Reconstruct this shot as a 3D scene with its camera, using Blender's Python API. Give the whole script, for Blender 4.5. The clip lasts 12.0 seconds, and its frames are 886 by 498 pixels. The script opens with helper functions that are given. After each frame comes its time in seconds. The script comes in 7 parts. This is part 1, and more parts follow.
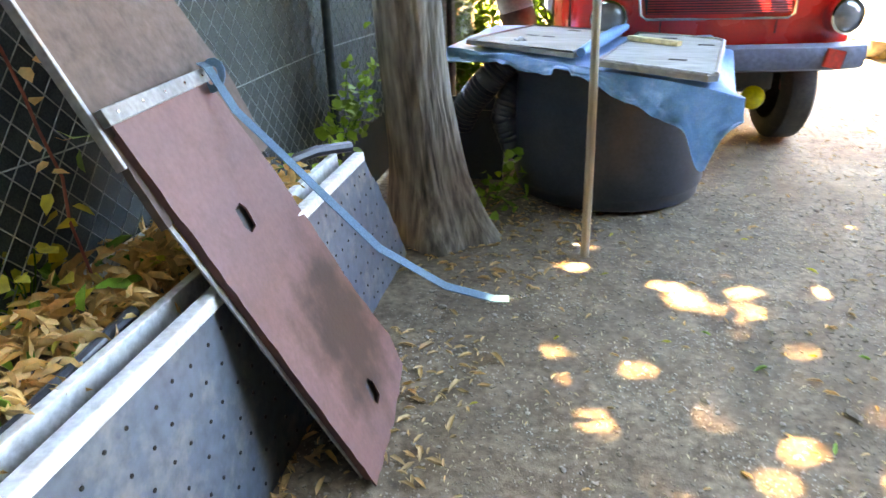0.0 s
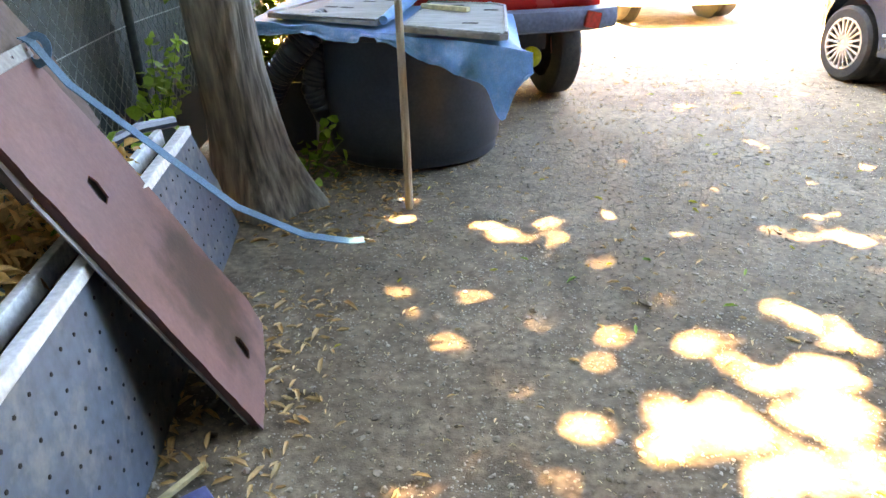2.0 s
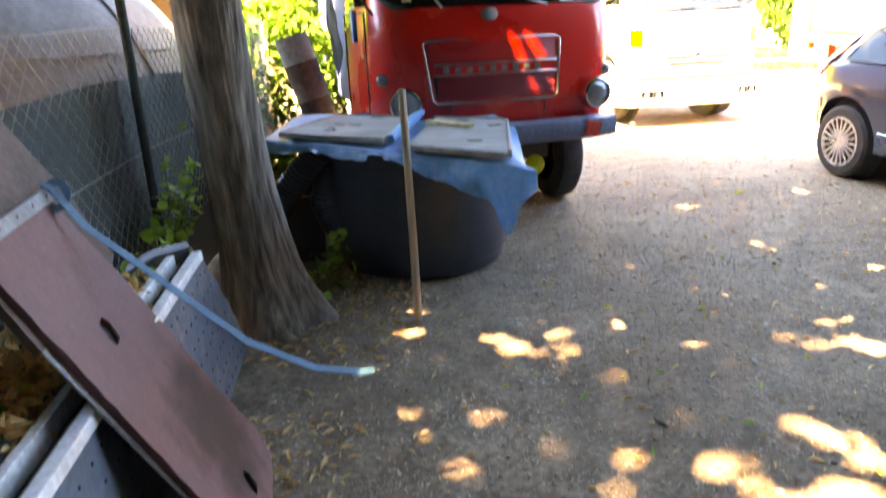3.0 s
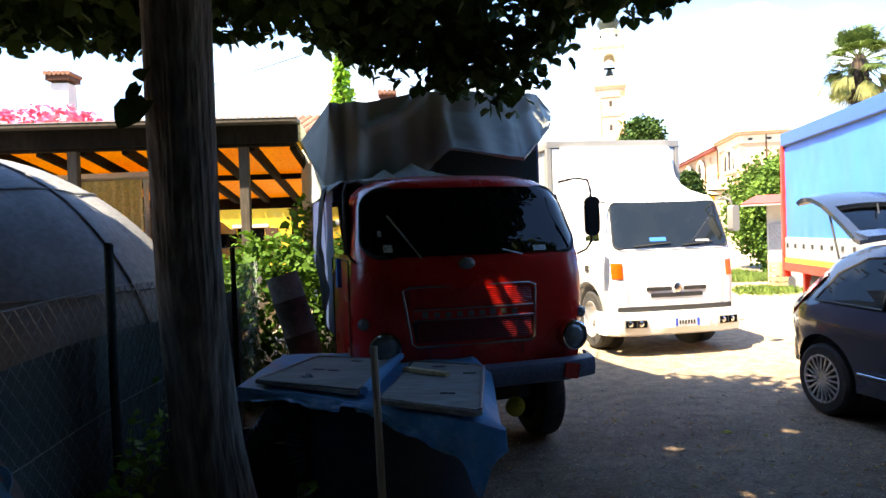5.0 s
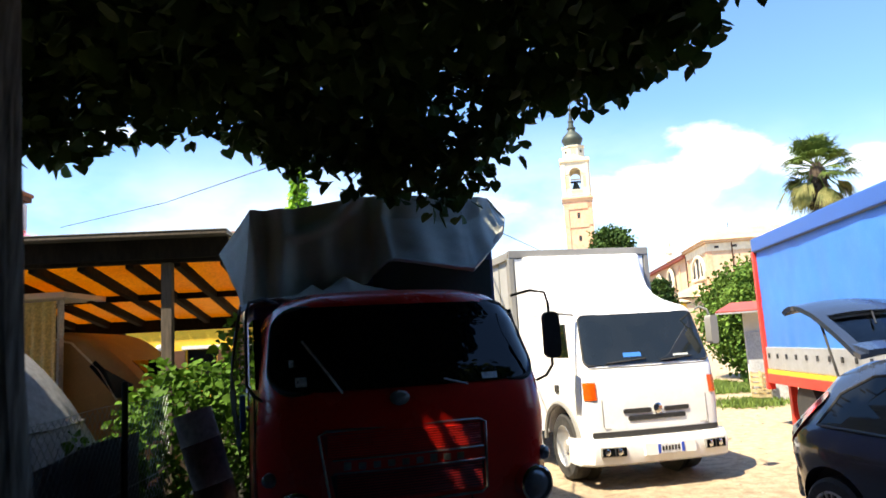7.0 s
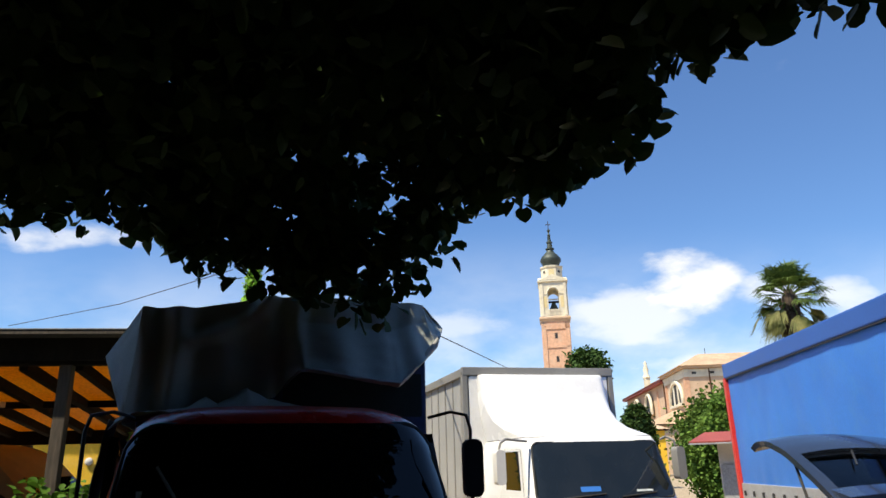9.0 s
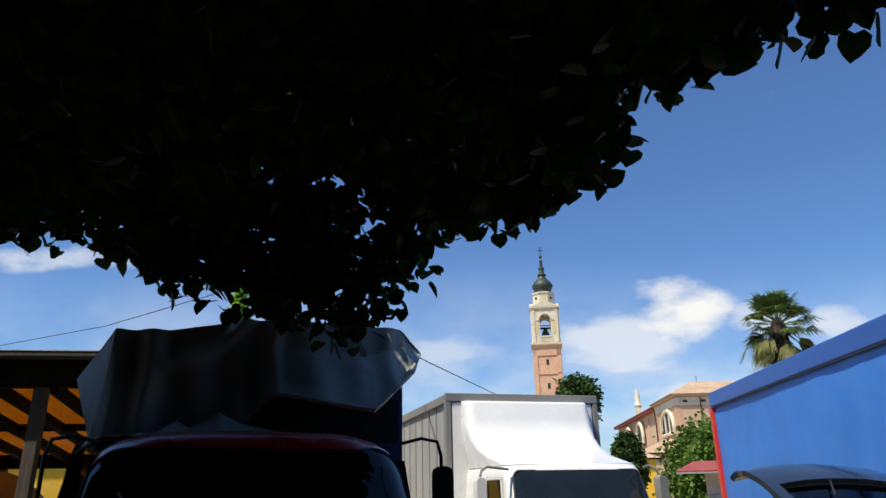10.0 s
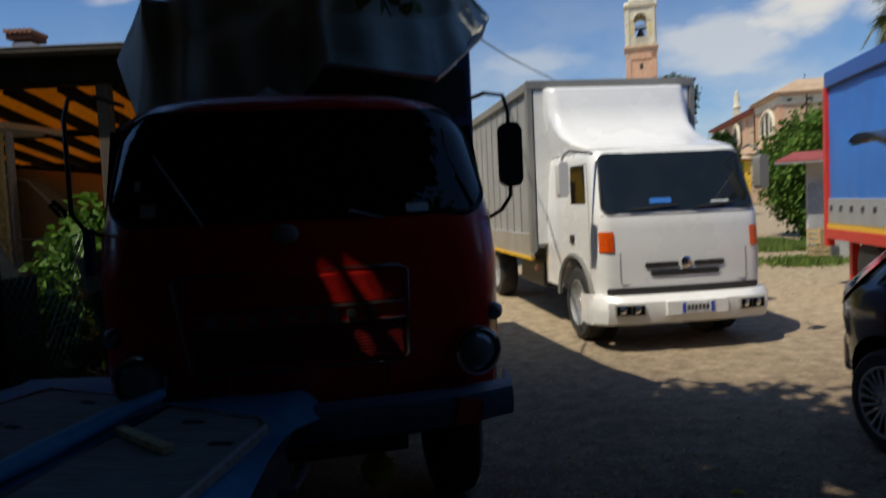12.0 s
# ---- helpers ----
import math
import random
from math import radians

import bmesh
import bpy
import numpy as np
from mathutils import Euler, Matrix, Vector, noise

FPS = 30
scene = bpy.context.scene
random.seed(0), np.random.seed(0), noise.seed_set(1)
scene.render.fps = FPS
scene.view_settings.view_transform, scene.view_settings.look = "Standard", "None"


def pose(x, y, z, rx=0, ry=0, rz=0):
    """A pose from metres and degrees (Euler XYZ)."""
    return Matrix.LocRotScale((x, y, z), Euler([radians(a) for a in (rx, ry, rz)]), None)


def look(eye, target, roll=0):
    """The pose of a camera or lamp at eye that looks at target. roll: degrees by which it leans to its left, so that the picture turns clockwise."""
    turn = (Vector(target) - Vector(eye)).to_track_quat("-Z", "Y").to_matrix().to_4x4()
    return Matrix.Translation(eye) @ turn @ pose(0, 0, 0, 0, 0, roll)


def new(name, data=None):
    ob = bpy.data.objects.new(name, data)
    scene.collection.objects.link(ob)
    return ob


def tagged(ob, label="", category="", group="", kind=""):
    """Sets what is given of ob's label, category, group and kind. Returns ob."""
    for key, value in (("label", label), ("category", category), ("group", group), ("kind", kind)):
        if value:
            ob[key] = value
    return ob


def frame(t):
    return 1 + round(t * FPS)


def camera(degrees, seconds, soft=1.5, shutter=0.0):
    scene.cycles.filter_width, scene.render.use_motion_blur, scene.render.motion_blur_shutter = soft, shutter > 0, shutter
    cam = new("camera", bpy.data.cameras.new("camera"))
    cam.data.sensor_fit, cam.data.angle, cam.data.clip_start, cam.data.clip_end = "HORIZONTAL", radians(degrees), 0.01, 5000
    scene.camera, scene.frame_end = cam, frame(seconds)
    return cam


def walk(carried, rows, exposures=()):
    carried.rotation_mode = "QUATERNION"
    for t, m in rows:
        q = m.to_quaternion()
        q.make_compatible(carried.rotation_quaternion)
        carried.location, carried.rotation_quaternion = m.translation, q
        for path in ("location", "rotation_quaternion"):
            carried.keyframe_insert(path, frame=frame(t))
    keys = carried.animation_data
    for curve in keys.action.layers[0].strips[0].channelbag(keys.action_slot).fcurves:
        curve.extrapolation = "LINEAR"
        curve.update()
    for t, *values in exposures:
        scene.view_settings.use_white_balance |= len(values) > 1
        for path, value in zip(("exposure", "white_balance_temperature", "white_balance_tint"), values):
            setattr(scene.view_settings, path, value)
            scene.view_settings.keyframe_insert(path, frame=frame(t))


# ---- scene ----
cam = camera(65.3, 12.0, soft=1.5, shutter=0.4)
PATH = [
    (0, (-0.092, 0.185, 1.350), (-1.293, 3.632, -0.286), -1.33),
    (0.5, (-0.123, 0.028, 1.383), (-0.980, 3.550, -0.308), -1.99),
    (1, (-0.157, -0.058, 1.355), (-0.595, 3.505, -0.410), -1.55),
    (1.5, (-0.175, -0.066, 1.341), (-0.347, 3.489, -0.484), -1.21),
    (2, (-0.189, -0.067, 1.342), (-0.273, 3.524, -0.417), -0.90),
    (2.5, (-0.201, -0.049, 1.363), (-0.327, 3.574, -0.327), -1.56),
    (3, (-0.192, -0.026, 1.450), (-0.312, 3.761, 0.168), -2.31),
    (3.5, (-0.170, -0.014, 1.562), (-0.303, 3.927, 0.894), -2.27),
    (3.7, (-0.153, -0.024, 1.577), (-0.310, 3.948, 1.126), -1.58),
    (5.3, (-0.026, -0.016, 1.657), (-0.061, 3.983, 1.594), -2.02),
    (5.5, (0.000, 0.000, 1.658), (-0.000, 4.000, 1.624), -1.77),
    (6, (0.064, 0.142, 1.675), (-0.003, 4.141, 1.739), -2.23),
    (6.5, (0.093, 0.446, 1.695), (0.117, 4.435, 1.989), -2.79),
    (7, (0.200, 0.773, 1.713), (0.302, 4.733, 2.264), -3.33),
    (7.5, (0.312, 1.023, 1.729), (0.412, 4.958, 2.439), -1.39),
    (7.7, (0.338, 1.128, 1.729), (0.510, 5.039, 2.552), -1.52),
    (9.5, (0.663, 1.357, 1.760), (0.919, 5.143, 3.027), -1.38),
    (10, (0.689, 1.354, 1.752), (0.970, 5.115, 3.084), -1.13),
    (10.5, (0.684, 1.371, 1.748), (0.944, 5.153, 3.025), -1.42),
    (11, (0.728, 1.501, 1.719), (0.918, 5.396, 2.611), -1.95),
    (11.5, (0.767, 1.564, 1.606), (0.791, 5.549, 1.943), -2.21),
    (12, (0.821, 1.920, 1.532), (0.562, 5.904, 1.278), -2.64),
]
SKY, SUN = 0.06, 5.0
EXPOSURES = [(0, 6.7, 23000, 17), (2.0, 6.35, 22000, 17), (2.5, 6.0, 20000, 19), (3.0, 5.65, 18500, 21), (3.5, 5.2, 15500, 21), (3.7, 4.8, 13500, 18), (4.5, 3.3, 9300, 12), (5.3, 2.0, 8400, 10), (6.0, 1.8, 8200, 9), (7.5, 1.3, 7900, 8), (9.5, 0.32, 7300, 8), (10.5, 0.0, 7000, 8), (11.0, -0.2, 7000, 7), (11.5, -0.3, 7000, 7), (12, -0.28, 7200, 7)]

walk(cam, [(t, look(eye, target, roll)) for t, eye, target, roll in PATH], EXPOSURES)

# ---- light: high summer sun from behind the left shoulder, blue sky with fair-weather cloud ----
SUN_WAY = Vector((0.47, 0.35, -1.0)).normalized()
world = bpy.data.worlds.new("sky")
scene.world = world
world.use_nodes = True
wt = world.node_tree
wt.nodes.clear()


def wnode(kind, **inputs):
    n = wt.nodes.new(kind)
    for k, v in inputs.items():
        n.inputs[k].default_value = v
    return n


sky = wt.nodes.new("ShaderNodeTexSky")
sky.sky_type = "NISHITA"
sky.sun_disc = False
sky.sun_elevation = radians(59.6)
sky.sun_rotation = radians(233)
sky.air_density, sky.dust_density, sky.ozone_density = 1.0, 0.7, 2.0
coord = wt.nodes.new("ShaderNodeTexCoord")
split = wt.nodes.new("ShaderNodeSeparateXYZ")
wt.links.new(coord.outputs["Generated"], split.inputs[0])
flat = wt.nodes.new("ShaderNodeVectorMath")
flat.operation = "MULTIPLY"
wt.links.new(coord.outputs["Generated"], flat.inputs[0])
flat.inputs[1].default_value = (1.0, 1.0, 2.1)
puff = wnode("ShaderNodeTexNoise", Scale=5.5, Detail=9.0, Roughness=0.55)
wt.links.new(flat.outputs[0], puff.inputs["Vector"])


def wmath(op, a, b=0.0, c=0.0):
    n = wt.nodes.new("ShaderNodeMath")
    n.operation = op
    for k, v in enumerate((a, b, c)):
        if isinstance(v, (int, float)):
            n.inputs[k].default_value = v
        else:
            wt.links.new(v, n.inputs[k])
    return n.outputs[0]


def wstep(v, lo, hi, top=1.0):
    n = wt.nodes.new("ShaderNodeMapRange")
    n.interpolation_type = "SMOOTHSTEP"
    wt.links.new(v, n.inputs["Value"])
    n.inputs["From Min"].default_value, n.inputs["From Max"].default_value, n.inputs["To Max"].default_value = lo, hi, top
    return n.outputs[0]


# fair-weather cumulus to the north, each heap an ellipse (across, up, half width, half height, thickness) frayed by the noise
ahead = wmath("MAXIMUM", split.outputs["Y"], 0.02)
across, rise = wmath("DIVIDE", split.outputs["X"], ahead), wmath("DIVIDE", split.outputs["Z"], ahead)
fray = wmath("MULTIPLY_ADD", puff.outputs["Fac"], 4.2, -2.1)
heaps = 0.0
for u0, v0, a, b, thick in ((0.445, 0.250, 0.10, 0.072, 0.95), (0.35, 0.205, 0.17, 0.062, 0.62), (0.56, 0.232, 0.09, 0.045, 0.75), (0.68, 0.235, 0.06, 0.040, 0.60), (0.10, 0.200, 0.14, 0.035, 0.45), (-0.50, 0.335, 0.13, 0.030, 0.7), (-0.60, 0.20, 0.22, 0.045, 0.8), (0.45, 0.13, 0.30, 0.030, 0.6)):
    du = wmath("MULTIPLY_ADD", across, 1 / a, -u0 / a)
    dv = wmath("MULTIPLY_ADD", rise, 1 / b, -v0 / b)
    near = wmath("SUBTRACT", 1.0, wmath("MULTIPLY_ADD", du, du, wmath("MULTIPLY", dv, dv)))
    heaps = wmath("MAXIMUM", heaps, wstep(wmath("ADD", near, fray), 0.05, 1.1, thick))
haze = wmath("MULTIPLY", wstep(wmath("MULTIPLY", rise, -1.0), -0.36, 0.0, 0.9), wstep(puff.outputs["Fac"], 0.2, 0.75))
front = wmath("MULTIPLY", wmath("MAXIMUM", heaps, haze), wstep(split.outputs["Y"], 0.05, 0.3))
edge = wmath("MAXIMUM", front, wstep(puff.outputs["Fac"], 0.66, 0.85, 0.4))
cloud = wt.nodes.new("ShaderNodeMix")
cloud.data_type = "RGBA"
wt.links.new(edge, cloud.inputs["Factor"])
deep = wt.nodes.new("ShaderNodeVectorMath")
deep.operation = "MULTIPLY"
deep.inputs[1].default_value = (1.08, 1.62, 2.35)
wt.links.new(sky.outputs[0], deep.inputs[0])
wt.links.new(deep.outputs[0], cloud.inputs["A"])
cloud.inputs["B"].default_value = (14.5, 14.8, 15.3, 1)
back = wnode("ShaderNodeBackground", Strength=SKY)
wt.links.new(cloud.outputs["Result"], back.inputs["Color"])
wout = wt.nodes.new("ShaderNodeOutputWorld")
wt.links.new(back.outputs[0], wout.inputs[0])
sun = bpy.data.lights.new("sun", "SUN")
sun.energy, sun.angle, sun.color = SUN, radians(0.7), (1.0, 0.95, 0.86)
sun_ob = new("sun", sun)
sun_ob.matrix_world = Matrix.Translation((0, 0, 20)) @ SUN_WAY.to_track_quat("-Z", "Y").to_matrix().to_4x4()


# ---- materials ----
def mat(name, a, b=None, rough=0.7, metal=0.0, scale=3.0, fine=40.0, bump=0.15, speck=0.25, coat=0.0, spec=0.5, stretch=(1, 1, 1),
        vary=0.0, dirt=None, dirt_amount=0.5, sub=0.0, transmit=0.0, rough_vary=0.12):
    """Two-scale surface: a to b in broad patches, fine grain over it, and dirt in patches of its own."""
    m = bpy.data.materials.new(name)
    m.use_nodes = True
    t = m.node_tree
    bsdf = t.nodes["Principled BSDF"]
    co = t.nodes.new("ShaderNodeTexCoord")
    mp = t.nodes.new("ShaderNodeMapping")
    mp.inputs["Scale"].default_value = stretch
    t.links.new(co.outputs["Object"], mp.inputs["Vector"])
    n1 = t.nodes.new("ShaderNodeTexNoise")
    n1.inputs["Scale"].default_value, n1.inputs["Detail"].default_value = scale, 5
    n2 = t.nodes.new("ShaderNodeTexNoise")
    n2.inputs["Scale"].default_value, n2.inputs["Detail"].default_value = fine, 6
    for n in (n1, n2):
        t.links.new(mp.outputs[0], n.inputs["Vector"])
    ramp = t.nodes.new("ShaderNodeMapRange")
    ramp.inputs["From Min"].default_value, ramp.inputs["From Max"].default_value = 0.35, 0.65
    t.links.new(n1.outputs["Fac"], ramp.inputs["Value"])
    mix = t.nodes.new("ShaderNodeMix")
    mix.data_type = "RGBA"
    mix.inputs["A"].default_value = (*a, 1)
    mix.inputs["B"].default_value = (*(b or a), 1)
    t.links.new(ramp.outputs[0], mix.inputs["Factor"])
    grain = t.nodes.new("ShaderNodeMapRange")
    grain.inputs["From Min"].default_value, grain.inputs["From Max"].default_value = 0.3, 0.7
    grain.inputs["To Min"].default_value, grain.inputs["To Max"].default_value = 1 - speck, 1 + speck
    t.links.new(n2.outputs["Fac"], grain.inputs["Value"])
    mul = t.nodes.new("ShaderNodeVectorMath")
    mul.operation = "SCALE"
    t.links.new(mix.outputs["Result"], mul.inputs[0])
    t.links.new(grain.outputs[0], mul.inputs["Scale"])
    colour = mul.outputs[0]
    if vary:
        info = t.nodes.new("ShaderNodeObjectInfo")
        geo = t.nodes.new("ShaderNodeNewGeometry")
        plus = t.nodes.new("ShaderNodeMath")
        plus.operation = "ADD"
        t.links.new(info.outputs["Random"], plus.inputs[0])
        t.links.new(geo.outputs["Random Per Island"], plus.inputs[1])
        vr = t.nodes.new("ShaderNodeMapRange")
        vr.inputs["From Max"].default_value = 2.0
        vr.inputs["To Min"].default_value, vr.inputs["To Max"].default_value = 1 - vary, 1 + vary
        t.links.new(plus.outputs[0], vr.inputs["Value"])
        mul2 = t.nodes.new("ShaderNodeVectorMath")
        mul2.operation = "SCALE"
        t.links.new(colour, mul2.inputs[0])
        t.links.new(vr.outputs[0], mul2.inputs["Scale"])
        colour = mul2.outputs[0]
    if dirt:
        n3 = t.nodes.new("ShaderNodeTexNoise")
        n3.inputs["Scale"].default_value, n3.inputs["Detail"].default_value = scale * 2.3, 8
        n3.inputs["Roughness"].default_value = 0.65
        t.links.new(mp.outputs[0], n3.inputs["Vector"])
        dr = t.nodes.new("ShaderNodeMapRange")
        dr.inputs["From Min"].default_value, dr.inputs["From Max"].default_value = 0.5, 0.68
        dr.inputs["To Max"].default_value = dirt_amount
        t.links.new(n3.outputs["Fac"], dr.inputs["Value"])
        dm = t.nodes.new("ShaderNodeMix")
        dm.data_type = "RGBA"
        t.links.new(dr.outputs[0], dm.inputs["Factor"])
        t.links.new(colour, dm.inputs["A"])
        dm.inputs["B"].default_value = (*dirt, 1)
        colour = dm.outputs["Result"]
    t.links.new(colour, bsdf.inputs["Base Color"])
    rv = t.nodes.new("ShaderNodeMapRange")
    rv.inputs["To Min"].default_value, rv.inputs["To Max"].default_value = max(0.02, rough - rough_vary), min(1, rough + rough_vary)
    t.links.new(n1.outputs["Fac"], rv.inputs["Value"])
    t.links.new(rv.outputs[0], bsdf.inputs["Roughness"])
    bsdf.inputs["Metallic"].default_value = metal
    bsdf.inputs["Specular IOR Level"].default_value = spec
    bsdf.inputs["Coat Weight"].default_value = coat
    bsdf.inputs["Coat Roughness"].default_value = 0.05
    if transmit:
        bsdf.inputs["Transmission Weight"].default_value = transmit
    if bump:
        bp = t.nodes.new("ShaderNodeBump")
        bp.inputs["Strength"].default_value, bp.inputs["Distance"].default_value = bump, 0.01
        add = t.nodes.new("ShaderNodeMath")
        add.operation = "MULTIPLY_ADD"
        add.inputs[1].default_value = 0.5
        t.links.new(n1.outputs["Fac"], add.inputs[0])
        t.links.new(n2.outputs["Fac"], add.inputs[2])
        t.links.new(add.outputs[0], bp.inputs["Height"])
        t.links.new(bp.outputs[0], bsdf.inputs["Normal"])
    if sub:
        tr = t.nodes.new("ShaderNodeBsdfTranslucent")
        t.links.new(colour, tr.inputs["Color"])
        ms = t.nodes.new("ShaderNodeMixShader")
        ms.inputs[0].default_value = sub
        t.links.new(bsdf.outputs[0], ms.inputs[1])
        t.links.new(tr.outputs[0], ms.inputs[2])
        t.links.new(ms.outputs[0], t.nodes["Material Output"].inputs["Surface"])
    return m


M = {}
def soil(name, a, b, pale):
    """Packed earth: broad damp and dry patches, clods, fine grain, and pale grit specks of uneven size."""
    m = mat(name, a, b, 0.95, scale=0.9, fine=34, bump=0.0, speck=0.42, spec=0.15)
    t = m.node_tree
    bsdf = t.nodes["Principled BSDF"]
    base = bsdf.inputs["Base Color"].links[0].from_socket
    co = t.nodes.new("ShaderNodeTexCoord")
    clod = t.nodes.new("ShaderNodeTexNoise")
    clod.inputs["Scale"].default_value, clod.inputs["Detail"].default_value, clod.inputs["Roughness"].default_value = 6.5, 9, 0.72
    grit = t.nodes.new("ShaderNodeTexVoronoi")
    grit.inputs["Scale"].default_value = 85
    where = t.nodes.new("ShaderNodeTexNoise")
    where.inputs["Scale"].default_value, where.inputs["Detail"].default_value = 3.1, 4
    fine = t.nodes.new("ShaderNodeTexNoise")
    fine.inputs["Scale"].default_value, fine.inputs["Detail"].default_value = 160, 4
    for n in (clod, grit, where, fine):
        t.links.new(co.outputs["Object"], n.inputs["Vector"])
    shade = t.nodes.new("ShaderNodeMapRange")
    shade.inputs["From Min"].default_value, shade.inputs["From Max"].default_value = 0.3, 0.72
    shade.inputs["To Min"].default_value, shade.inputs["To Max"].default_value = 0.48, 1.50
    t.links.new(clod.outputs["Fac"], shade.inputs["Value"])
    mul = t.nodes.new("ShaderNodeVectorMath")
    mul.operation = "SCALE"
    t.links.new(base, mul.inputs[0])
    t.links.new(shade.outputs[0], mul.inputs["Scale"])
    size = t.nodes.new("ShaderNodeMapRange")
    size.inputs["From Min"].default_value, size.inputs["From Max"].default_value = 0.42, 0.72
    size.inputs["To Min"].default_value, size.inputs["To Max"].default_value = 0.10, 0.34
    t.links.new(where.outputs["Fac"], size.inputs["Value"])
    dot = t.nodes.new("ShaderNodeMath")
    dot.operation = "LESS_THAN"
    t.links.new(grit.outputs["Distance"], dot.inputs[0])
    t.links.new(size.outputs[0], dot.inputs[1])
    some = t.nodes.new("ShaderNodeSeparateColor")
    t.links.new(grit.outputs["Color"], some.inputs[0])
    pick = t.nodes.new("ShaderNodeMath")
    pick.operation = "GREATER_THAN"
    pick.inputs[1].default_value = 0.35
    t.links.new(some.outputs["Red"], pick.inputs[0])
    both = t.nodes.new("ShaderNodeMath")
    both.operation = "MULTIPLY"
    t.links.new(dot.outputs[0], both.inputs[0])
    t.links.new(pick.outputs[0], both.inputs[1])
    weak = t.nodes.new("ShaderNodeMath")
    weak.operation = "MULTIPLY"
    t.links.new(both.outputs[0], weak.inputs[0])
    t.links.new(some.outputs["Green"], weak.inputs[1])
    mix = t.nodes.new("ShaderNodeMix")
    mix.data_type = "RGBA"
    t.links.new(weak.outputs[0], mix.inputs["Factor"])
    t.links.new(mul.outputs[0], mix.inputs["A"])
    mix.inputs["B"].default_value = (*pale, 1)
    t.links.new(mix.outputs["Result"], bsdf.inputs["Base Color"])
    # pale gravel of the open yard, its sunlit paleness put into the colour
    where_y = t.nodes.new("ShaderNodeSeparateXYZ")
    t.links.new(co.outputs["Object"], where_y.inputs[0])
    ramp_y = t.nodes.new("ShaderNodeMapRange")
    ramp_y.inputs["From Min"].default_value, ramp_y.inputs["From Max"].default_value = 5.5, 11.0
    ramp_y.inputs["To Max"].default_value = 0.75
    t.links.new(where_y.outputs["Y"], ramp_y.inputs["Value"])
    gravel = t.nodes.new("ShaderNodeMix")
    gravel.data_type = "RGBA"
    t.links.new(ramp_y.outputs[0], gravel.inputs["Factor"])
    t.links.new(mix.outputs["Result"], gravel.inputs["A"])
    sunlit_pale_mul = t.nodes.new("ShaderNodeVectorMath")
    sunlit_pale_mul.operation = "SCALE"
    sunlit_pale_mul.inputs[0].default_value = (0.43, 0.345, 0.235)
    t.links.new(shade.outputs[0], sunlit_pale_mul.inputs["Scale"])
    t.links.new(sunlit_pale_mul.outputs[0], gravel.inputs["B"])
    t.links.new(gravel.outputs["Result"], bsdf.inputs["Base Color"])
    h = t.nodes.new("ShaderNodeMath")
    h.operation = "MULTIPLY_ADD"
    t.links.new(clod.outputs["Fac"], h.inputs[0])
    h.inputs[1].default_value = 2.2
    t.links.new(fine.outputs["Fac"], h.inputs[2])
    h2 = t.nodes.new("ShaderNodeMath")
    h2.operation = "MULTIPLY_ADD"
    t.links.new(both.outputs[0], h2.inputs[0])
    h2.inputs[1].default_value = 0.5
    t.links.new(h.outputs[0], h2.inputs[2])
    bp = t.nodes.new("ShaderNodeBump")
    bp.inputs["Strength"].default_value, bp.inputs["Distance"].default_value = 0.45, 0.007
    t.links.new(h2.outputs[0], bp.inputs["Height"])
    t.links.new(bp.outputs[0], bsdf.inputs["Normal"])
    return m


def stain(m, centre, radius, colour):
    """One soft scorch mark with a ragged edge, at a place of the board's own."""
    t = m.node_tree
    bsdf = t.nodes["Principled BSDF"]
    base = bsdf.inputs["Base Color"].links[0].from_socket
    co = t.nodes.new("ShaderNodeTexCoord")
    away = t.nodes.new("ShaderNodeVectorMath")
    away.operation = "DISTANCE"
    t.links.new(co.outputs["Object"], away.inputs[0])
    away.inputs[1].default_value = centre
    rag = t.nodes.new("ShaderNodeTexNoise")
    rag.inputs["Scale"].default_value, rag.inputs["Detail"].default_value = 9, 6
    t.links.new(co.outputs["Object"], rag.inputs["Vector"])
    plus = t.nodes.new("ShaderNodeMath")
    plus.operation = "MULTIPLY_ADD"
    t.links.new(rag.outputs["Fac"], plus.inputs[0])
    plus.inputs[1].default_value = radius * 1.1
    t.links.new(away.outputs["Value"], plus.inputs[2])
    fade = t.nodes.new("ShaderNodeMapRange")
    fade.interpolation_type = "SMOOTHSTEP"
    fade.inputs["From Min"].default_value, fade.inputs["From Max"].default_value = radius * 0.85, radius * 1.55
    fade.inputs["To Min"].default_value, fade.inputs["To Max"].default_value = 0.9, 0.0
    t.links.new(plus.outputs[0], fade.inputs["Value"])
    mix = t.nodes.new("ShaderNodeMix")
    mix.data_type = "RGBA"
    t.links.new(fade.outputs[0], mix.inputs["Factor"])
    t.links.new(base, mix.inputs["A"])
    mix.inputs["B"].default_value = (*colour, 1)
    t.links.new(mix.outputs["Result"], bsdf.inputs["Base Color"])


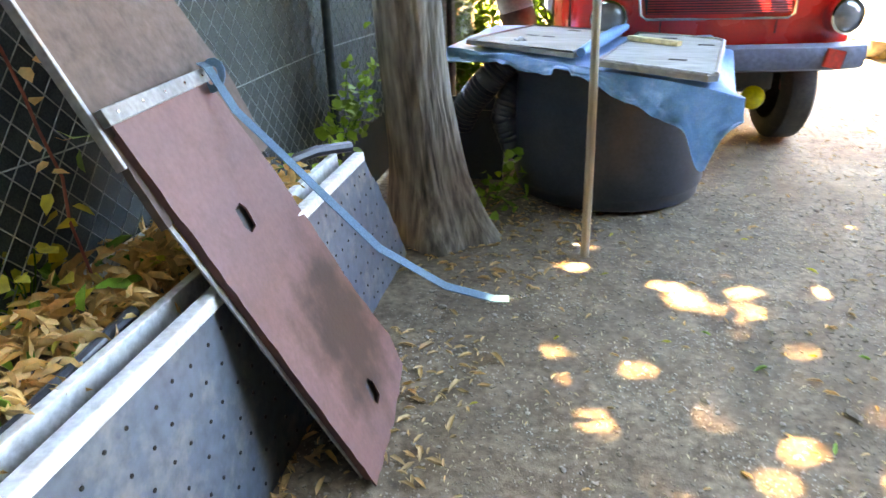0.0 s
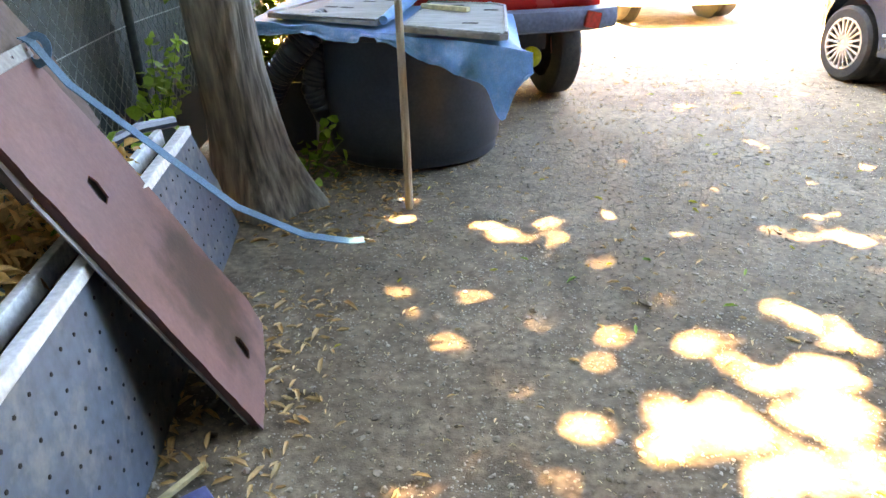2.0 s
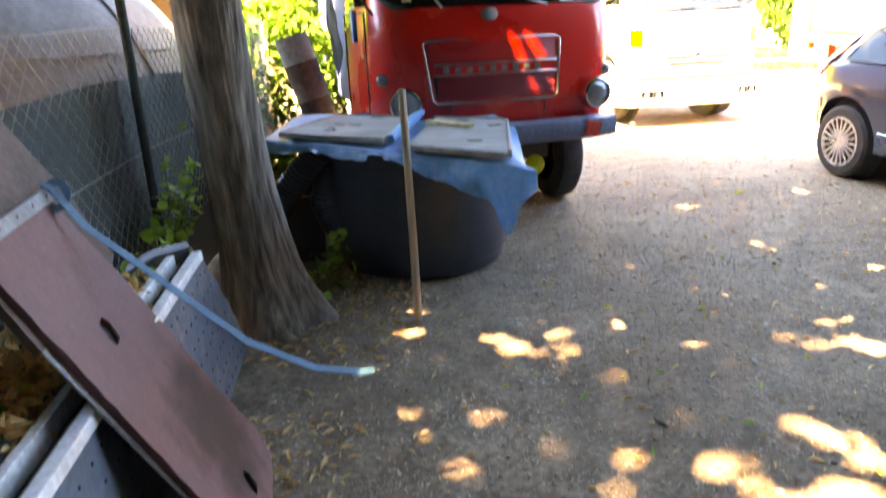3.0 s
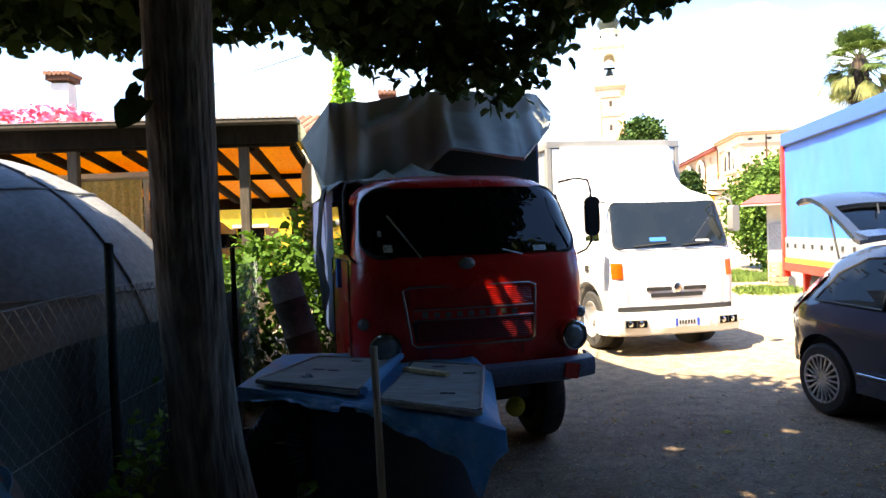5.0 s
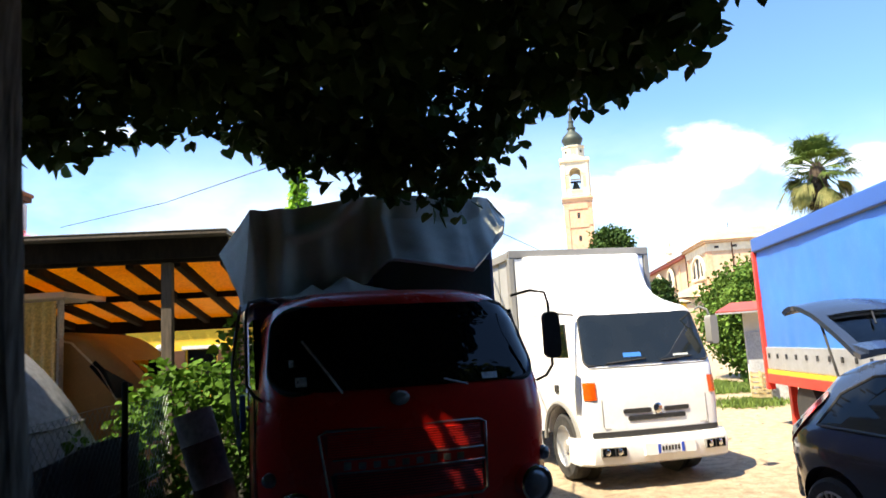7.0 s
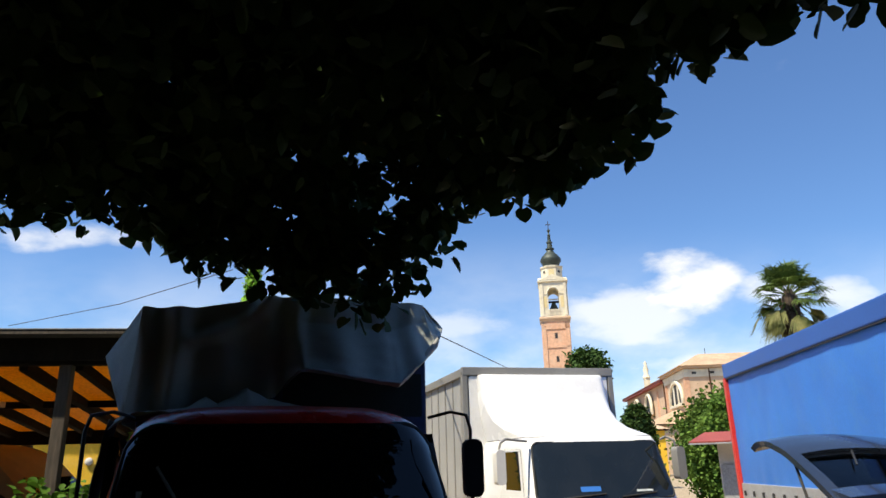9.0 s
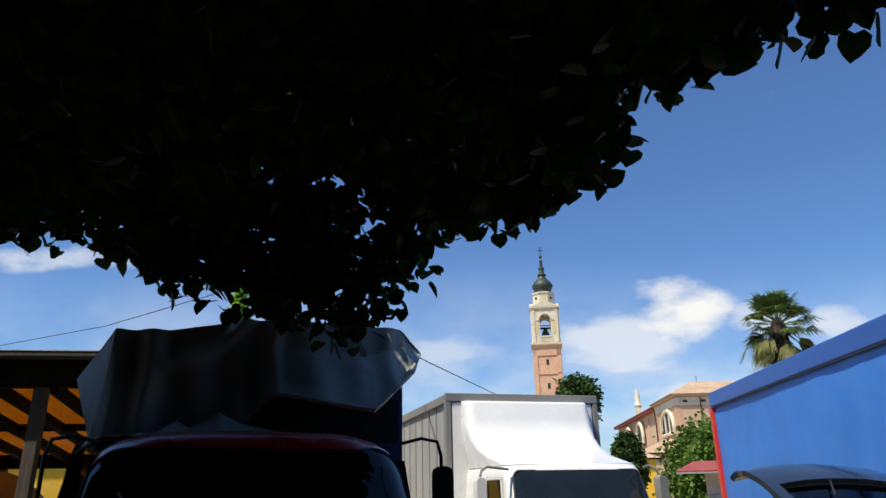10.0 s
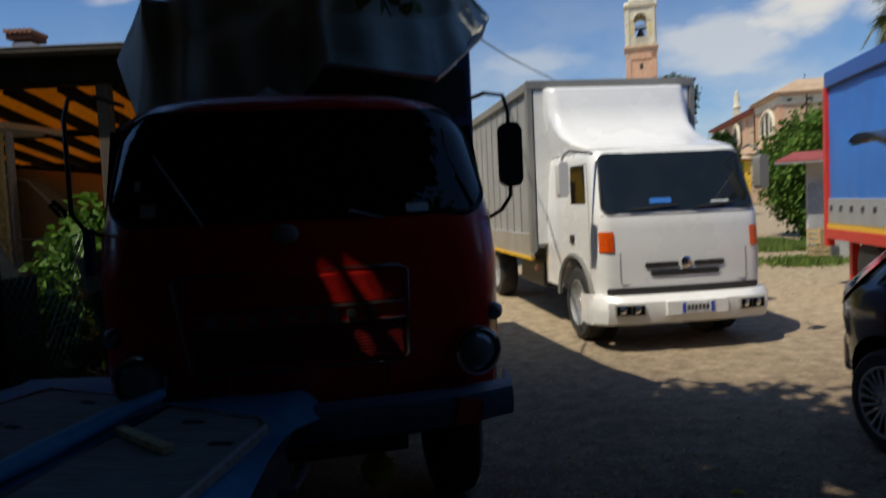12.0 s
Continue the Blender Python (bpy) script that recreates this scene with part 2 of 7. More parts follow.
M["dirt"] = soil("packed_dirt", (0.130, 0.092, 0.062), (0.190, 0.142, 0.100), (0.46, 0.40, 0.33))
M["pebble"] = mat("pebble", (0.20, 0.155, 0.115), (0.44, 0.38, 0.31), 0.9, spec=0.15, fine=90, vary=0.45)
M["litter"] = mat("dry_leaf", (0.66, 0.36, 0.14), (0.80, 0.54, 0.28), 0.7, scale=9, vary=0.5, sub=0.25, bump=0.1)
# brighter copy of the dry leaf: the heap's sunlit look is in its colour
M["lit_heap_leaf"] = mat("lit_heaped_dry_leaf", (0.82, 0.42, 0.15), (0.90, 0.58, 0.27), 0.7, scale=9, vary=0.45, sub=0.35, bump=0.1)
M["crumb"] = mat("leaf_crumb", (0.50, 0.36, 0.20), (0.66, 0.52, 0.34), 0.8, scale=9, vary=0.5, bump=0.1)
M["litter_green"] = mat("fallen_green_leaf", (0.10, 0.28, 0.03), (0.20, 0.36, 0.05), 0.5, vary=0.3, sub=0.25)
M["litter_yellow"] = mat("yellow_leaf", (0.62, 0.50, 0.06), (0.50, 0.46, 0.08), 0.55, vary=0.3, sub=0.3)
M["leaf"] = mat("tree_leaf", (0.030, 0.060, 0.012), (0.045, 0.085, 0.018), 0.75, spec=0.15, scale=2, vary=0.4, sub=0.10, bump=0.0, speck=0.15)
M["ivy"] = mat("vine_leaf", (0.045, 0.12, 0.014), (0.10, 0.21, 0.025), 0.65, spec=0.2, scale=2, vary=0.4, sub=0.3, bump=0.0, speck=0.15)
M["far_leaf"] = mat("far_foliage", (0.028, 0.062, 0.016), (0.055, 0.105, 0.025), 0.75, spec=0.15, scale=0.8, vary=0.5, sub=0.15, bump=0.0)
M["bark"] = mat("bark", (0.118, 0.103, 0.085), (0.195, 0.172, 0.144), 0.95, scale=7, fine=34, bump=1.0, speck=0.55, stretch=(1, 1, 0.13), spec=0.2, dirt=(0.045, 0.036, 0.028), dirt_amount=0.7)
M["maroon"] = mat("maroon_board", (0.125, 0.056, 0.054), (0.17, 0.082, 0.078), 0.55, spec=0.22, scale=2.5, fine=60, bump=0.06, speck=0.1, dirt=(0.085, 0.04, 0.036), dirt_amount=0.5)
stain(M["maroon"], (0.34, 0.0, 0.32), 0.36, (0.012, 0.006, 0.004))
M["brownboard"] = mat("weathered_brown_board", (0.082, 0.055, 0.047), (0.115, 0.080, 0.069), 0.8, spec=0.2, scale=4, fine=40, bump=0.2, speck=0.22, dirt=(0.11, 0.07, 0.058))
M["galv"] = mat("galvanised_sheet", (0.050, 0.082, 0.108), (0.075, 0.112, 0.142), 0.5, metal=0.15, scale=3, fine=26, bump=0.1, speck=0.22, dirt=(0.30, 0.28, 0.24), dirt_amount=0.5)
M["galv_trim"] = mat("galvanised_edge", (0.62, 0.64, 0.64), (0.72, 0.73, 0.73), 0.45, metal=0.2, scale=6, fine=50, bump=0.08, dirt=(0.3, 0.28, 0.25))
M["grey_metal"] = mat("dull_grey_metal", (0.23, 0.23, 0.22), (0.31, 0.31, 0.30), 0.5, metal=0.2, scale=6, fine=50, bump=0.08, dirt=(0.2, 0.18, 0.16))
M["strip_metal"] = mat("dull_zinc_strip", (0.13, 0.135, 0.13), (0.19, 0.195, 0.19), 0.55, metal=0.2, scale=8, fine=60, bump=0.08, dirt=(0.08, 0.075, 0.07))
M["white_rim"] = mat("pale_coated_rim", (0.50, 0.51, 0.50), (0.60, 0.61, 0.60), 0.5, scale=6, fine=50, bump=0.08, dirt=(0.42, 0.40, 0.37), dirt_amount=0.6)
M["black_plastic"] = mat("black_plastic", (0.018, 0.028, 0.040), (0.027, 0.039, 0.053), 0.34, scale=4, fine=60, bump=0.05, speck=0.2, dirt=(0.06, 0.07, 0.08), dirt_amount=0.25)
M["black_hole"] = mat("dark_hole", (0.006, 0.006, 0.006), rough=0.9)
M["blue_tarp"] = mat("blue_tarpaulin", (0.040, 0.30, 0.53), (0.075, 0.38, 0.62), 0.38, scale=7, fine=120, bump=0.25, speck=0.12, dirt=(0.35, 0.55, 0.68), dirt_amount=0.35, sub=0.25)
M["grey_board"] = mat("weathered_grey_board", (0.17, 0.158, 0.14), (0.27, 0.25, 0.225), 0.8, scale=4, fine=40, bump=0.3, stretch=(0.2, 1, 1), speck=0.3, dirt=(0.18, 0.155, 0.13), dirt_amount=0.6)
M["stake"] = mat("raw_wood_stake", (0.30, 0.24, 0.17), (0.38, 0.31, 0.22), 0.8, scale=6, fine=50, stretch=(1, 1, 0.1), bump=0.4, speck=0.3)
M["dark_wood"] = mat("dark_timber", (0.011, 0.008, 0.006), (0.020, 0.015, 0.011), rough=0.85, spec=0.08, scale=3, fine=30, stretch=(1, 1, 0.3), bump=0.3, speck=0.3)
M["post_wood"] = mat("grey_post_timber", (0.055, 0.042, 0.031), (0.085, 0.066, 0.05), 0.8, scale=3, fine=40, stretch=(1, 1, 0.15), bump=0.4, speck=0.35)
M["wire"] = mat("green_coated_wire", (0.15, 0.19, 0.18), (0.21, 0.25, 0.24), 0.5, metal=0.1)
M["fence_post"] = mat("painted_fence_post", (0.022, 0.036, 0.034), (0.036, 0.05, 0.047), 0.85, spec=0.15)
M["shade_net"] = mat("dark_shade_cloth", (0.028, 0.041, 0.040), (0.052, 0.068, 0.064), 0.9, scale=2, fine=200, bump=0.3, speck=0.35)
M["red"] = mat("red_paint", (0.82, 0.016, 0.010), (0.85, 0.024, 0.015), 0.28, scale=2, fine=50, bump=0.015, speck=0.05, coat=0.3, dirt=(0.58, 0.04, 0.03), dirt_amount=0.25)
M["red_dark"] = mat("dark_red_paint", (0.40, 0.014, 0.012), (0.46, 0.022, 0.018), 0.45, speck=0.1)
M["glass"] = mat("dark_glass", (0.004, 0.005, 0.006), (0.005, 0.006, 0.007), 0.03, bump=0.0, speck=0.0, spec=0.28, rough_vary=0.01)
M["windscreen"] = mat("windscreen_glass", (0.010, 0.014, 0.016), (0.014, 0.018, 0.02), 0.03, bump=0.0, speck=0.0, spec=0.5, rough_vary=0.01)
M["dull_chrome"] = mat("dull_chrome", (0.26, 0.26, 0.25), (0.34, 0.33, 0.32), 0.3, metal=0.9, bump=0.0, speck=0.2)
M["screen_green"] = mat("green_screen_cloth", (0.07, 0.13, 0.025), (0.10, 0.17, 0.035), 0.85)
M["rubber"] = mat("rubber", (0.018, 0.018, 0.018), (0.03, 0.03, 0.03), 0.7, fine=60, bump=0.1)
M["tyre"] = mat("tyre_rubber", (0.02, 0.02, 0.02), (0.035, 0.034, 0.032), 0.85, fine=50, bump=0.2, dirt=(0.10, 0.09, 0.075), dirt_amount=0.4)
M["chrome"] = mat("chrome", (0.62, 0.62, 0.62), (0.7, 0.7, 0.7), 0.18, metal=1.0, bump=0.0, speck=0.05)
M["lens"] = mat("lamp_glass", (0.17, 0.19, 0.195), (0.27, 0.285, 0.29), 0.12, bump=0.1, fine=30, speck=0.15, metal=0.35)
M["grey_bumper"] = mat("blue_grey_bumper", (0.075, 0.10, 0.15), (0.115, 0.145, 0.20), 0.55, scale=5, bump=0.1, dirt=(0.14, 0.15, 0.17))
M["tarp"] = mat("grey_canvas", (0.37, 0.40, 0.365), (0.45, 0.475, 0.435), 0.68, scale=1.6, fine=130, bump=0.08, speck=0.08, stretch=(1, 1, 0.7), dirt=(0.25, 0.265, 0.24), dirt_amount=0.35)
# grey sheet darkened in its colour for the shade beside the cab
M["shaded_sheet"] = mat("shaded_plastic_sheet", (0.045, 0.05, 0.046), (0.07, 0.076, 0.07), 0.7, spec=0.2)
# near-black green that stands for shade under the lorry's canvas flap
M["flap_shade"] = mat("flap_shade_green", (0.006, 0.018, 0.016), (0.010, 0.026, 0.024), 0.7)
M["navy"] = mat("navy_panel", (0.03, 0.055, 0.15), (0.045, 0.075, 0.19), 0.55)
M["white"] = mat("white_paint", (0.78, 0.78, 0.77), (0.83, 0.83, 0.82), 0.28, scale=1.5, fine=30, bump=0.01, speck=0.02, coat=0.5)
M["curtain"] = mat("grey_curtain", (0.30, 0.30, 0.285), (0.36, 0.355, 0.34), 0.6, scale=1.5, bump=0.1, speck=0.08)
M["alu"] = mat("aluminium", (0.48, 0.49, 0.50), (0.58, 0.59, 0.60), 0.4, metal=0.6, speck=0.1)
M["grey_frame"] = mat("grey_frame_paint", (0.215, 0.21, 0.195), (0.25, 0.245, 0.23), 0.5, scale=1.2, speck=0.05, bump=0.03)
M["orange_lamp"] = mat("orange_lens", (0.66, 0.065, 0.008), (0.80, 0.13, 0.012), 0.15, bump=0.15, fine=60, coat=0.5)
M["red_lamp"] = mat("red_lens", (0.62, 0.02, 0.015), (0.7, 0.03, 0.02), 0.12, coat=0.6, bump=0.05)
M["van_orange"] = mat("faded_orange_paint", (0.25, 0.155, 0.065), (0.31, 0.20, 0.085), 0.4, scale=2, speck=0.05, bump=0.02, dirt=(0.42, 0.27, 0.12), dirt_amount=0.4)
M["orange_strip"] = mat("yellow_orange_strip", (0.85, 0.45, 0.03), (0.85, 0.52, 0.05), 0.45)
M["plate"] = mat("plate_white", (0.75, 0.76, 0.77), rough=0.4)
M["plate_blue"] = mat("plate_blue", (0.03, 0.08, 0.45), rough=0.4)
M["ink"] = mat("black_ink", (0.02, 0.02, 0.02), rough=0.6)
M["blue_curtain"] = mat("blue_curtain", (0.028, 0.175, 0.58), (0.04, 0.215, 0.66), 0.5, scale=1.2, bump=0.12, speck=0.06, dirt=(0.07, 0.25, 0.56), dirt_amount=0.4)
M["blue_rail"] = mat("blue_rail", (0.022, 0.095, 0.36), (0.030, 0.115, 0.40), 0.45, scale=1.0, speck=0.04, bump=0.03)
M["trailer_red"] = mat("trailer_red", (0.62, 0.03, 0.02), (0.68, 0.05, 0.03), 0.45, dirt=(0.3, 0.08, 0.06), dirt_amount=0.3)
M["car"] = mat("dark_blue_car_paint", (0.035, 0.051, 0.085), (0.042, 0.058, 0.095), 0.25, metal=0.4, bump=0.0, speck=0.04, coat=1.0)
M["car_trim"] = mat("car_black_trim", (0.02, 0.021, 0.023), (0.03, 0.03, 0.032), 0.5)
M["alloy"] = mat("alloy_wheel", (0.55, 0.56, 0.57), (0.62, 0.63, 0.64), 0.3, metal=0.8, bump=0.0)
M["yellow_wall"] = mat("yellow_plaster", (0.70, 0.40, 0.025), (0.76, 0.46, 0.04), 0.9, scale=0.8, fine=20, bump=0.1, speck=0.06, dirt=(0.6, 0.42, 0.12))
M["orange_sheet"] = mat("orange_roof_lining", (0.78, 0.40, 0.03), (0.84, 0.48, 0.06), 0.7, scale=1.5, sub=0.30, bump=0.05)
M["yellow_sheet"] = mat("yellow_corrugated", (0.70, 0.55, 0.22), (0.76, 0.62, 0.30), 0.6)
M["roof_tile"] = mat("terracotta_tile", (0.19, 0.092, 0.058), (0.26, 0.135, 0.088), 0.9, spec=0.2, scale=2, fine=10, vary=0.25, dirt=(0.14, 0.095, 0.07))
M["tan_tile"] = mat("sun_bleached_tile", (0.40, 0.27, 0.17), (0.50, 0.36, 0.24), 0.9, scale=0.4, fine=4, speck=0.2, dirt=(0.30, 0.22, 0.15))
M["plaster"] = mat("pale_plaster", (0.60, 0.57, 0.52), (0.68, 0.65, 0.60), 0.9, speck=0.08, scale=1.5, dirt_amount=0.25, dirt=(0.42, 0.39, 0.35))
M["shutter"] = mat("brown_shutter", (0.075, 0.034, 0.019), (0.10, 0.047, 0.027), 0.8, spec=0.2)
M["dome"] = mat("grey_weathered_membrane", (0.145, 0.155, 0.165), (0.215, 0.222, 0.23), 0.75, scale=1.4, fine=20, bump=0.25, speck=0.2, dirt=(0.14, 0.14, 0.14), dirt_amount=0.6)
M["brick_pink"] = mat("pale_brick", (0.56, 0.31, 0.19), (0.64, 0.38, 0.25), 0.9, scale=0.25, fine=2.5, bump=0.1, speck=0.14, dirt=(0.62, 0.46, 0.34))
M["stone"] = mat("cream_stone", (0.62, 0.56, 0.42), (0.70, 0.65, 0.52), 0.85, scale=0.3, fine=2, speck=0.1, dirt=(0.45, 0.41, 0.34))
M["ochre"] = mat("ochre_panel", (0.62, 0.50, 0.26), (0.66, 0.55, 0.32), 0.9, scale=0.3)
M["copper"] = mat("dark_copper", (0.030, 0.042, 0.036), (0.055, 0.072, 0.058), 0.55, metal=0.2, scale=0.6)
M["church_wall"] = mat("peach_plaster", (0.52, 0.36, 0.24), (0.60, 0.43, 0.30), 0.9, scale=0.15, fine=1.5, speck=0.1, dirt=(0.52, 0.40, 0.30))
# leaf green with sunlight put into its colour, for weeds and the ivy column
M["weed"] = mat("sunlit_weed_leaf", (0.15, 0.33, 0.03), (0.24, 0.42, 0.05), 0.5, scale=2, vary=0.35, sub=0.35, bump=0.0, speck=0.15)
M["yard_leaf"] = mat("yard_foliage", (0.060, 0.125, 0.022), (0.12, 0.205, 0.038), 0.75, spec=0.15, scale=1.2, vary=0.5, sub=0.22, bump=0.0)
M["palm_leaf"] = mat("palm_leaf", (0.045, 0.085, 0.018), (0.10, 0.15, 0.035), 0.6, spec=0.2, vary=0.4, sub=0.2)
M["palm_dry"] = mat("drooping_palm_leaf", (0.10, 0.12, 0.035), (0.20, 0.19, 0.07), 0.65, spec=0.2, vary=0.4, sub=0.25)
M["palm_bark"] = mat("palm_bark", (0.045, 0.030, 0.020), (0.080, 0.056, 0.038), 0.95, scale=5, fine=12, bump=0.8)
M["strap"] = mat("blue_webbing", (0.036, 0.13, 0.20), (0.056, 0.175, 0.255), 0.85, fine=260, bump=0.3, stretch=(1, 1, 1))
M["rust"] = mat("rusty_drum", (0.17, 0.15, 0.125), (0.31, 0.285, 0.25), 0.8, scale=5, fine=30, bump=0.3, dirt=(0.38, 0.34, 0.30), dirt_amount=0.5)
M["pink_flower"] = mat("pink_blossom", (0.80, 0.10, 0.22), (0.85, 0.2, 0.33), 0.6, vary=0.25, sub=0.2)
M["grass"] = mat("grass", (0.10, 0.17, 0.03), (0.17, 0.25, 0.05), 0.7, vary=0.4, sub=0.2)
M["grey_sheet"] = mat("grey_sheet_metal", (0.36, 0.37, 0.38), (0.44, 0.45, 0.46), 0.5, metal=0.3)
M["red_roof"] = mat("red_sheet_roof", (0.27, 0.05, 0.04), (0.32, 0.07, 0.055), 0.7)
M["crate"] = mat("crate_wood", (0.45, 0.33, 0.16), (0.54, 0.41, 0.22), 0.8, bump=0.2)
M["yellow_lamp"] = mat("yellow_fog_glass", (0.40, 0.33, 0.012), (0.46, 0.39, 0.02), 0.2, bump=0.1)
M["green_hose"] = mat("green_ring", (0.05, 0.30, 0.08), rough=0.5)
M["red_vine"] = mat("red_vine_stem", (0.30, 0.07, 0.05), (0.36, 0.11, 0.07), 0.6)
M["paper"] = mat("pale_paper", (0.55, 0.60, 0.60), (0.62, 0.66, 0.66), 0.7)
M["cable"] = mat("black_cable", (0.02, 0.02, 0.022), rough=0.6)


def clear_pane(name, tint):
    m = bpy.data.materials.new(name)
    m.use_nodes = True
    t = m.node_tree
    gl, tr, mx, fr = (t.nodes.new(k) for k in ("ShaderNodeBsdfGlossy", "ShaderNodeBsdfTransparent", "ShaderNodeMixShader", "ShaderNodeFresnel"))
    gl.inputs["Roughness"].default_value = 0.03
    tr.inputs["Color"].default_value = (*tint, 1)
    fr.inputs["IOR"].default_value = 1.6
    t.links.new(fr.outputs[0], mx.inputs[0])
    t.links.new(tr.outputs[0], mx.inputs[1])
    t.links.new(gl.outputs[0], mx.inputs[2])
    t.links.new(mx.outputs[0], t.nodes["Material Output"].inputs["Surface"])
    return m


M["clear_glass"] = clear_pane("clear_glass", (0.62, 0.68, 0.70))


# ---- mesh helpers ----
def thing(name, label, category, x=0, y=0, z=0, rz=0, group="", kind=""):
    e = new(name)
    e.empty_display_size = 0.1
    e.matrix_basis = pose(x, y, z, 0, 0, rz)
    return tagged(e, label, category, group, kind)


def part(name, bm, material, parent=None, label="", smooth=False, m=None):
    if isinstance(bm, bpy.types.Mesh):
        me = bm
    else:
        bmesh.ops.recalc_face_normals(bm, faces=bm.faces)
        me = bpy.data.meshes.new(name)
        bm.to_mesh(me)
        bm.free()
        me.polygons.foreach_set("use_smooth", [smooth] * len(me.polygons))
        if isinstance(material, str):
            material = M[material]
        me.materials.append(material)
        if smooth:
            me.set_sharp_from_angle(angle=radians(38))
    ob = new(name, me)
    if parent:
        ob.parent = parent
    if m is not None:
        ob.matrix_basis = m
    if label:
        tagged(ob, label)
    return ob


def raw(name, verts, faces, material, parent=None, label="", smooth=False):
    me = bpy.data.meshes.new(name)
    me.from_pydata([tuple(v) for v in verts], [], [tuple(f) for f in faces])
    me.polygons.foreach_set("use_smooth", [smooth] * len(me.polygons))
    me.materials.append(M[material])
    me.update()
    ob = new(name, me)
    if parent:
        ob.parent = parent
    if label:
        tagged(ob, label)
    return ob


def box(x0, x1, y0, y1, z0, z1, bevel=0.0, bm=None, m=None):
    bm = bm or bmesh.new()
    mm = Matrix.Translation(((x0 + x1) / 2, (y0 + y1) / 2, (z0 + z1) / 2)) @ Matrix.Diagonal((x1 - x0, y1 - y0, z1 - z0, 1))
    r = bmesh.ops.create_cube(bm, size=1, matrix=(m @ mm) if m is not None else mm)
    if bevel:
        es = list({e for v in r["verts"] for e in v.link_edges})
        bmesh.ops.bevel(bm, geom=es, offset=bevel, segments=2, affect="EDGES", profile=0.6)
    return bm


def ring_loft(rings, close=True, cap0=True, cap1=True, bm=None):
    bm = bm or bmesh.new()
    vs = [[bm.verts.new(p) for p in r] for r in rings]
    n = len(rings[0])
    for a, b in zip(vs, vs[1:]):
        for i in range(n if close else n - 1):
            j = (i + 1) % n
            bm.faces.new((a[i], a[j], b[j], b[i]))
    if cap0 and close:
        bm.faces.new(vs[0][::-1])
    if cap1 and close:
        bm.faces.new(vs[-1])
    return bm


def lathe(profile, seg=24, axis="z", bm=None, m=None, cap0=True, cap1=True):
    """profile: (radius, height) from bottom to top."""
    rings = []
    for r, h in profile:
        ring = []
        for i in range(seg):
            a = 2 * math.pi * i / seg
            p = {"z": (r * math.cos(a), r * math.sin(a), h), "y": (r * math.cos(a), h, r * math.sin(a)), "x": (h, r * math.cos(a), r * math.sin(a))}[axis]
            ring.append(m @ Vector(p) if m is not None else Vector(p))
        rings.append(ring)
    return ring_loft(rings, bm=bm, cap0=cap0, cap1=cap1)


def tube(points, radius, seg=8, closed=False, bm=None, radii=None, flat=None):
    """A round bar along points; flat=(half width, half thickness) gives a strap."""
    pts = [Vector(p) for p in points]
    n = len(pts)
    rings = []
    side = None
    for i, p in enumerate(pts):
        a = pts[(i - 1) % n] if closed or i else pts[i]
        b = pts[(i + 1) % n] if closed or i < n - 1 else pts[i]
        d = (b - a).normalized()
        if side is None:
            side = d.cross(Vector((0, 0, 1)))
            if side.length < 0.1:
                side = d.cross(Vector((1, 0, 0)))
        side = (side - d * side.dot(d)).normalized()
        up = side.cross(d)
        r = radii[i] if radii else radius
        if flat:
            rings.append([p + side * flat[0] * sx + up * flat[1] * sy for sx, sy in ((-1, -1), (1, -1), (1, 1), (-1, 1))])
        else:
            rings.append([p + (side * math.cos(2 * math.pi * k / seg) + up * math.sin(2 * math.pi * k / seg)) * r for k in range(seg)])
    if closed:
        rings.append(rings[0])
    return ring_loft(rings, bm=bm, cap0=not closed, cap1=not closed)


def grid(fn, nu, nv, thick=0.0, bm=None):
    """Surface fn(u, v), u and v from 0 to 1; with thickness as a closed shell."""
    bm = bm or bmesh.new()
    P = [[Vector(fn(i / nu, j / nv)) for j in range(nv + 1)] for i in range(nu + 1)]
    top = [[bm.verts.new(p) for p in row] for row in P]
    for i in range(nu):
        for j in range(nv):
            bm.faces.new((top[i][j], top[i + 1][j], top[i + 1][j + 1], top[i][j + 1]))
    if thick:
        N = [[None] * (nv + 1) for _ in range(nu + 1)]
        for i in range(nu + 1):
            for j in range(nv + 1):
                du = P[min(i + 1, nu)][j] - P[max(i - 1, 0)][j]
                dv = P[i][min(j + 1, nv)] - P[i][max(j - 1, 0)]
                k = du.cross(dv)
                N[i][j] = k.normalized() if k.length > 1e-9 else Vector((0, 0, 1))
        bot = [[bm.verts.new(P[i][j] - N[i][j] * thick) for j in range(nv + 1)] for i in range(nu + 1)]
        for i in range(nu):
            for j in range(nv):
                bm.faces.new((bot[i][j], bot[i][j + 1], bot[i + 1][j + 1], bot[i + 1][j]))
        for i in range(nu):
            bm.faces.new((top[i][0], bot[i][0], bot[i + 1][0], top[i + 1][0]))
            bm.faces.new((top[i][nv], top[i + 1][nv], bot[i + 1][nv], bot[i][nv]))
        for j in range(nv):
            bm.faces.new((top[0][j], top[0][j + 1], bot[0][j + 1], bot[0][j]))
            bm.faces.new((top[nu][j], bot[nu][j], bot[nu][j + 1], top[nu][j + 1]))
    return bm


def prism(outline, y0, y1, axis="y", bm=None):
    """Closed outline of (a, z) pushed from y0 to y1 along y (or x)."""
    f = (lambda a, z, d: (a, d, z)) if axis == "y" else ((lambda a, z, d: (d, a, z)) if axis == "x" else (lambda a, z, d: (a, z, d)))
    return ring_loft([[f(a, z, y0) for a, z in outline], [f(a, z, y1) for a, z in outline]], bm=bm)


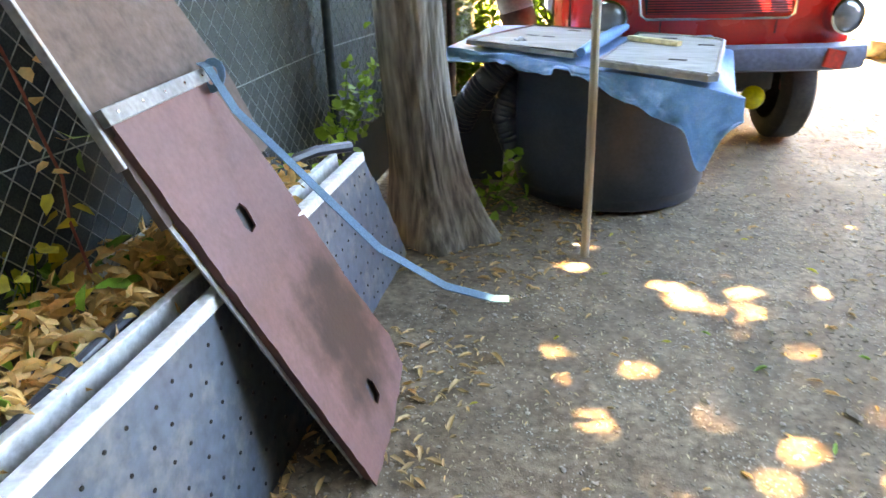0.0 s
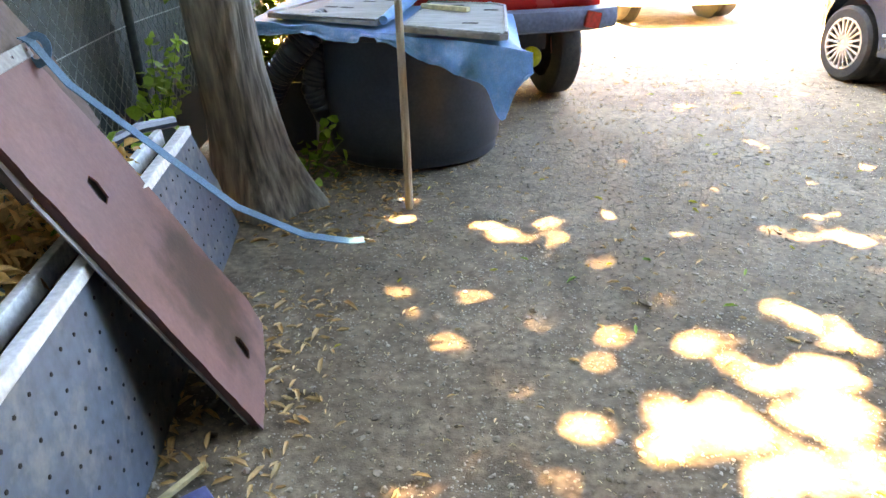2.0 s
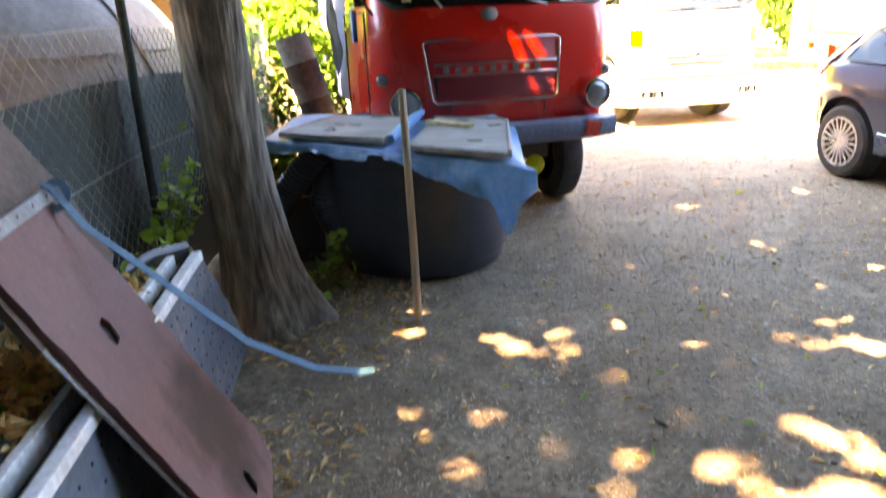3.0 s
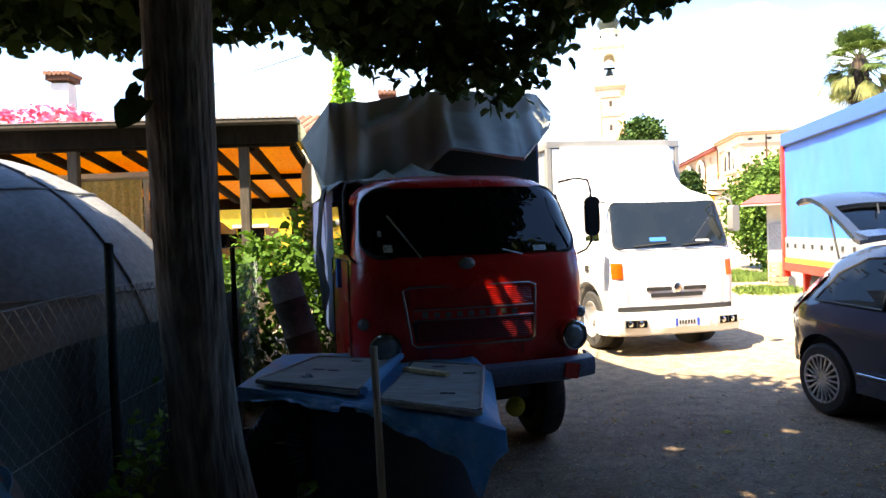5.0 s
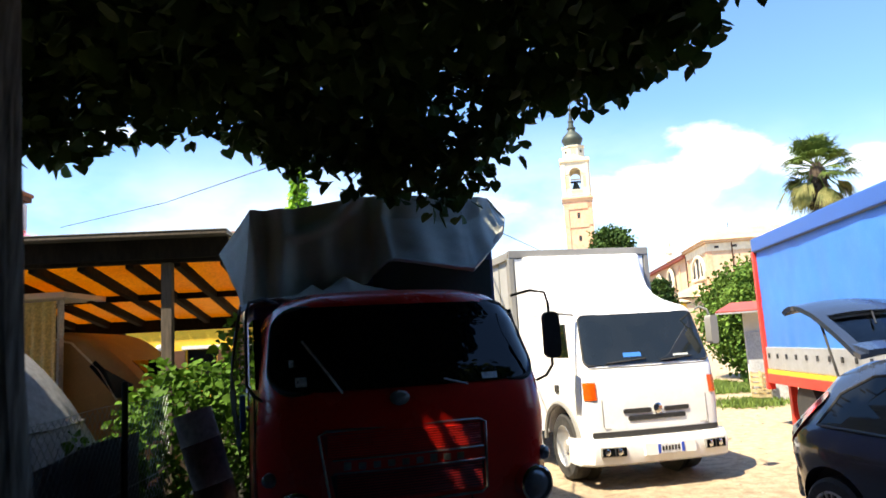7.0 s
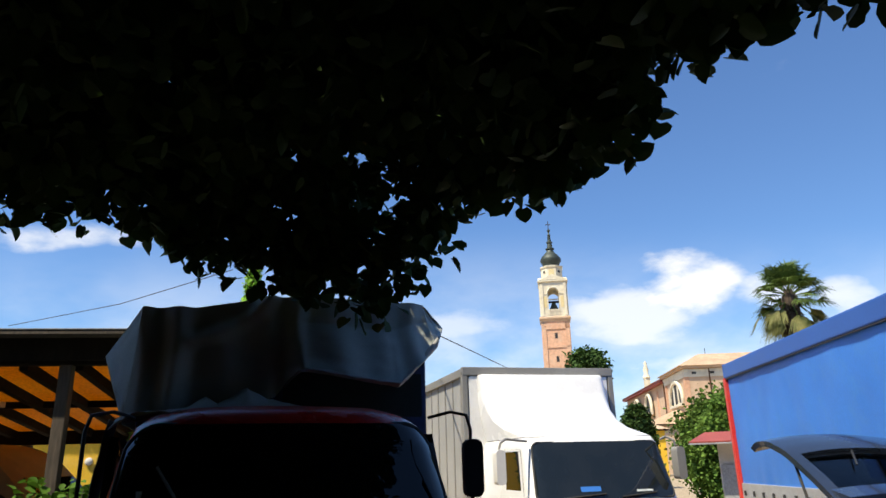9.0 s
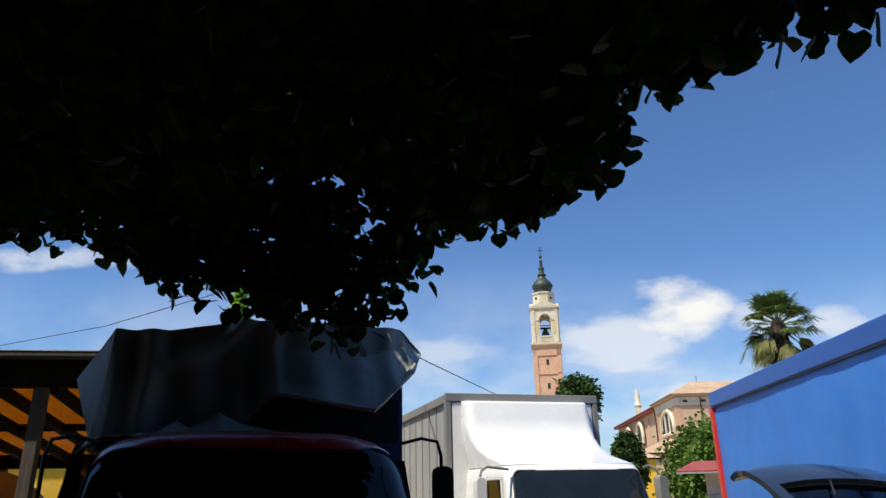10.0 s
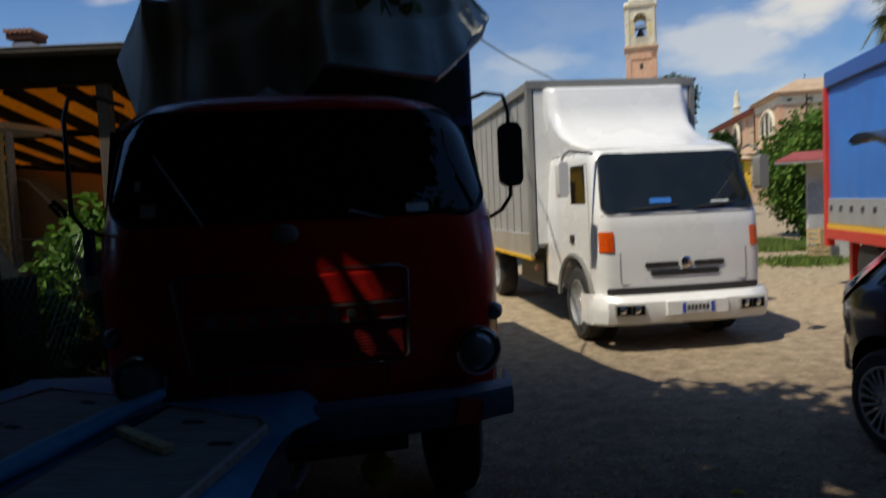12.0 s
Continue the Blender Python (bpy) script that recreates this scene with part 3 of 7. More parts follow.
def carve(ob, cutter_bm):
    """Cuts the closed cutter out of ob's mesh, for good."""
    me = bpy.data.meshes.new("cutter")
    bmesh.ops.recalc_face_normals(cutter_bm, faces=cutter_bm.faces)
    cutter_bm.to_mesh(me)
    cutter_bm.free()
    c = new("cutter", me)
    c.parent, c.matrix_basis = ob.parent, ob.matrix_basis
    mod = ob.modifiers.new("cut", "BOOLEAN")
    mod.object, mod.operation, mod.solver = c, "DIFFERENCE", "EXACT"
    bpy.context.view_layer.update()
    res = bpy.data.meshes.new_from_object(ob.evaluated_get(bpy.context.evaluated_depsgraph_get()))
    ob.modifiers.clear()
    ob.data = res
    bpy.data.objects.remove(c)


def smooth_lerp(keys, t):
    for (a, va), (b, vb) in zip(keys, keys[1:]):
        if t <= b:
            s = max(0.0, min(1.0, (t - a) / (b - a)))
            return va + (vb - va) * s
    return keys[-1][1]


LEAF = np.array([(0, 0, 0), (-0.42, 0.22, 0.10), (-0.36, 0.62, 0.10), (0, 1.0, -0.06), (0.36, 0.62, 0.10), (0.42, 0.22, 0.10)])


HEART = np.array([(0, 0.06, 0), (-0.25, -0.06, 0.05), (-0.50, 0.14, 0.10), (-0.50, 0.48, 0.10), (-0.27, 0.80, 0.03), (0, 1.03, -0.06), (0.27, 0.80, 0.03), (0.50, 0.48, 0.10), (0.50, 0.14, 0.10), (0.25, -0.06, 0.05)])


def leaves(name, places, sizes, material, parent=None, label="", rng=None, droop=0.5, flat=False, shape=LEAF, curl=1.0):
    """Many folded leaf blades in one mesh."""
    n = len(places)
    yaw = rng.uniform(0, 2 * np.pi, n)
    pit = rng.normal(-0.1, 0.2, n) if flat else rng.normal(-droop, 0.55, n)
    rol = rng.normal(0, 0.15 if flat else 0.6, n)
    cy, sy, cp, sp, cr, sr = np.cos(yaw), np.sin(yaw), np.cos(pit), np.sin(pit), np.cos(rol), np.sin(rol)
    v = shape[None] * np.array([1, 1, curl]) * np.asarray(sizes)[:, None, None]
    x = v[..., 0] * cr[:, None] + v[..., 2] * sr[:, None]
    z = -v[..., 0] * sr[:, None] + v[..., 2] * cr[:, None]
    y = v[..., 1]
    y, z = y * cp[:, None] - z * sp[:, None], y * sp[:, None] + z * cp[:, None]
    x, y = x * cy[:, None] - y * sy[:, None], x * sy[:, None] + y * cy[:, None]
    V = (np.stack([x, y, z], -1) + np.asarray(places)[:, None]).reshape(-1, 3)
    k = len(shape)
    base = np.arange(n) * k
    F = np.concatenate([base[:, None] + np.array([0, q, q + 1, q + 2]) for q in range(1, k - 2, 2)])
    me = bpy.data.meshes.new(name)
    me.vertices.add(len(V))
    me.vertices.foreach_set("co", V.ravel())
    me.loops.add(F.size)
    me.loops.foreach_set("vertex_index", F.ravel())
    me.polygons.add(len(F))
    me.polygons.foreach_set("loop_start", np.arange(len(F)) * 4)
    me.update(calc_edges=True)
    me.materials.append(M[material])
    ob = new(name, me)
    if parent:
        ob.parent = parent
    if label:
        tagged(ob, label)
    return ob

# ---- ground: one sheet of packed dirt to the horizon ----
rng = np.random.default_rng(7)


def spread(lo, hi, c, n, k):
    t = np.linspace(-1, 1, n)
    s = np.sinh(k * t) / np.sinh(k)
    return np.where(s < 0, c + (c - lo) * s, c + (hi - c) * s)


gx, gy = spread(-700, 700, 0.5, 190, 8.6), spread(-500, 900, 3.0, 190, 8.6)
GX, GY = np.meshgrid(gx, gy, indexing="ij")


def ground_z(x, y):
    near = math.exp(-((x - 0.5) ** 2 + (y - 4) ** 2) / 60)
    return near * (0.012 * noise.noise((x * 1.3, y * 1.3, 0.3)) + 0.007 * noise.noise((x * 5, y * 5, 3.1))) - 0.004


GV = [(x, y, ground_z(x, y)) for x, y in zip(GX.ravel(), GY.ravel())]
n_ = len(gy)
GF = [(i * n_ + j, (i + 1) * n_ + j, (i + 1) * n_ + j + 1, i * n_ + j + 1) for i in range(len(gx) - 1) for j in range(n_ - 1)]
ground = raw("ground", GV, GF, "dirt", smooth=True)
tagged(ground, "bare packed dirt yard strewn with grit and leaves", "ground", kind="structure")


def pebbles(name, count, size, area, seed):
    r = np.random.default_rng(seed)
    tmpl = bmesh.new()
    bmesh.ops.create_icosphere(tmpl, subdivisions=1, radius=1)
    bv = np.array([v.co for v in tmpl.verts])
    bf = np.array([[v.index for v in f.verts] for f in tmpl.faces])
    tmpl.free()
    x, y = r.uniform(area[0], area[1], count), r.uniform(area[2], area[3], count)
    s = size * np.exp(r.normal(0, 0.5, count))
    V, F = [], []
    for k in range(count):
        sc = s[k] * np.array([r.uniform(0.8, 1.4), r.uniform(0.7, 1.2), r.uniform(0.35, 0.6)])
        a = r.uniform(0, 6.28)
        p = bv * sc * (1 + 0.18 * r.normal(size=(len(bv), 1)))
        p = np.stack([p[:, 0] * math.cos(a) - p[:, 1] * math.sin(a), p[:, 0] * math.sin(a) + p[:, 1] * math.cos(a), p[:, 2]], 1)
        V.append(p + (x[k], y[k], ground_z(x[k], y[k]) + sc[2] * 0.3))
        F.append(bf + k * len(bv))
    ob = raw(name, np.concatenate(V), np.concatenate(F), "pebble")
    return tagged(ob, "small grey-brown stones and grit on the dirt", "gravel", kind="stuff")


pebbles("gravel", 15000, 0.0034, (-1.0, 2.4, 1.0, 4.2), 3)
pebbles("gravel", 5200, 0.0040, (-1.0, 3.6, 1.0, 7.0), 5)
pebbles("gravel", 1300, 0.008, (-0.8, 8.0, 4.5, 16.0), 4)


def litter(name, count, area, size, material, seed, z=None, label="", curl=1.6):
    r = np.random.default_rng(seed)
    x, y = r.uniform(area[0], area[1], count), r.uniform(area[2], area[3], count)
    p = np.array([(a, b, (ground_z(a, b) if z is None else z(a, b)) + 0.006 + (0 if z is None else r.uniform(0, 0.05))) for a, b in zip(x, y)])
    shape = LEAF * np.array([0.25, 1.0, 0.8])
    ob = leaves(name, p, size * np.exp(r.normal(0, 0.3, count)), material, rng=r, flat=z is None, droop=0.1, shape=shape, curl=curl)
    return tagged(ob, label, "leaves", kind="stuff")


litter("fallen_leaves", 900, (-0.95, 3.6, 1.0, 6.8), 0.034, "litter", 11, label="dry brown leaves scattered on the dirt")
litter("fallen_leaves", 230, (-1.1, -0.62, 1.0, 2.3), 0.052, "litter", 12, label="dry leaves heaped along the foot of the panels")
litter("fallen_leaves", 260, (-1.3, -0.4, 2.7, 4.0), 0.048, "litter", 15, label="dry leaves round the foot of the tree")
litter("leaf_crumbs", 9000, (-0.9, 3.4, 0.9, 6.0), 0.013, "crumb", 16, label="crumbs of pale dry leaf and bark on the dirt")
litter("fallen_yellow_leaves", 60, (-0.6, 3.0, 1.1, 5.5), 0.04, "litter_yellow", 13, label="yellowed leaves fallen on the dirt")
litter("fallen_green_leaves", 9, (-0.5, 1.2, 1.3, 3.0), 0.05, "litter_green", 14, label="green leaves fallen on the dirt")

# ---- trough of perforated galvanised sheet along the fence ----
trough = thing("planter_trough", "long trough of perforated galvanised sheet filled with dry leaves", "planter")
trough.matrix_basis = pose(-0.82, 0, 0, 0, -5.5, 8.0)
# local x = 0 is the front sheet, y runs along it
end = [(-2.2, 0.0), (2.96, 0.0), (2.93, 0.06), (2.90, 0.10), (2.86, 0.19), (2.83, 0.21), (2.79, 0.30), (2.74, 0.35), (2.70, 0.43), (2.63, 0.50), (2.58, 0.575), (-2.2, 0.575)]
part("front_sheet", prism(end, -0.002, 0.002, "x"), "galv", trough, "perforated blue-grey galvanised sheet with a torn end")
dots = bmesh.new()
for i in range(68):
    for j in range(7):
        y = -2.1 + i * 0.074 + (0.037 if j % 2 else 0) + rng.normal(0, 0.007)
        z = 0.05 + j * 0.079 + rng.normal(0, 0.006)
        if y < 2.9 - z * 0.55:
            bmesh.ops.create_cone(dots, cap_ends=True, segments=7, radius1=0.0052, radius2=0.0052, depth=0.002, matrix=pose(0.003, y, z, 0, 90, 0))
tagged(part("perforation", dots, "black_hole", trough), kind="stuff")
part("front_rim", box(-0.028, 0.012, -2.2, 2.56, 0.577, 0.612, 0.005), "white_rim", trough, "bright bent metal rim")
part("gutter", box(-0.082, -0.036, -2.2, 2.55, 0.53, 0.565, 0.004), "rubber", trough, "dark channel behind the rim")
part("inner_rim", box(-0.118, -0.09, -2.2, 2.54, 0.56, 0.618, 0.004), "white_rim", trough)
part("back_rail", box(-0.50, -0.46, -2.2, 2.5, 0.56, 0.61, 0.006), "galv_trim", trough)
part("end_sheet", box(-0.5, -0.004, 2.36, 2.37, 0, 0.55), "galv", trough)


def soil_z(u, v):
    return 0.545 + 0.05 * noise.noise((u * 4, v * 24, 1)) + 0.03 * noise.noise((u * 9, v * 60, 2))


part("soil", grid(lambda u, v: (-0.455 + u * 0.335, -2.2 + v * 4.55, soil_z(u, v)), 8, 110, 0.03), "dirt", trough, "dry soil under the leaves", True)


def litter_in_trough(count, size, material, seed, y0=-2, y1=2.35):
    # heaped above the rim
    r = np.random.default_rng(seed)
    p = np.array([(-0.45 + 0.33 * u, y0 + v * (y1 - y0), 0.575 + 0.055 * noise.noise((u * 4, (v * (y1 - y0) + y0) * 5, 1)) + r.uniform(0, 0.08)) for u, v in r.uniform(0, 1, (count, 2))])
    return p, size * np.exp(r.normal(0, 0.3, count)), r


for cnt, sz, mt, sd, a, b, lab in ((2700, 0.058, "lit_heap_leaf", 21, -2, 2.35, "dry orange-brown leaves heaped in the trough"), (110, 0.06, "litter_green", 22, 0.2, 2.35, "low green weeds among the dry leaves"), (60, 0.06, "litter_yellow", 23, -1, 2.3, "yellow leaves in the trough")):
    p, s, r = litter_in_trough(cnt, sz, mt, sd, a, b)
    ob = leaves("trough_leaves", p, s, mt, rng=r, droop=0.0, shape=LEAF * np.array([0.40, 1, 1.2]), curl=1.3)
    ob.matrix_basis = trough.matrix_basis
    tagged(ob, lab, "leaves", kind="stuff")
pipe = thing("irrigation_pipe", "black plastic irrigation pipe lying in the trough", "pipe")
pipe.matrix_basis = trough.matrix_basis
part("pipe", tube([(-0.19 - 0.05 * math.sin(k * 0.4), -1.5 + k * 0.2, 0.60 + 0.01 * math.sin(k)) for k in range(15)], 0.017, 8), "black_plastic", pipe, smooth=True)
pipe2 = thing("black_hose", "short black hose end poking over the trough", "hose")
pipe2.matrix_basis = trough.matrix_basis
part("hose_tube", tube([(-0.40, 2.05, 0.60), (-0.30, 2.25, 0.63), (-0.16, 2.5, 0.64), (-0.06, 2.62, 0.62)], 0.022, 8), "black_plastic", pipe2, smooth=True)

# ---- maroon board leaning on the trough ----
A = Vector((-0.755, 1.490, 0.0))
ex = (Vector((-0.880, 2.040, 0.0)) - A).normalized()
up0 = Vector((-1.204, 1.295, 1.022)) - A
ez = (up0 - ex * up0.dot(ex)).normalized()
en = ez.cross(ex)
lean = Matrix((ex, en, ez)).transposed().to_4x4()
lean.translation = A
skew = up0.dot(ex)
H = up0.dot(ez)
board = thing("leaning_board", "maroon painted board with two cut slots leaning on the trough", "board")
board.matrix_basis = lean


def worn(points, k=0.004, step=0.035, seed=1):
    r = random.Random(seed)
    out = []
    for (ax, az), (bx, bz) in zip(points, points[1:] + points[:1]):
        n = max(1, int(math.hypot(bx - ax, bz - az) / step))
        for i in range(n):
            s = i / n
            out.append((ax + (bx - ax) * s + (r.uniform(-k, k) if i else 0), az + (bz - az) * s + (r.uniform(-k, k) if i else 0)))
    return out


outline = worn([(0.0, 0.0), (0.30, 0.0), (0.545, 0.03), (0.575, 0.14), (0.52, 0.35), (skew + 0.56, 0.80), (skew + 0.478, H), (skew, H)])
panel = part("board_panel", prism(outline, -0.003, 0.003), "maroon", board)


def slot(cx, cz, w=0.028, h=0.041, a=-0.12):
    pts = [(-w, -h * 0.45), (-w * 0.3, -h), (w, -h * 0.75), (w, h * 0.45), (w * 0.3, h), (-w, h * 0.75)]
    return prism([(cx + x * math.cos(a) - z * math.sin(a), cz + x * math.sin(a) + z * math.cos(a)) for x, z in pts], -0.05, 0.05)


for q in (Vector((-1.116, 1.586, 0.707)), Vector((-0.868, 1.735, 0.118))):
    d = q - A
    carve(panel, slot(d.dot(ex), d.dot(ez)))
part("top_strip", box(skew - 0.015, skew + 0.482, -0.012, 0.008, H - 0.012, H + 0.026, 0.003), "strip_metal", board, "galvanised strip across the top edge")
for k in range(5):
    part("screw", lathe([(0.004, 0), (0.004, 0.003), (0.002, 0.004)], 8, "y", m=pose(skew + 0.03 + k * 0.105, -0.0155, H + 0.008)), "chrome", board)
part("side_flange", ring_loft([[(0.002, 0.003, 0.02), (0.006, 0.003, 0.02), (0.006, 0.019, 0.03), (0.002, 0.019, 0.03)], [(skew + 0.002, 0.003, H - 0.03), (skew + 0.006, 0.003, H - 0.03), (skew + 0.006, 0.019, H - 0.04), (skew + 0.002, 0.019, H - 0.04)]]), "maroon", board, "folded-back side flange")
part("flange_lip", ring_loft([[(-0.002, 0.020, 0.04), (0.014, 0.020, 0.04), (0.014, 0.025, 0.04), (-0.002, 0.025, 0.04)], [(skew - 0.002, 0.020, H - 0.25), (skew + 0.014, 0.020, H - 0.25), (skew + 0.014, 0.025, H - 0.25), (skew - 0.002, 0.025, H - 0.25)]]), "grey_metal", board, "bare metal lip of the flange")
# added dark sheet, so the slots show black as if shaded behind
part("back_lining", prism([(0.012, 0.02), (0.53, 0.04), (0.50, 0.35), (skew + 0.53, 0.78), (skew + 0.46, H - 0.03), (skew + 0.012, H - 0.03)], 0.014, 0.017), "rubber", board, "dark sheet added behind the slots to stand for shade")

upper = thing("upper_board", "weathered brown board with a pale metal edge, behind the maroon one", "board")
upper.matrix_basis = lean @ Matrix.Translation((0, 0.026, 0))
part("upper_panel", prism(worn([(skew - 0.01, H - 0.25), (skew + 0.64, H - 0.25), (skew + 0.665, H - 0.05), (skew + 0.60, H + 0.25), (skew + 0.5, H + 0.40), (skew + 0.3, H + 0.46), (skew - 0.01, H + 0.46)], 0.005, 0.04, 5), -0.01, 0.01), "brownboard", upper)
part("edge_strip", box(skew - 0.022, skew - 0.010, -0.012, 0.012, H - 0.1, H + 0.46, 0.003), "grey_metal", upper, "pale metal edge strip")

# ---- blue lead: tied over the board's corner, hanging to its clip ----
lead = thing("dog_lead", "pale blue webbing lead tied to the maroon board", "lead")
LP = [(-1.317, 1.765, 1.062), (-1.285, 1.752, 1.052), (-1.208, 1.740, 0.945), (-1.104, 1.738, 0.855), (-0.968, 1.735, 0.733), (-0.811, 1.729, 0.598), (-0.630, 1.744, 0.502), (-0.504, 1.771, 0.469), (-0.465, 1.783, 0.468)]
part("webbing", tube(LP, 0.01, flat=(0.0125, 0.0015)), "strap", lead)
loop = [(-1.285 + 0.03 * math.cos(a), 1.765 + 0.012 * math.sin(a), 1.03 + 0.034 * math.sin(a)) for a in np.linspace(0, 2 * math.pi, 14)[:-1]]
part("knot", tube(loop, 0.01, closed=True, flat=(0.011, 0.002)), "strap", lead)
for k in range(5):
    c = Vector((-0.460 + k * 0.0105, 1.785 + k * 0.004, 0.468 + k * 0.002))
    part("chain_link", tube([c + Vector((0.008 * math.cos(a), 0.006 * math.sin(a) * (k % 2), 0.006 * math.sin(a) * ((k + 1) % 2))) for a in np.linspace(0, 2 * math.pi, 9)[:-1]], 0.0016, 5, closed=True), "chrome", lead, smooth=True)

# ---- chain-link fence with shade cloth ----
FD = Vector((-0.085, 1, 0)).normalized()


def fence_at(y):
    return Vector((-1.40 - 0.085 * y, y, 0))


fence = thing("chain_link_fence", "chain-link fence of green wire on thin dark posts", "fence", kind="")
WV, WF = [], []


def wire_seg(a, b, r=0.0021):
    d = (b - a).normalized()
    s = d.cross(FD.cross(Vector((0, 0, 1)))).normalized() * r
    u = FD.cross(Vector((0, 0, 1))).normalized() * r
    k = len(WV)
    for p in (a, b):
        WV.extend([p + s, p - s * 0.5 + u * 0.87, p - s * 0.5 - u * 0.87])
    WF.extend([(k, k + 1, k + 4, k + 3), (k + 1, k + 2, k + 5, k + 4), (k + 2, k, k + 3, k + 5)])


mesh_w, mesh_h, fz0, fz1 = 0.038, 0.041, 0.42, 1.46
rows_ = int((fz1 - fz0) / mesh_h)
for i in range(int(8.2 / mesh_w)):
    for j in range(rows_):
        y0 = -1.6 + i * mesh_w
        off = Vector((0.002 * (1 if (i + j) % 2 else -1), 0, 0))
        a, b = fence_at(y0) + Vector((0, 0, fz0 + j * mesh_h)), fence_at(y0 + mesh_w) + Vector((0, 0, fz0 + (j + 1) * mesh_h))
        c, d = fence_at(y0 + mesh_w) + Vector((0, 0, fz0 + j * mesh_h)), fence_at(y0) + Vector((0, 0, fz0 + (j + 1) * mesh_h))
        if (i + j) % 2:
            wire_seg(a + off, b + off)
        else:
            wire_seg(c + off, d + off)
tagged(raw("mesh_wire", WV, WF, "wire", fence, "green coated diamond wire mesh"), kind="stuff")
for y, h in ((1.02, 1.62), (3.12, 1.66), (5.5, 1.60)):
    p = fence_at(y) + Vector((0.02, 0, 0))
    part("post", lathe([(0.021, 0), (0.021, h - 0.01), (0.012, h)], 10, m=Matrix.Translation(p)), "fence_post", fence, smooth=True)
for z in (1.455, 0.9):
    part("tension_wire", tube([fence_at(y) + Vector((0.004, 0, z - 0.02 * math.sin((y - 1) * 1.5) ** 2)) for y in np.linspace(-1.6, 6.6, 30)], 0.0025, 5), "wire", fence)
net = thing("shade_cloth", "dark green shade cloth hung behind the wire fence", "shade cloth")
part("cloth", grid(lambda u, v: fence_at(-1.6 + 7.6 * u) + Vector((-0.05 + 0.02 * noise.noise((u * 14, v * 3, 5)), 0, 0.02 + v * (1.20 + 0.08 * noise.noise((u * 6, 0, 9)) + (0.16 if u < 0.42 else 0)))), 90, 10, 0.003), "shade_net", net, smooth=True)

# weeds and a red creeper on the fence
def plant(name, label, spots, count, spreadr, size, material, seed, category="plant"):
    r = np.random.default_rng(seed)
    e = thing(name, label, category, *spots[0])
    o = np.array(spots[0])
    pts = []
    for s in spots:
        pts.append(np.array(s) - o + r.normal(0, 1, (count, 3)) * spreadr)
    pts = np.concatenate(pts)
    pts[:, 2] = np.maximum(pts[:, 2], -o[2] + 0.02)
    leaves("foliage", pts, size * np.exp(r.normal(0, 0.25, len(pts))), material, e, rng=r, droop=0.2)
    stems = bmesh.new()
    for q in pts[:: max(1, len(pts) // 14)]:
        b = Vector((q[0] * 0.3, q[1] * 0.3, min(0, q[2]) - 0.05))
        tube([b, (b + Vector(q)) / 2 + Vector((0.01, 0, 0.02)), Vector(q)], 0.0022, 4, bm=stems)
    part("stem", stems, "red_vine" if "creeper" in name else "ivy", e)
    return e


plant("weed", "bright green weeds growing at the fence foot", [(-1.50, 2.85, 0.56), (-1.55, 3.08, 0.60), (-1.57, 3.28, 0.72)], 46, (0.04, 0.09, 0.08), 0.042, "weed", 31)
plant("weed", "green weeds at the foot of the tree trunk", [(-1.02, 3.55, 0.10), (-0.95, 3.75, 0.16)], 26, (0.07, 0.09, 0.06), 0.05, "weed", 32)
plant("weed", "yellow-green weeds beside the trough", [(-1.52, 1.25, 0.62), (-1.5, 1.12, 0.56)], 14, (0.03, 0.06, 0.07), 0.05, "litter_yellow", 34)
creeper = thing("red_creeper", "thin red creeper stem with yellow and green leaves on the fence", "creeper")
cp = [(-1.42, 1.36, 0.58), (-1.43, 1.34, 0.76), (-1.44, 1.36, 0.86), (-1.44, 1.33, 0.98), (-1.45, 1.325, 1.06), (-1.45, 1.30, 1.16), (-1.45, 1.28, 1.22)]
part("stem", tube(cp, 0.004, 6), "red_vine", creeper, smooth=True)
r_ = np.random.default_rng(5)
for nm, mt, zz, sz in (("yellow_leaf", "litter_yellow", (0.70, 0.74, 0.78, 0.80, 0.66, 0.83, 0.62, 0.72), 0.055), ("brown_leaf", "litter", (0.86, 0.9, 0.97, 1.04, 1.1, 1.16, 0.93), 0.038)):
    for z in zz:
        leaves(nm, np.array([(-1.42, 1.33, z) + r_.normal(0, 0.025, 3)]), np.array([sz]), mt, creeper, rng=r_)
for q, sz in (((-1.41, 1.39, 0.95), 0.085), ((-1.41, 1.40, 0.92), 0.06)):
    leaves("green_leaf", np.array([q]), np.array([sz]), "litter_green", creeper, rng=r_)

# ---- the shade tree ----
tree = thing("shade_tree", "tall shade tree with a grey-brown furrowed trunk and dense crown", "tree", -1.285, 3.35, 0)


def trunk_ring(z, cx, cy, r, seg=128):
    out = []
    for k in range(seg):
        a = 2 * math.pi * k / seg
        flare = 1 + max(0, 0.50 - z) ** 1.5 * 1.25 * (0.65 + 0.35 * math.cos(a * 5 + 0.6)) + 0.04 * noise.noise((math.cos(a) * 2, math.sin(a) * 2, z * 0.9)) + 0.035 * noise.noise((math.cos(a) * 7, math.sin(a) * 7, z * 1.1)) + 0.022 * noise.noise((math.cos(a) * 17, math.sin(a) * 17, z * 2.2)) - 0.05 * max(0.0, 0.25 - abs(noise.noise((math.cos(a) * 11, math.sin(a) * 11, z * 1.3)))) + 0.02 * noise.noise((math.cos(a) * 30, math.sin(a) * 30, z * 5))
        out.append((cx + math.cos(a) * r * 0.94 * flare, cy + math.sin(a) * r * 0.94 * flare, z))
    return out


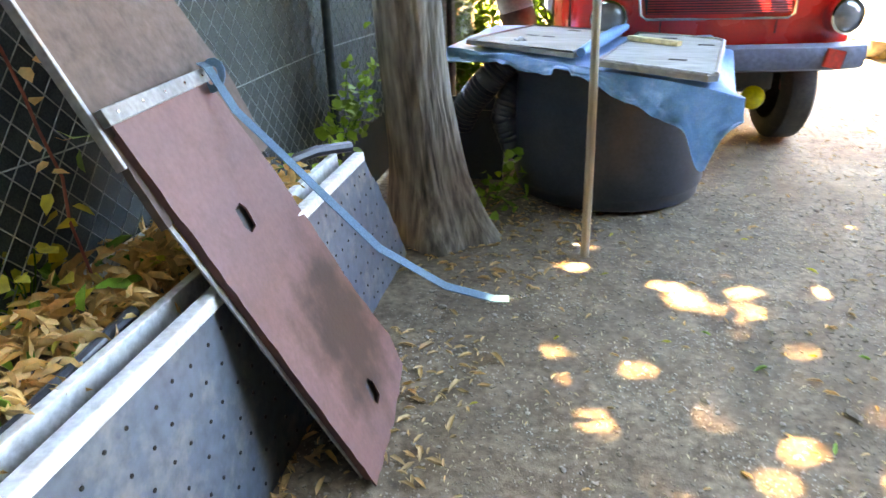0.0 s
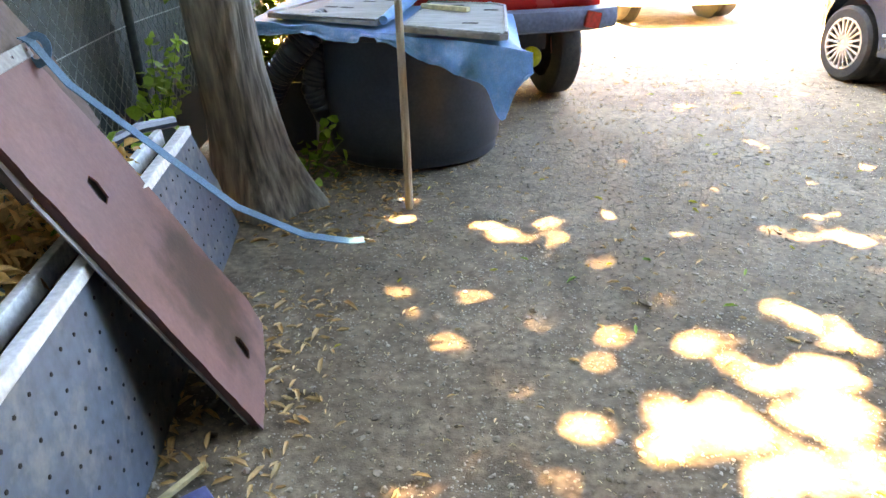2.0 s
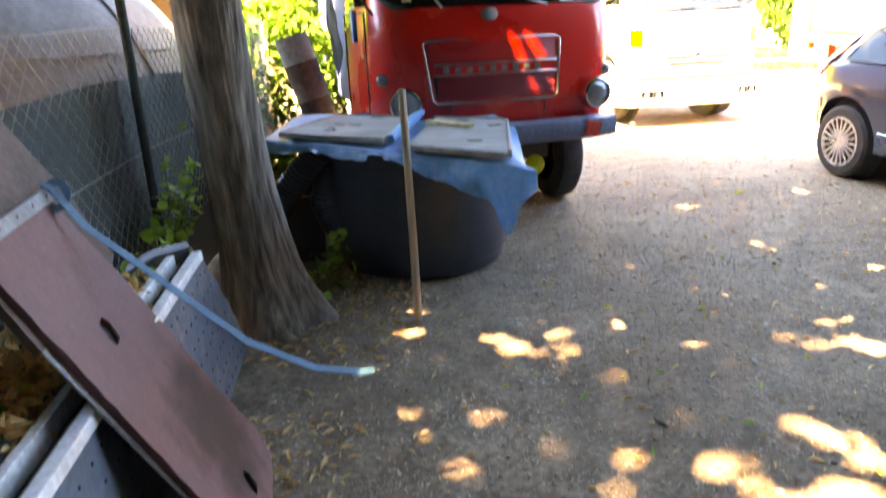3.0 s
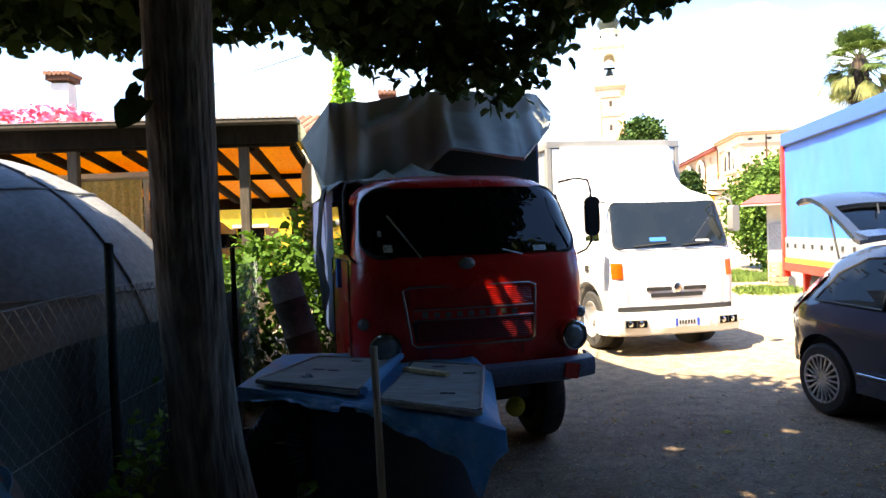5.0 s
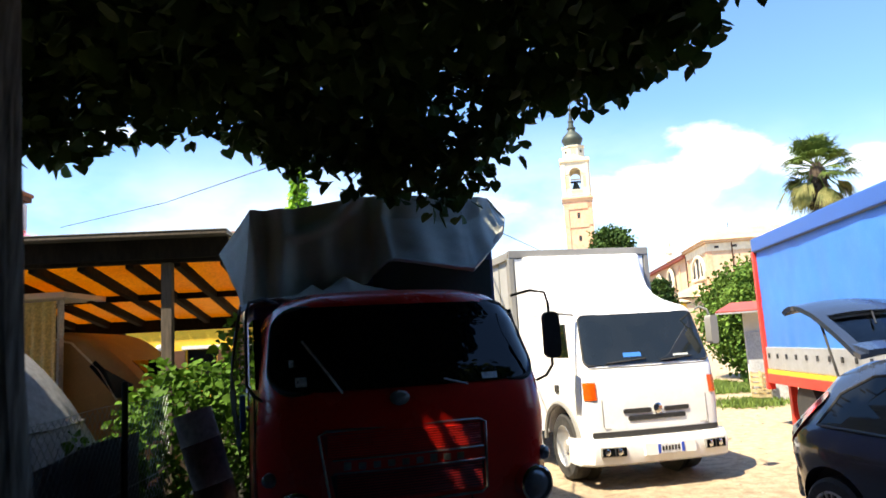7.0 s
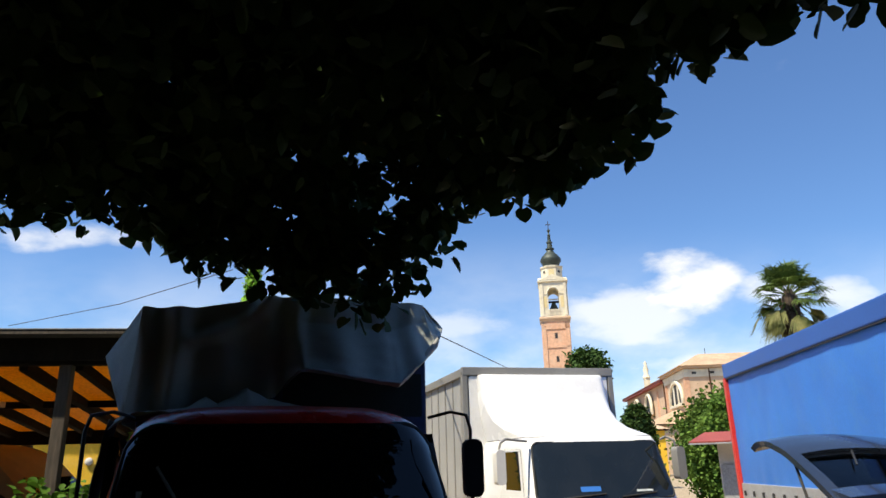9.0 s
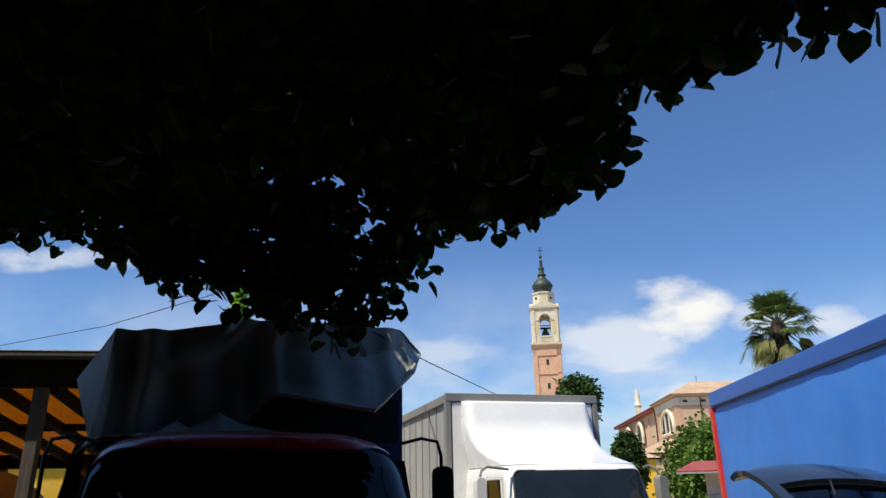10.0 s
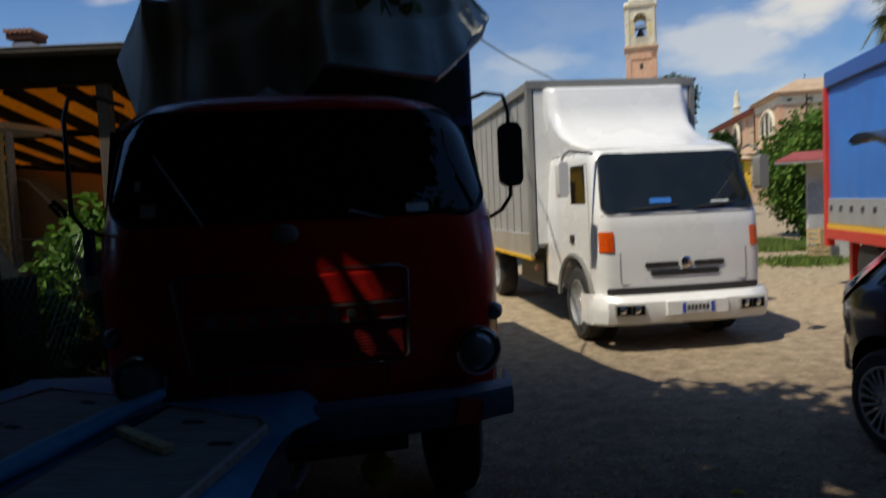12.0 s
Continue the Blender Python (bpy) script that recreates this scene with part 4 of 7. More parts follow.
trunk_keys = [(-0.03, 0.13, -0.10, 0.235), (0.1, 0.11, -0.12, 0.215), (0.3, 0.08, -0.14, 0.19), (0.7, 0.045, -0.19, 0.165), (1.2, 0.035, -0.26, 0.155), (1.7, 0.05, -0.35, 0.15), (2.2, 0.08, -0.44, 0.148), (2.7, 0.11, -0.52, 0.145), (3.1, 0.13, -0.57, 0.135), (3.5, 0.15, -0.61, 0.115)]
tk = []
for (z0, x0, y0, r0), (z1, x1, y1, r1) in zip(trunk_keys, trunk_keys[1:]):
    for s in (0, 0.125, 0.25, 0.375, 0.5, 0.625, 0.75, 0.875):
        tk.append(trunk_ring(z0 + (z1 - z0) * s, x0 + (x1 - x0) * s, y0 + (y1 - y0) * s, r0 + (r1 - r0) * s))
part("trunk", ring_loft(tk), "bark", tree, smooth=True)
for k, tip in enumerate([(2.6, 0.6, 4.3), (1.2, 2.1, 4.1), (-1.8, 1.9, 4.2), (-2.6, -0.8, 4.4), (0.3, -2.9, 4.4), (2.2, -2.0, 4.5), (-0.2, 0.2, 5.4)]):
    b = Vector((0.13, -0.57, 3.2 + 0.04 * k))
    t_ = Vector(tip)
    pts = [b + (t_ - b) * s + Vector((0.08 * math.sin(5 * s + k), 0.08 * math.cos(4 * s + k), 0.35 * math.sin(math.pi * s))) for s in np.linspace(0, 1, 9)]
    limb = part("limb", tube(pts, 0.06, 8, radii=[0.085 * (1 - 0.85 * s) for s in np.linspace(0, 1, 9)]), "bark", tree, smooth=True)
    for j in (3, 5, 7):
        q = pts[j]
        d = Vector((math.cos(k * 2.1 + j), math.sin(k * 1.7 + j * 2), -0.25))
        part("twig", tube([q, q + d * 0.35 + Vector((0, 0, 0.06)), q + d * 0.75], 0.012, 5, radii=[0.018, 0.011, 0.004]), "bark", limb, smooth=True)


def crown_limit(y):
    """The crown's reach to the right (x) at depth y."""
    return smooth_lerp([(-4, 6.5), (1.2, 6.0), (2.0, 3.95), (2.6, 2.64), (3.3, 1.95), (3.6, 1.72), (4.0, 1.60), (4.4, 1.60), (4.9, 1.40), (5.3, 1.22), (5.7, 0.62), (6.2, 0.5), (6.6, 0.2)], y)


def crown_reach(x):
    """The crown's reach to the north (y) at x."""
    return smooth_lerp([(-7, 4.9), (-3.5, 5.45), (-2.2, 5.5), (-1.5, 5.6), (-0.8, 5.95), (0.2, 6.2), (0.9, 5.95), (1.6, 5.3), (2.4, 4.4), (3.4, 3.0), (4.2, 2.2), (6.5, 1.2)], x)


def over_trough(x, y):
    """The unseen shaft left open in the crown to light the trough below."""
    return -2.5 < x < -0.5 and -0.9 < y < 1.6


def crown_floor(x, y):
    base = 3.16 + 0.16 * noise.noise((x * 1.1, y * 1.1, 0)) + 0.08 * noise.noise((x * 3, y * 3, 4))
    for cx, cy, rr, d in ((0.22, 5.78, 0.34, 0.54), (-0.25, 5.5, 0.35, 0.38), (-0.7, 5.7, 0.3, 0.2), (-3.2, 5.8, 0.4, 0.1), (0.62, 5.6, 0.25, 0.22), (1.6, 4.5, 0.5, 0.06)):
        base -= d * math.exp(-((x - cx) ** 2 + (y - cy) ** 2) / rr ** 2)
    return base + 0.10 * max(0.0, 2.5 - y)


rc = np.random.default_rng(42)
sh = SUN_WAY.xy / -SUN_WAY.z
pts, sizes = [], []
clusters = 0
while clusters < 6100:
    x, y = rc.uniform(-6.5, 6.5), rc.uniform(-4.5, 6.4)
    if x > crown_limit(y) or y > crown_reach(x) or x < -6.5:
        continue
    if clusters > 4600 and (y < 2 or x < -5):
        continue
    if clusters < 1500 and not (-4.2 < x < 1.2 and -1.8 < y < 2.6):
        continue
    # also left open, out of view, to let sky light in from the west
    if x < -3.2 and -0.4 < y < 2.2:
        continue
    f = crown_floor(x, y)
    thick = 1.7 * min(1, 0.14 + 1.3 * min(crown_limit(y) - x, crown_reach(x) - y))
    z = f + 0.14 + thick * rc.uniform(0, 1) ** 1.3
    if over_trough(x, y):
        continue
    gx_, gy_ = x + sh.x * z, y + sh.y * z
    # a gap in the leaves that lets the sun through onto the dirt
    if math.hypot(gx_ - 0.72, gy_ - 1.54) < 0.12 and rc.uniform() > 0.10:
        continue
    n = 20
    pts.append(np.array([x, y, z]) + np.clip(rc.normal(0, 1, (n, 3)), -1.5, 1.5) * np.array([0.14, 0.14, 0.10]))
    sizes.append(rc.uniform(0.075, 0.12, n))
    clusters += 1
# fuller outer limbs; unseen leaves added over the yard behind to block light
# the last, small group is added to shade the lead's knot
for count, (xa, xb, ya, yb), (lo, hi), big in ((1000, (0.8, 3.2, 1.4, 4.8), (0.15, 1.3), 1.0), (460, (-3.0, 1.2, 3.6, 5.9), (0.3, 2.4), 1.0), (3200, (-12.0, 10.7, -6.0, 0.2), (0.6, 1.8), 2.2), (900, (3.6, 10.7, -1.0, 3.0), (0.6, 1.8), 2.2), (10, (-2.75, -2.15, 0.65, 1.2), (0.2, 0.9), 1.001)):
    made = 0
    while made < count:
        x, y = rc.uniform(xa, xb), rc.uniform(ya, yb)
        if big == 1.0 and (x > crown_limit(y) - 0.02 or y > crown_reach(x) - 0.1):
            continue
        z = crown_floor(x, y) + rc.uniform(lo, hi)
        if over_trough(x, y):
            made += 1
            continue
        gx_, gy_ = x + sh.x * z, y + sh.y * z
        if math.hypot(gx_ - 0.72, gy_ - 1.54) < 0.14:
            continue
        pts.append(np.array([x, y, z]) + np.clip(rc.normal(0, 1, (18, 3)), -1.5, 1.5) * np.array([0.14, 0.14, 0.10]) * big)
        sizes.append(rc.uniform(0.075, 0.12, 18) * big)
        made += 1
# the upper crown, rounding off well above the lower limbs
made = 0
while made < 800:
    x, y, z = rc.uniform(-5.0, 1.5), rc.uniform(2.0, 5.2), rc.uniform(4.6, 8.0)
    if ((x + 1.4) / 3.6) ** 2 + ((y - 1.9) / 3.4) ** 2 + ((z - 3.4) / 4.6) ** 2 > 1 or over_trough(x, y) or x > crown_limit(y) - 0.2 - 0.47 * (z - 3.3) or y + 0.35 * z > 7.0:
        continue
    gx_, gy_ = x + sh.x * z, y + sh.y * z
    if math.hypot(gx_ - 0.72, gy_ - 1.54) < 0.14:
        continue
    pts.append(np.array([x, y, z]) + np.clip(rc.normal(0, 1, (18, 3)), -1.5, 1.5) * np.array([0.31, 0.31, 0.22]))
    sizes.append(rc.uniform(0.13, 0.24, 18))
    made += 1
# high clusters added out of view to block the sun through the shaft
for k in range(420):
    z = rc.uniform(7.0, 8.4)
    x, y = rc.uniform(-2.6, 0.1) - 0.47 * (z - 3.4), rc.uniform(-0.9, 1.9) - 0.35 * (z - 3.4)
    pts.append(np.array([x, y, z]) + np.clip(rc.normal(0, 1, (36, 3)), -1.5, 1.5) * np.array([0.2, 0.2, 0.2]))
    sizes.append(rc.uniform(0.085, 0.13, 36))
pts, sizes = np.concatenate(pts), np.concatenate(sizes)
keep = np.array([p[2] > crown_floor(p[0], p[1]) - 0.02 for p in pts])
# pinholes in the foliage: small flecks of sun on the dirt
down = pts[:, :2] + pts[:, 2:3] * np.array([sh.x, sh.y])
holes = []
for k in range(620):
    hx, hy = rc.uniform(-0.5, 3.4), rc.uniform(1.2, 6.2)
    if not (hy > 3.3 and hx < 0.65 or hy > 4.3 and hx < 1.3 or hx > 2.9 and hy > 3.0 or hy < 2.3 and hx > 1.3):
        holes.append((hx, hy, rc.uniform(-0.009, 0.015) + (0.009 if hy > 2.4 else 0.0)))
# the wide ragged gap over the open dirt: a cluster of holes that run into one another, with small ones round it
for k in range(24):
    a, q = rc.uniform(0, 2 * math.pi), 0.29 * math.sqrt(rc.uniform())
    holes.append((0.74 + q * math.cos(a), 1.52 + 0.95 * q * math.sin(a), rc.uniform(-0.005, 0.04)))
for k in range(50):
    a, q = rc.uniform(0, 2 * math.pi), rc.uniform(0.30, 0.72)
    holes.append((0.66 + q * math.cos(a), 1.55 + q * math.sin(a), rc.uniform(-0.008, 0.014)))
for hx, hy, hr in holes:
    keep &= np.hypot(down[:, 0] - hx, down[:, 1] - hy) > hr + 0.46 * sizes
# and a few that let the sun onto the red lorry's front
for hx, hy, hz, hr in ((0.44, 0.06, 1.44, 0.05), (0.38, 0.02, 1.34, 0.03), (0.10, -0.04, 1.18, 0.04), (0.27, -0.04, 1.12, 0.04), (-0.42, -0.02, 1.20, 0.02), (0.50, 0.0, 0.86, 0.03), (0.42, -0.02, 1.0, 0.02)):
    q = pose(0.10, 4.70, 0, 0, 0, 16.5) @ Vector((hx, hy, hz))
    keep &= np.hypot(down[:, 0] - q.x - sh.x * hz, down[:, 1] - q.y - sh.y * hz) > hr + 0.45 * sizes
org = np.array([-1.285, 3.35, 0])
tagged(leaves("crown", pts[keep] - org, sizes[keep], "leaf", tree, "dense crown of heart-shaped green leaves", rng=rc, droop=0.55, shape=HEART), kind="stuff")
sprout = np.array([(-1.30, 2.75, 2.29), (-1.315, 2.75, 2.21), (-1.27, 2.74, 2.35), (-1.275, 2.75, 2.23)]) - org
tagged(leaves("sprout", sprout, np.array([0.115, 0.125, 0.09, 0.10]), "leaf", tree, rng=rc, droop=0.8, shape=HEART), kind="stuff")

# ---- tub with its covers ----
TX, TY = -0.46, 4.26
tub = thing("black_tub", "large round black plastic tub standing on the dirt", "tub", TX, TY - 0.07, 0)
prof = [(0.48, 0.0), (0.51, 0.02), (0.532, 0.10), (0.545, 0.25), (0.55, 0.42), (0.545, 0.60), (0.535, 0.72), (0.52, 0.72), (0.50, 0.1), (0.0, 0.05)]
prof2 = []
for (r0, z0), (r1, z1) in zip(prof[:6], prof[1:7]):
    for s in np.linspace(0, 1, 5)[:-1]:
        z = z0 + (z1 - z0) * s
        prof2.append((r0 + (r1 - r0) * s + 0.0035 * math.sin(z * 75), z))
part("tub_body", lathe(prof2 + prof[6:], 48, cap1=False), "black_plastic", tub, smooth=True)
part("rim", lathe([(0.52, 0.722), (0.56, 0.725), (0.566, 0.755), (0.55, 0.768), (0.52, 0.765), (0.515, 0.73)], 48, cap0=False, cap1=False), "black_plastic", tub, "rolled rim", smooth=True)
for side_ in (-1, 1):
    part("handle", tube([(0.57 * side_, -0.12, 0.62), (0.605 * side_, -0.09, 0.62), (0.605 * side_, 0.09, 0.62), (0.57 * side_, 0.12, 0.62)], 0.016, 8), "black_plastic", tub, smooth=True)

tarp = thing("blue_tarpaulin", "crumpled pale blue tarpaulin hanging over the tub", "tarpaulin", TX, TY, 0)


def tarp_pt(u, v):
    # u across from left to right, v from back to front, then hanging over the edge
    x = -0.885 + 1.48 * u
    fv = max(0.0, v - 0.70) / 0.30
    tri = max(0.0, min(1.0, (u - 0.58) / 0.34)) if u < 0.92 else max(0.0, 1 - (u - 0.92) / 0.10)
    depth = 0.048 + 0.012 * math.sin(u * 21) + 0.16 * tri + 0.10 * math.exp(-((u - 0.905) / 0.028) ** 2)
    if 0.45 < u < 0.52:
        depth *= 0.45
    yf = -0.33 - 0.75 * u - 0.25 * u * u
    y = 0.74 + (yf - 0.74) * min(1.0, v / 0.70) - fv * (0.03 + 0.035 * noise.noise((u * 14, v * 4, 7)))
    z = 0.80 + 0.010 * noise.noise((u * 9, v * 9, 2)) - depth * fv + 0.012 * fv * noise.noise((u * 20, v * 6, 1))
    ru = max(0.0, u - 0.94) / 0.06
    z -= 0.10 * ru * (1 - fv) * (0.5 + 0.5 * math.sin(v * 15))
    y += 0.03 * tri * fv * math.sin(u * 46) + fv * (0.018 * noise.noise((u * 30, v * 9, 3)) + 0.010 * noise.noise((u * 60, v * 25, 8)))
    x += 0.03 * fv * noise.noise((u * 7, v * 3, 11))
    return (x, y, z)


part("top_sheet", grid(lambda u, v: tarp_pt(u, v * 0.70), 60, 26, 0.004), "blue_tarp", tarp, smooth=True)
part("hanging_edge", grid(lambda u, v: tarp_pt(u * 0.56, 0.70 + 0.30 * v), 60, 14, 0.004), "blue_tarp", tarp, smooth=True)
part("corner_flap", grid(lambda u, v: tarp_pt(0.56 + u * 0.44, 0.70 + 0.30 * v), 60, 24, 0.004), "blue_tarp", tarp, "crumpled corner hanging in a point", smooth=True)


def cover(name, label, corners, z, thick, material, seed=0):
    e = thing(name, label, "board")
    pts = worn(corners, 0.004, 0.06, seed)
    part("sheet", prism(pts, z, z + thick, axis="z"), material, e)
    return e


cb1 = cover("cover_board", "pale grey weathered panel covering the tub", [(-1.235, 3.93), (-0.59, 3.55), (-0.45, 4.45), (-1.02, 4.65)], 0.822, 0.022, "grey_board", 1)
cb2 = cover("cover_board", "grey weathered plank cover over the tub", [(-0.46, 3.33), (0.0, 3.05), (0.04, 3.08), (0.095, 4.07), (0.05, 4.15), (-0.36, 4.32)], 0.826, 0.024, "grey_board", 2)
for e, pts_, zt in ((cb1, [(-1.222, 3.935), (-0.60, 3.568), (-0.462, 4.44), (-1.015, 4.635)], 0.846), (cb2, [(-0.45, 3.342), (0.0, 3.065), (0.032, 3.09), (0.085, 4.06), (0.045, 4.138), (-0.35, 4.305)], 0.852)):
    part("raised_edge", tube([(x, y, zt) for x, y in pts_], 0.009, 6, closed=True), "grey_metal", e, "pale raised metal edge", smooth=True)
for e, x, y, a, zt in ((cb1, -0.92, 4.18, -25, 0.8452), (cb1, -0.82, 4.135, -25, 0.8452), (cb1, -0.72, 4.42, -25, 0.8452), (cb2, -0.12, 3.42, -10, 0.8512), (cb2, 0.0, 3.9, -5, 0.8512), (cb2, -0.18, 4.12, -5, 0.8512)):
    part("slot", box(-0.038, 0.038, -0.014, 0.014, -0.001, 0.001, m=pose(x, y, zt, 0, 0, a)), "black_hole", e, "dark cut slot")
stick = thing("batten", "short pale wooden batten lying on the tub cover", "batten")
part("stick", box(-0.16, 0.16, -0.018, 0.018, 0.0, 0.024, 0.003, m=pose(-0.25, 3.92, 0.852, 0, 0, -38)), "crate", stick)
bolt = thing("blue_roll", "folded end of blue tarpaulin between the cover boards", "tarpaulin")
part("roll", tube([(-0.55, 3.50, 0.858), (-0.51, 3.80, 0.866), (-0.465, 4.15, 0.872), (-0.43, 4.42, 0.87)], 0.028, 10, radii=[0.022, 0.032, 0.03, 0.02]), "blue_tarp", bolt, smooth=True)

stake = thing("wooden_stake", "thin raw wooden stake standing upright in the dirt", "stake", -0.43, 3.15, 0)
part("rod", tube([(0.0, 0, -0.02), (-0.005, 0.0, 0.4), (-0.012, 0.0, 0.8), (-0.02, 0.0, 1.14)], 0.018, 9, radii=[0.0205, 0.020, 0.0185, 0.0175]), "stake", stake, smooth=True)

# corrugated drain hoses by the tub
def ribbed(points, radius, pitch=0.028):
    pts = [Vector(p) for p in points]
    path = []
    for a, b in zip(pts, pts[1:]):
        n = max(2, int((b - a).length / (pitch / 3)))
        path += [a + (b - a) * (i / n) for i in range(n)]
    rad = [radius * (1.0 if (i % 3) else 0.90) for i in range(len(path))]
    return tube(path, radius, 14, radii=rad)


hose = thing("corrugated_hose", "thick black corrugated drain hose beside the tub", "hose")
part("ribs", ribbed([(-1.30, 3.98, 0.36), (-1.22, 3.95, 0.50), (-1.10, 3.93, 0.64), (-0.99, 3.95, 0.76), (-0.9, 4.0, 0.79)], 0.085), "black_plastic", hose, smooth=True)
part("green_collar", tube([(-0.985, 3.94, 0.755), (-0.965, 3.945, 0.77)], 0.09, 14), "green_hose", hose, "bright green collar", smooth=True)
hose2 = thing("corrugated_hose", "coil of black corrugated hose against the tub", "hose")
part("ribs", ribbed([(-0.93, 4.05, 0.66), (-1.0, 4.0, 0.55), (-1.03, 3.98, 0.42), (-0.98, 3.98, 0.28), (-0.9, 4.02, 0.2)], 0.075), "black_plastic", hose2, smooth=True)
bin_ = thing("black_bin", "black plastic container in the shade behind the trunk", "container", -1.28, 4.25, 0, 8)
part("bin_body", ring_loft([[(-a, -b, z), (a, -b, z), (a, b, z), (-a, b, z)] for a, b, z in ((0.19, 0.17, 0), (0.21, 0.19, 0.40), (0.225, 0.205, 0.40), (0.225, 0.205, 0.43), (0.2, 0.18, 0.43), (0.18, 0.16, 0.06))]), "black_plastic", bin_)
slat = thing("pale_stick", "pale stick lying by the board's foot", "stick")
part("stick", box(-0.13, 0.13, -0.009, 0.009, 0.0, 0.014, 0.002, m=pose(-0.93, 1.22, 0.012, 0, 0, 60)), "crate", slat)
scrap = thing("blue_scrap", "dark blue plastic scrap on the dirt", "scrap")
part("piece", box(-0.05, 0.05, -0.03, 0.03, 0.0, 0.02, 0.006, m=pose(-0.86, 1.20, 0.004, 0, 0, 40)), "navy", scrap)

# ---- wheels ----
def wheel(parent, x, y, r, w, side, name="wheel", spokes=0, rim="alu", rr=0.62):
    """A wheel on an axle along x; side +1: its face looks to +x."""
    tyre = [(r * rr, -w / 2), (r * 0.9, -w / 2), (r * 0.985, -w * 0.38), (r, -w * 0.25), (r, w * 0.25), (r * 0.985, w * 0.38), (r * 0.9, w / 2), (r * rr, w / 2), (r * rr * 0.97, 0)]
    wh = part(name, lathe(tyre, 36, "x", cap0=False, cap1=False, m=pose(x, y, r)), "tyre", parent, "black tyre on its rim", smooth=True)
    f = side * w / 2
    prof = [(r * rr, f), (r * rr * 0.98, f + side * 0.004), (r * rr * 0.9, f - side * 0.02), (r * 0.2, f - side * 0.06), (r * 0.16, f - side * 0.02), (0.01, f - side * 0.015)]
    if not spokes:
        part("rim", lathe(prof, 28, "x", cap0=False, m=pose(x, y, r)), rim, wh, smooth=True)
    else:
        back = [(r * rr, f - side * 0.01), (r * rr * 0.9, f - side * 0.05), (0.02, f - side * 0.07)]
        # dark dish that stands for the shade behind the spokes
        part("brake_shadow", lathe(back, 24, "x", cap0=False, m=pose(x, y, r)), "car_trim", wh, smooth=True)
        part("rim", lathe([(r * rr * 1.01, f - side * 0.012), (r * rr * 1.01, f + side * 0.004), (r * rr * 0.93, f + side * 0.004), (r * rr * 0.92, f - side * 0.014)], 32, "x", cap0=False, cap1=False, m=pose(x, y, r)), rim, wh, smooth=True)
        part("hub", lathe([(r * 0.16, f - side * 0.05), (r * 0.15, f - side * 0.008), (r * 0.11, f), (0.005, f)], 18, "x", cap0=False, m=pose(x, y, r)), rim, wh, smooth=True)
        for k in range(spokes):
            m = pose(x, y, r) @ pose(0, 0, 0, 360 * k / spokes, 0, 0)
            part("spoke", box(f - 0.012, f + 0.002, -0.0085, 0.0085, r * 0.12, r * rr * 0.97, 0.002, m=m), rim, wh)
    return wh


# ---- the old red lorry ----
LORRY = pose(0.10, 4.70, 0, 0, 0, 16.5)
lorry = thing("old_red_lorry", "old red cab-over lorry with a slack grey canvas cover", "lorry")
lorry.matrix_basis = LORRY
CW = [(0.50, 0.80), (0.62, 0.835), (0.9, 0.85), (1.3, 0.85), (1.48, 0.835), (1.6, 0.82), (1.85, 0.775), (1.97, 0.73), (2.03, 0.66), (2.07, 0.55), (2.09, 0.40)]
CF = [(0.50, 0.05), (0.62, 0.01), (0.9, -0.04), (1.3, -0.06), (1.48, -0.035), (1.6, 0.015), (1.85, 0.14), (1.97, 0.22), (2.03, 0.30), (2.07, 0.42), (2.09, 0.60)]


def cab_front(x, z):
    w, f = smooth_lerp(CW, z), smooth_lerp(CF, z)
    rr = 0.20
    y = f + 0.10 * (x / w) ** 2
    k = abs(x) - (w - rr)
    if k > 0:
        y += rr - math.sqrt(max(0, rr * rr - min(k, rr) ** 2))
    return y


def cab_ring(z):
    w = smooth_lerp(CW, z)
    xs = [w * math.sin(a) for a in np.linspace(-math.pi / 2, math.pi / 2, 33)]
    ring = [(x, cab_front(x, z), z) for x in xs]
    back = 1.42 - 0.1 * max(0, (z - 1.9) / 0.2)
    return ring + [(w, back - 0.1, z), (w - 0.1, back, z), (0, back, z), (-w + 0.1, back, z), (-w, back - 0.1, z)]


zs = [0.60, 0.62, 0.68, 0.75, 0.9, 1.1, 1.3, 1.4, 1.48, 1.54, 1.6, 1.72, 1.85, 1.92, 1.97, 2.0, 2.03, 2.05, 2.07, 2.09]
cab_body = part("cab", ring_loft([cab_ring(z) for z in zs]), "red", lorry, "glossy red painted cab", smooth=True)


def on_front(fx, fz, off):
    return Vector((fx, cab_front(fx, fz) - off, fz))


def rounded(cx, cz, hw, hh, r, n=6, taper=0.0):
    out = []
    for sx, sz, a0 in ((1, 1, 0), (-1, 1, 90), (-1, -1, 180), (1, -1, 270)):
        for k in range(n + 1):
            a = radians(a0 + 90 * k / n)
            z = cz + sz * (hh - r) + r * math.sin(a)
            out.append((cx + sx * (hw - r) * (1 + taper * (z - cz) / hh) + r * math.cos(a), z))
    return out


def front_patch(outline, off, nu=20):
    """A thin shell that follows the cab's front inside a rounded outline."""
    bm = bmesh.new()
    zs_ = sorted({round(z, 4) for _, z in outline})
    lo, hi = zs_[0], zs_[-1]

    def span(z):
        hit_ = []
        for (ax, az), (bx, bz) in zip(outline, outline[1:] + outline[:1]):
            if (az - z) * (bz - z) <= 0 and az != bz:
                hit_.append(ax + (bx - ax) * (z - az) / (bz - az))
        return (min(hit_), max(hit_)) if hit_ else (0, 0)

    def fn(u, v):
        z = lo + (hi - lo) * min(0.9995, max(0.0005, v))
        a, b = span(z)
        x = a + (b - a) * u
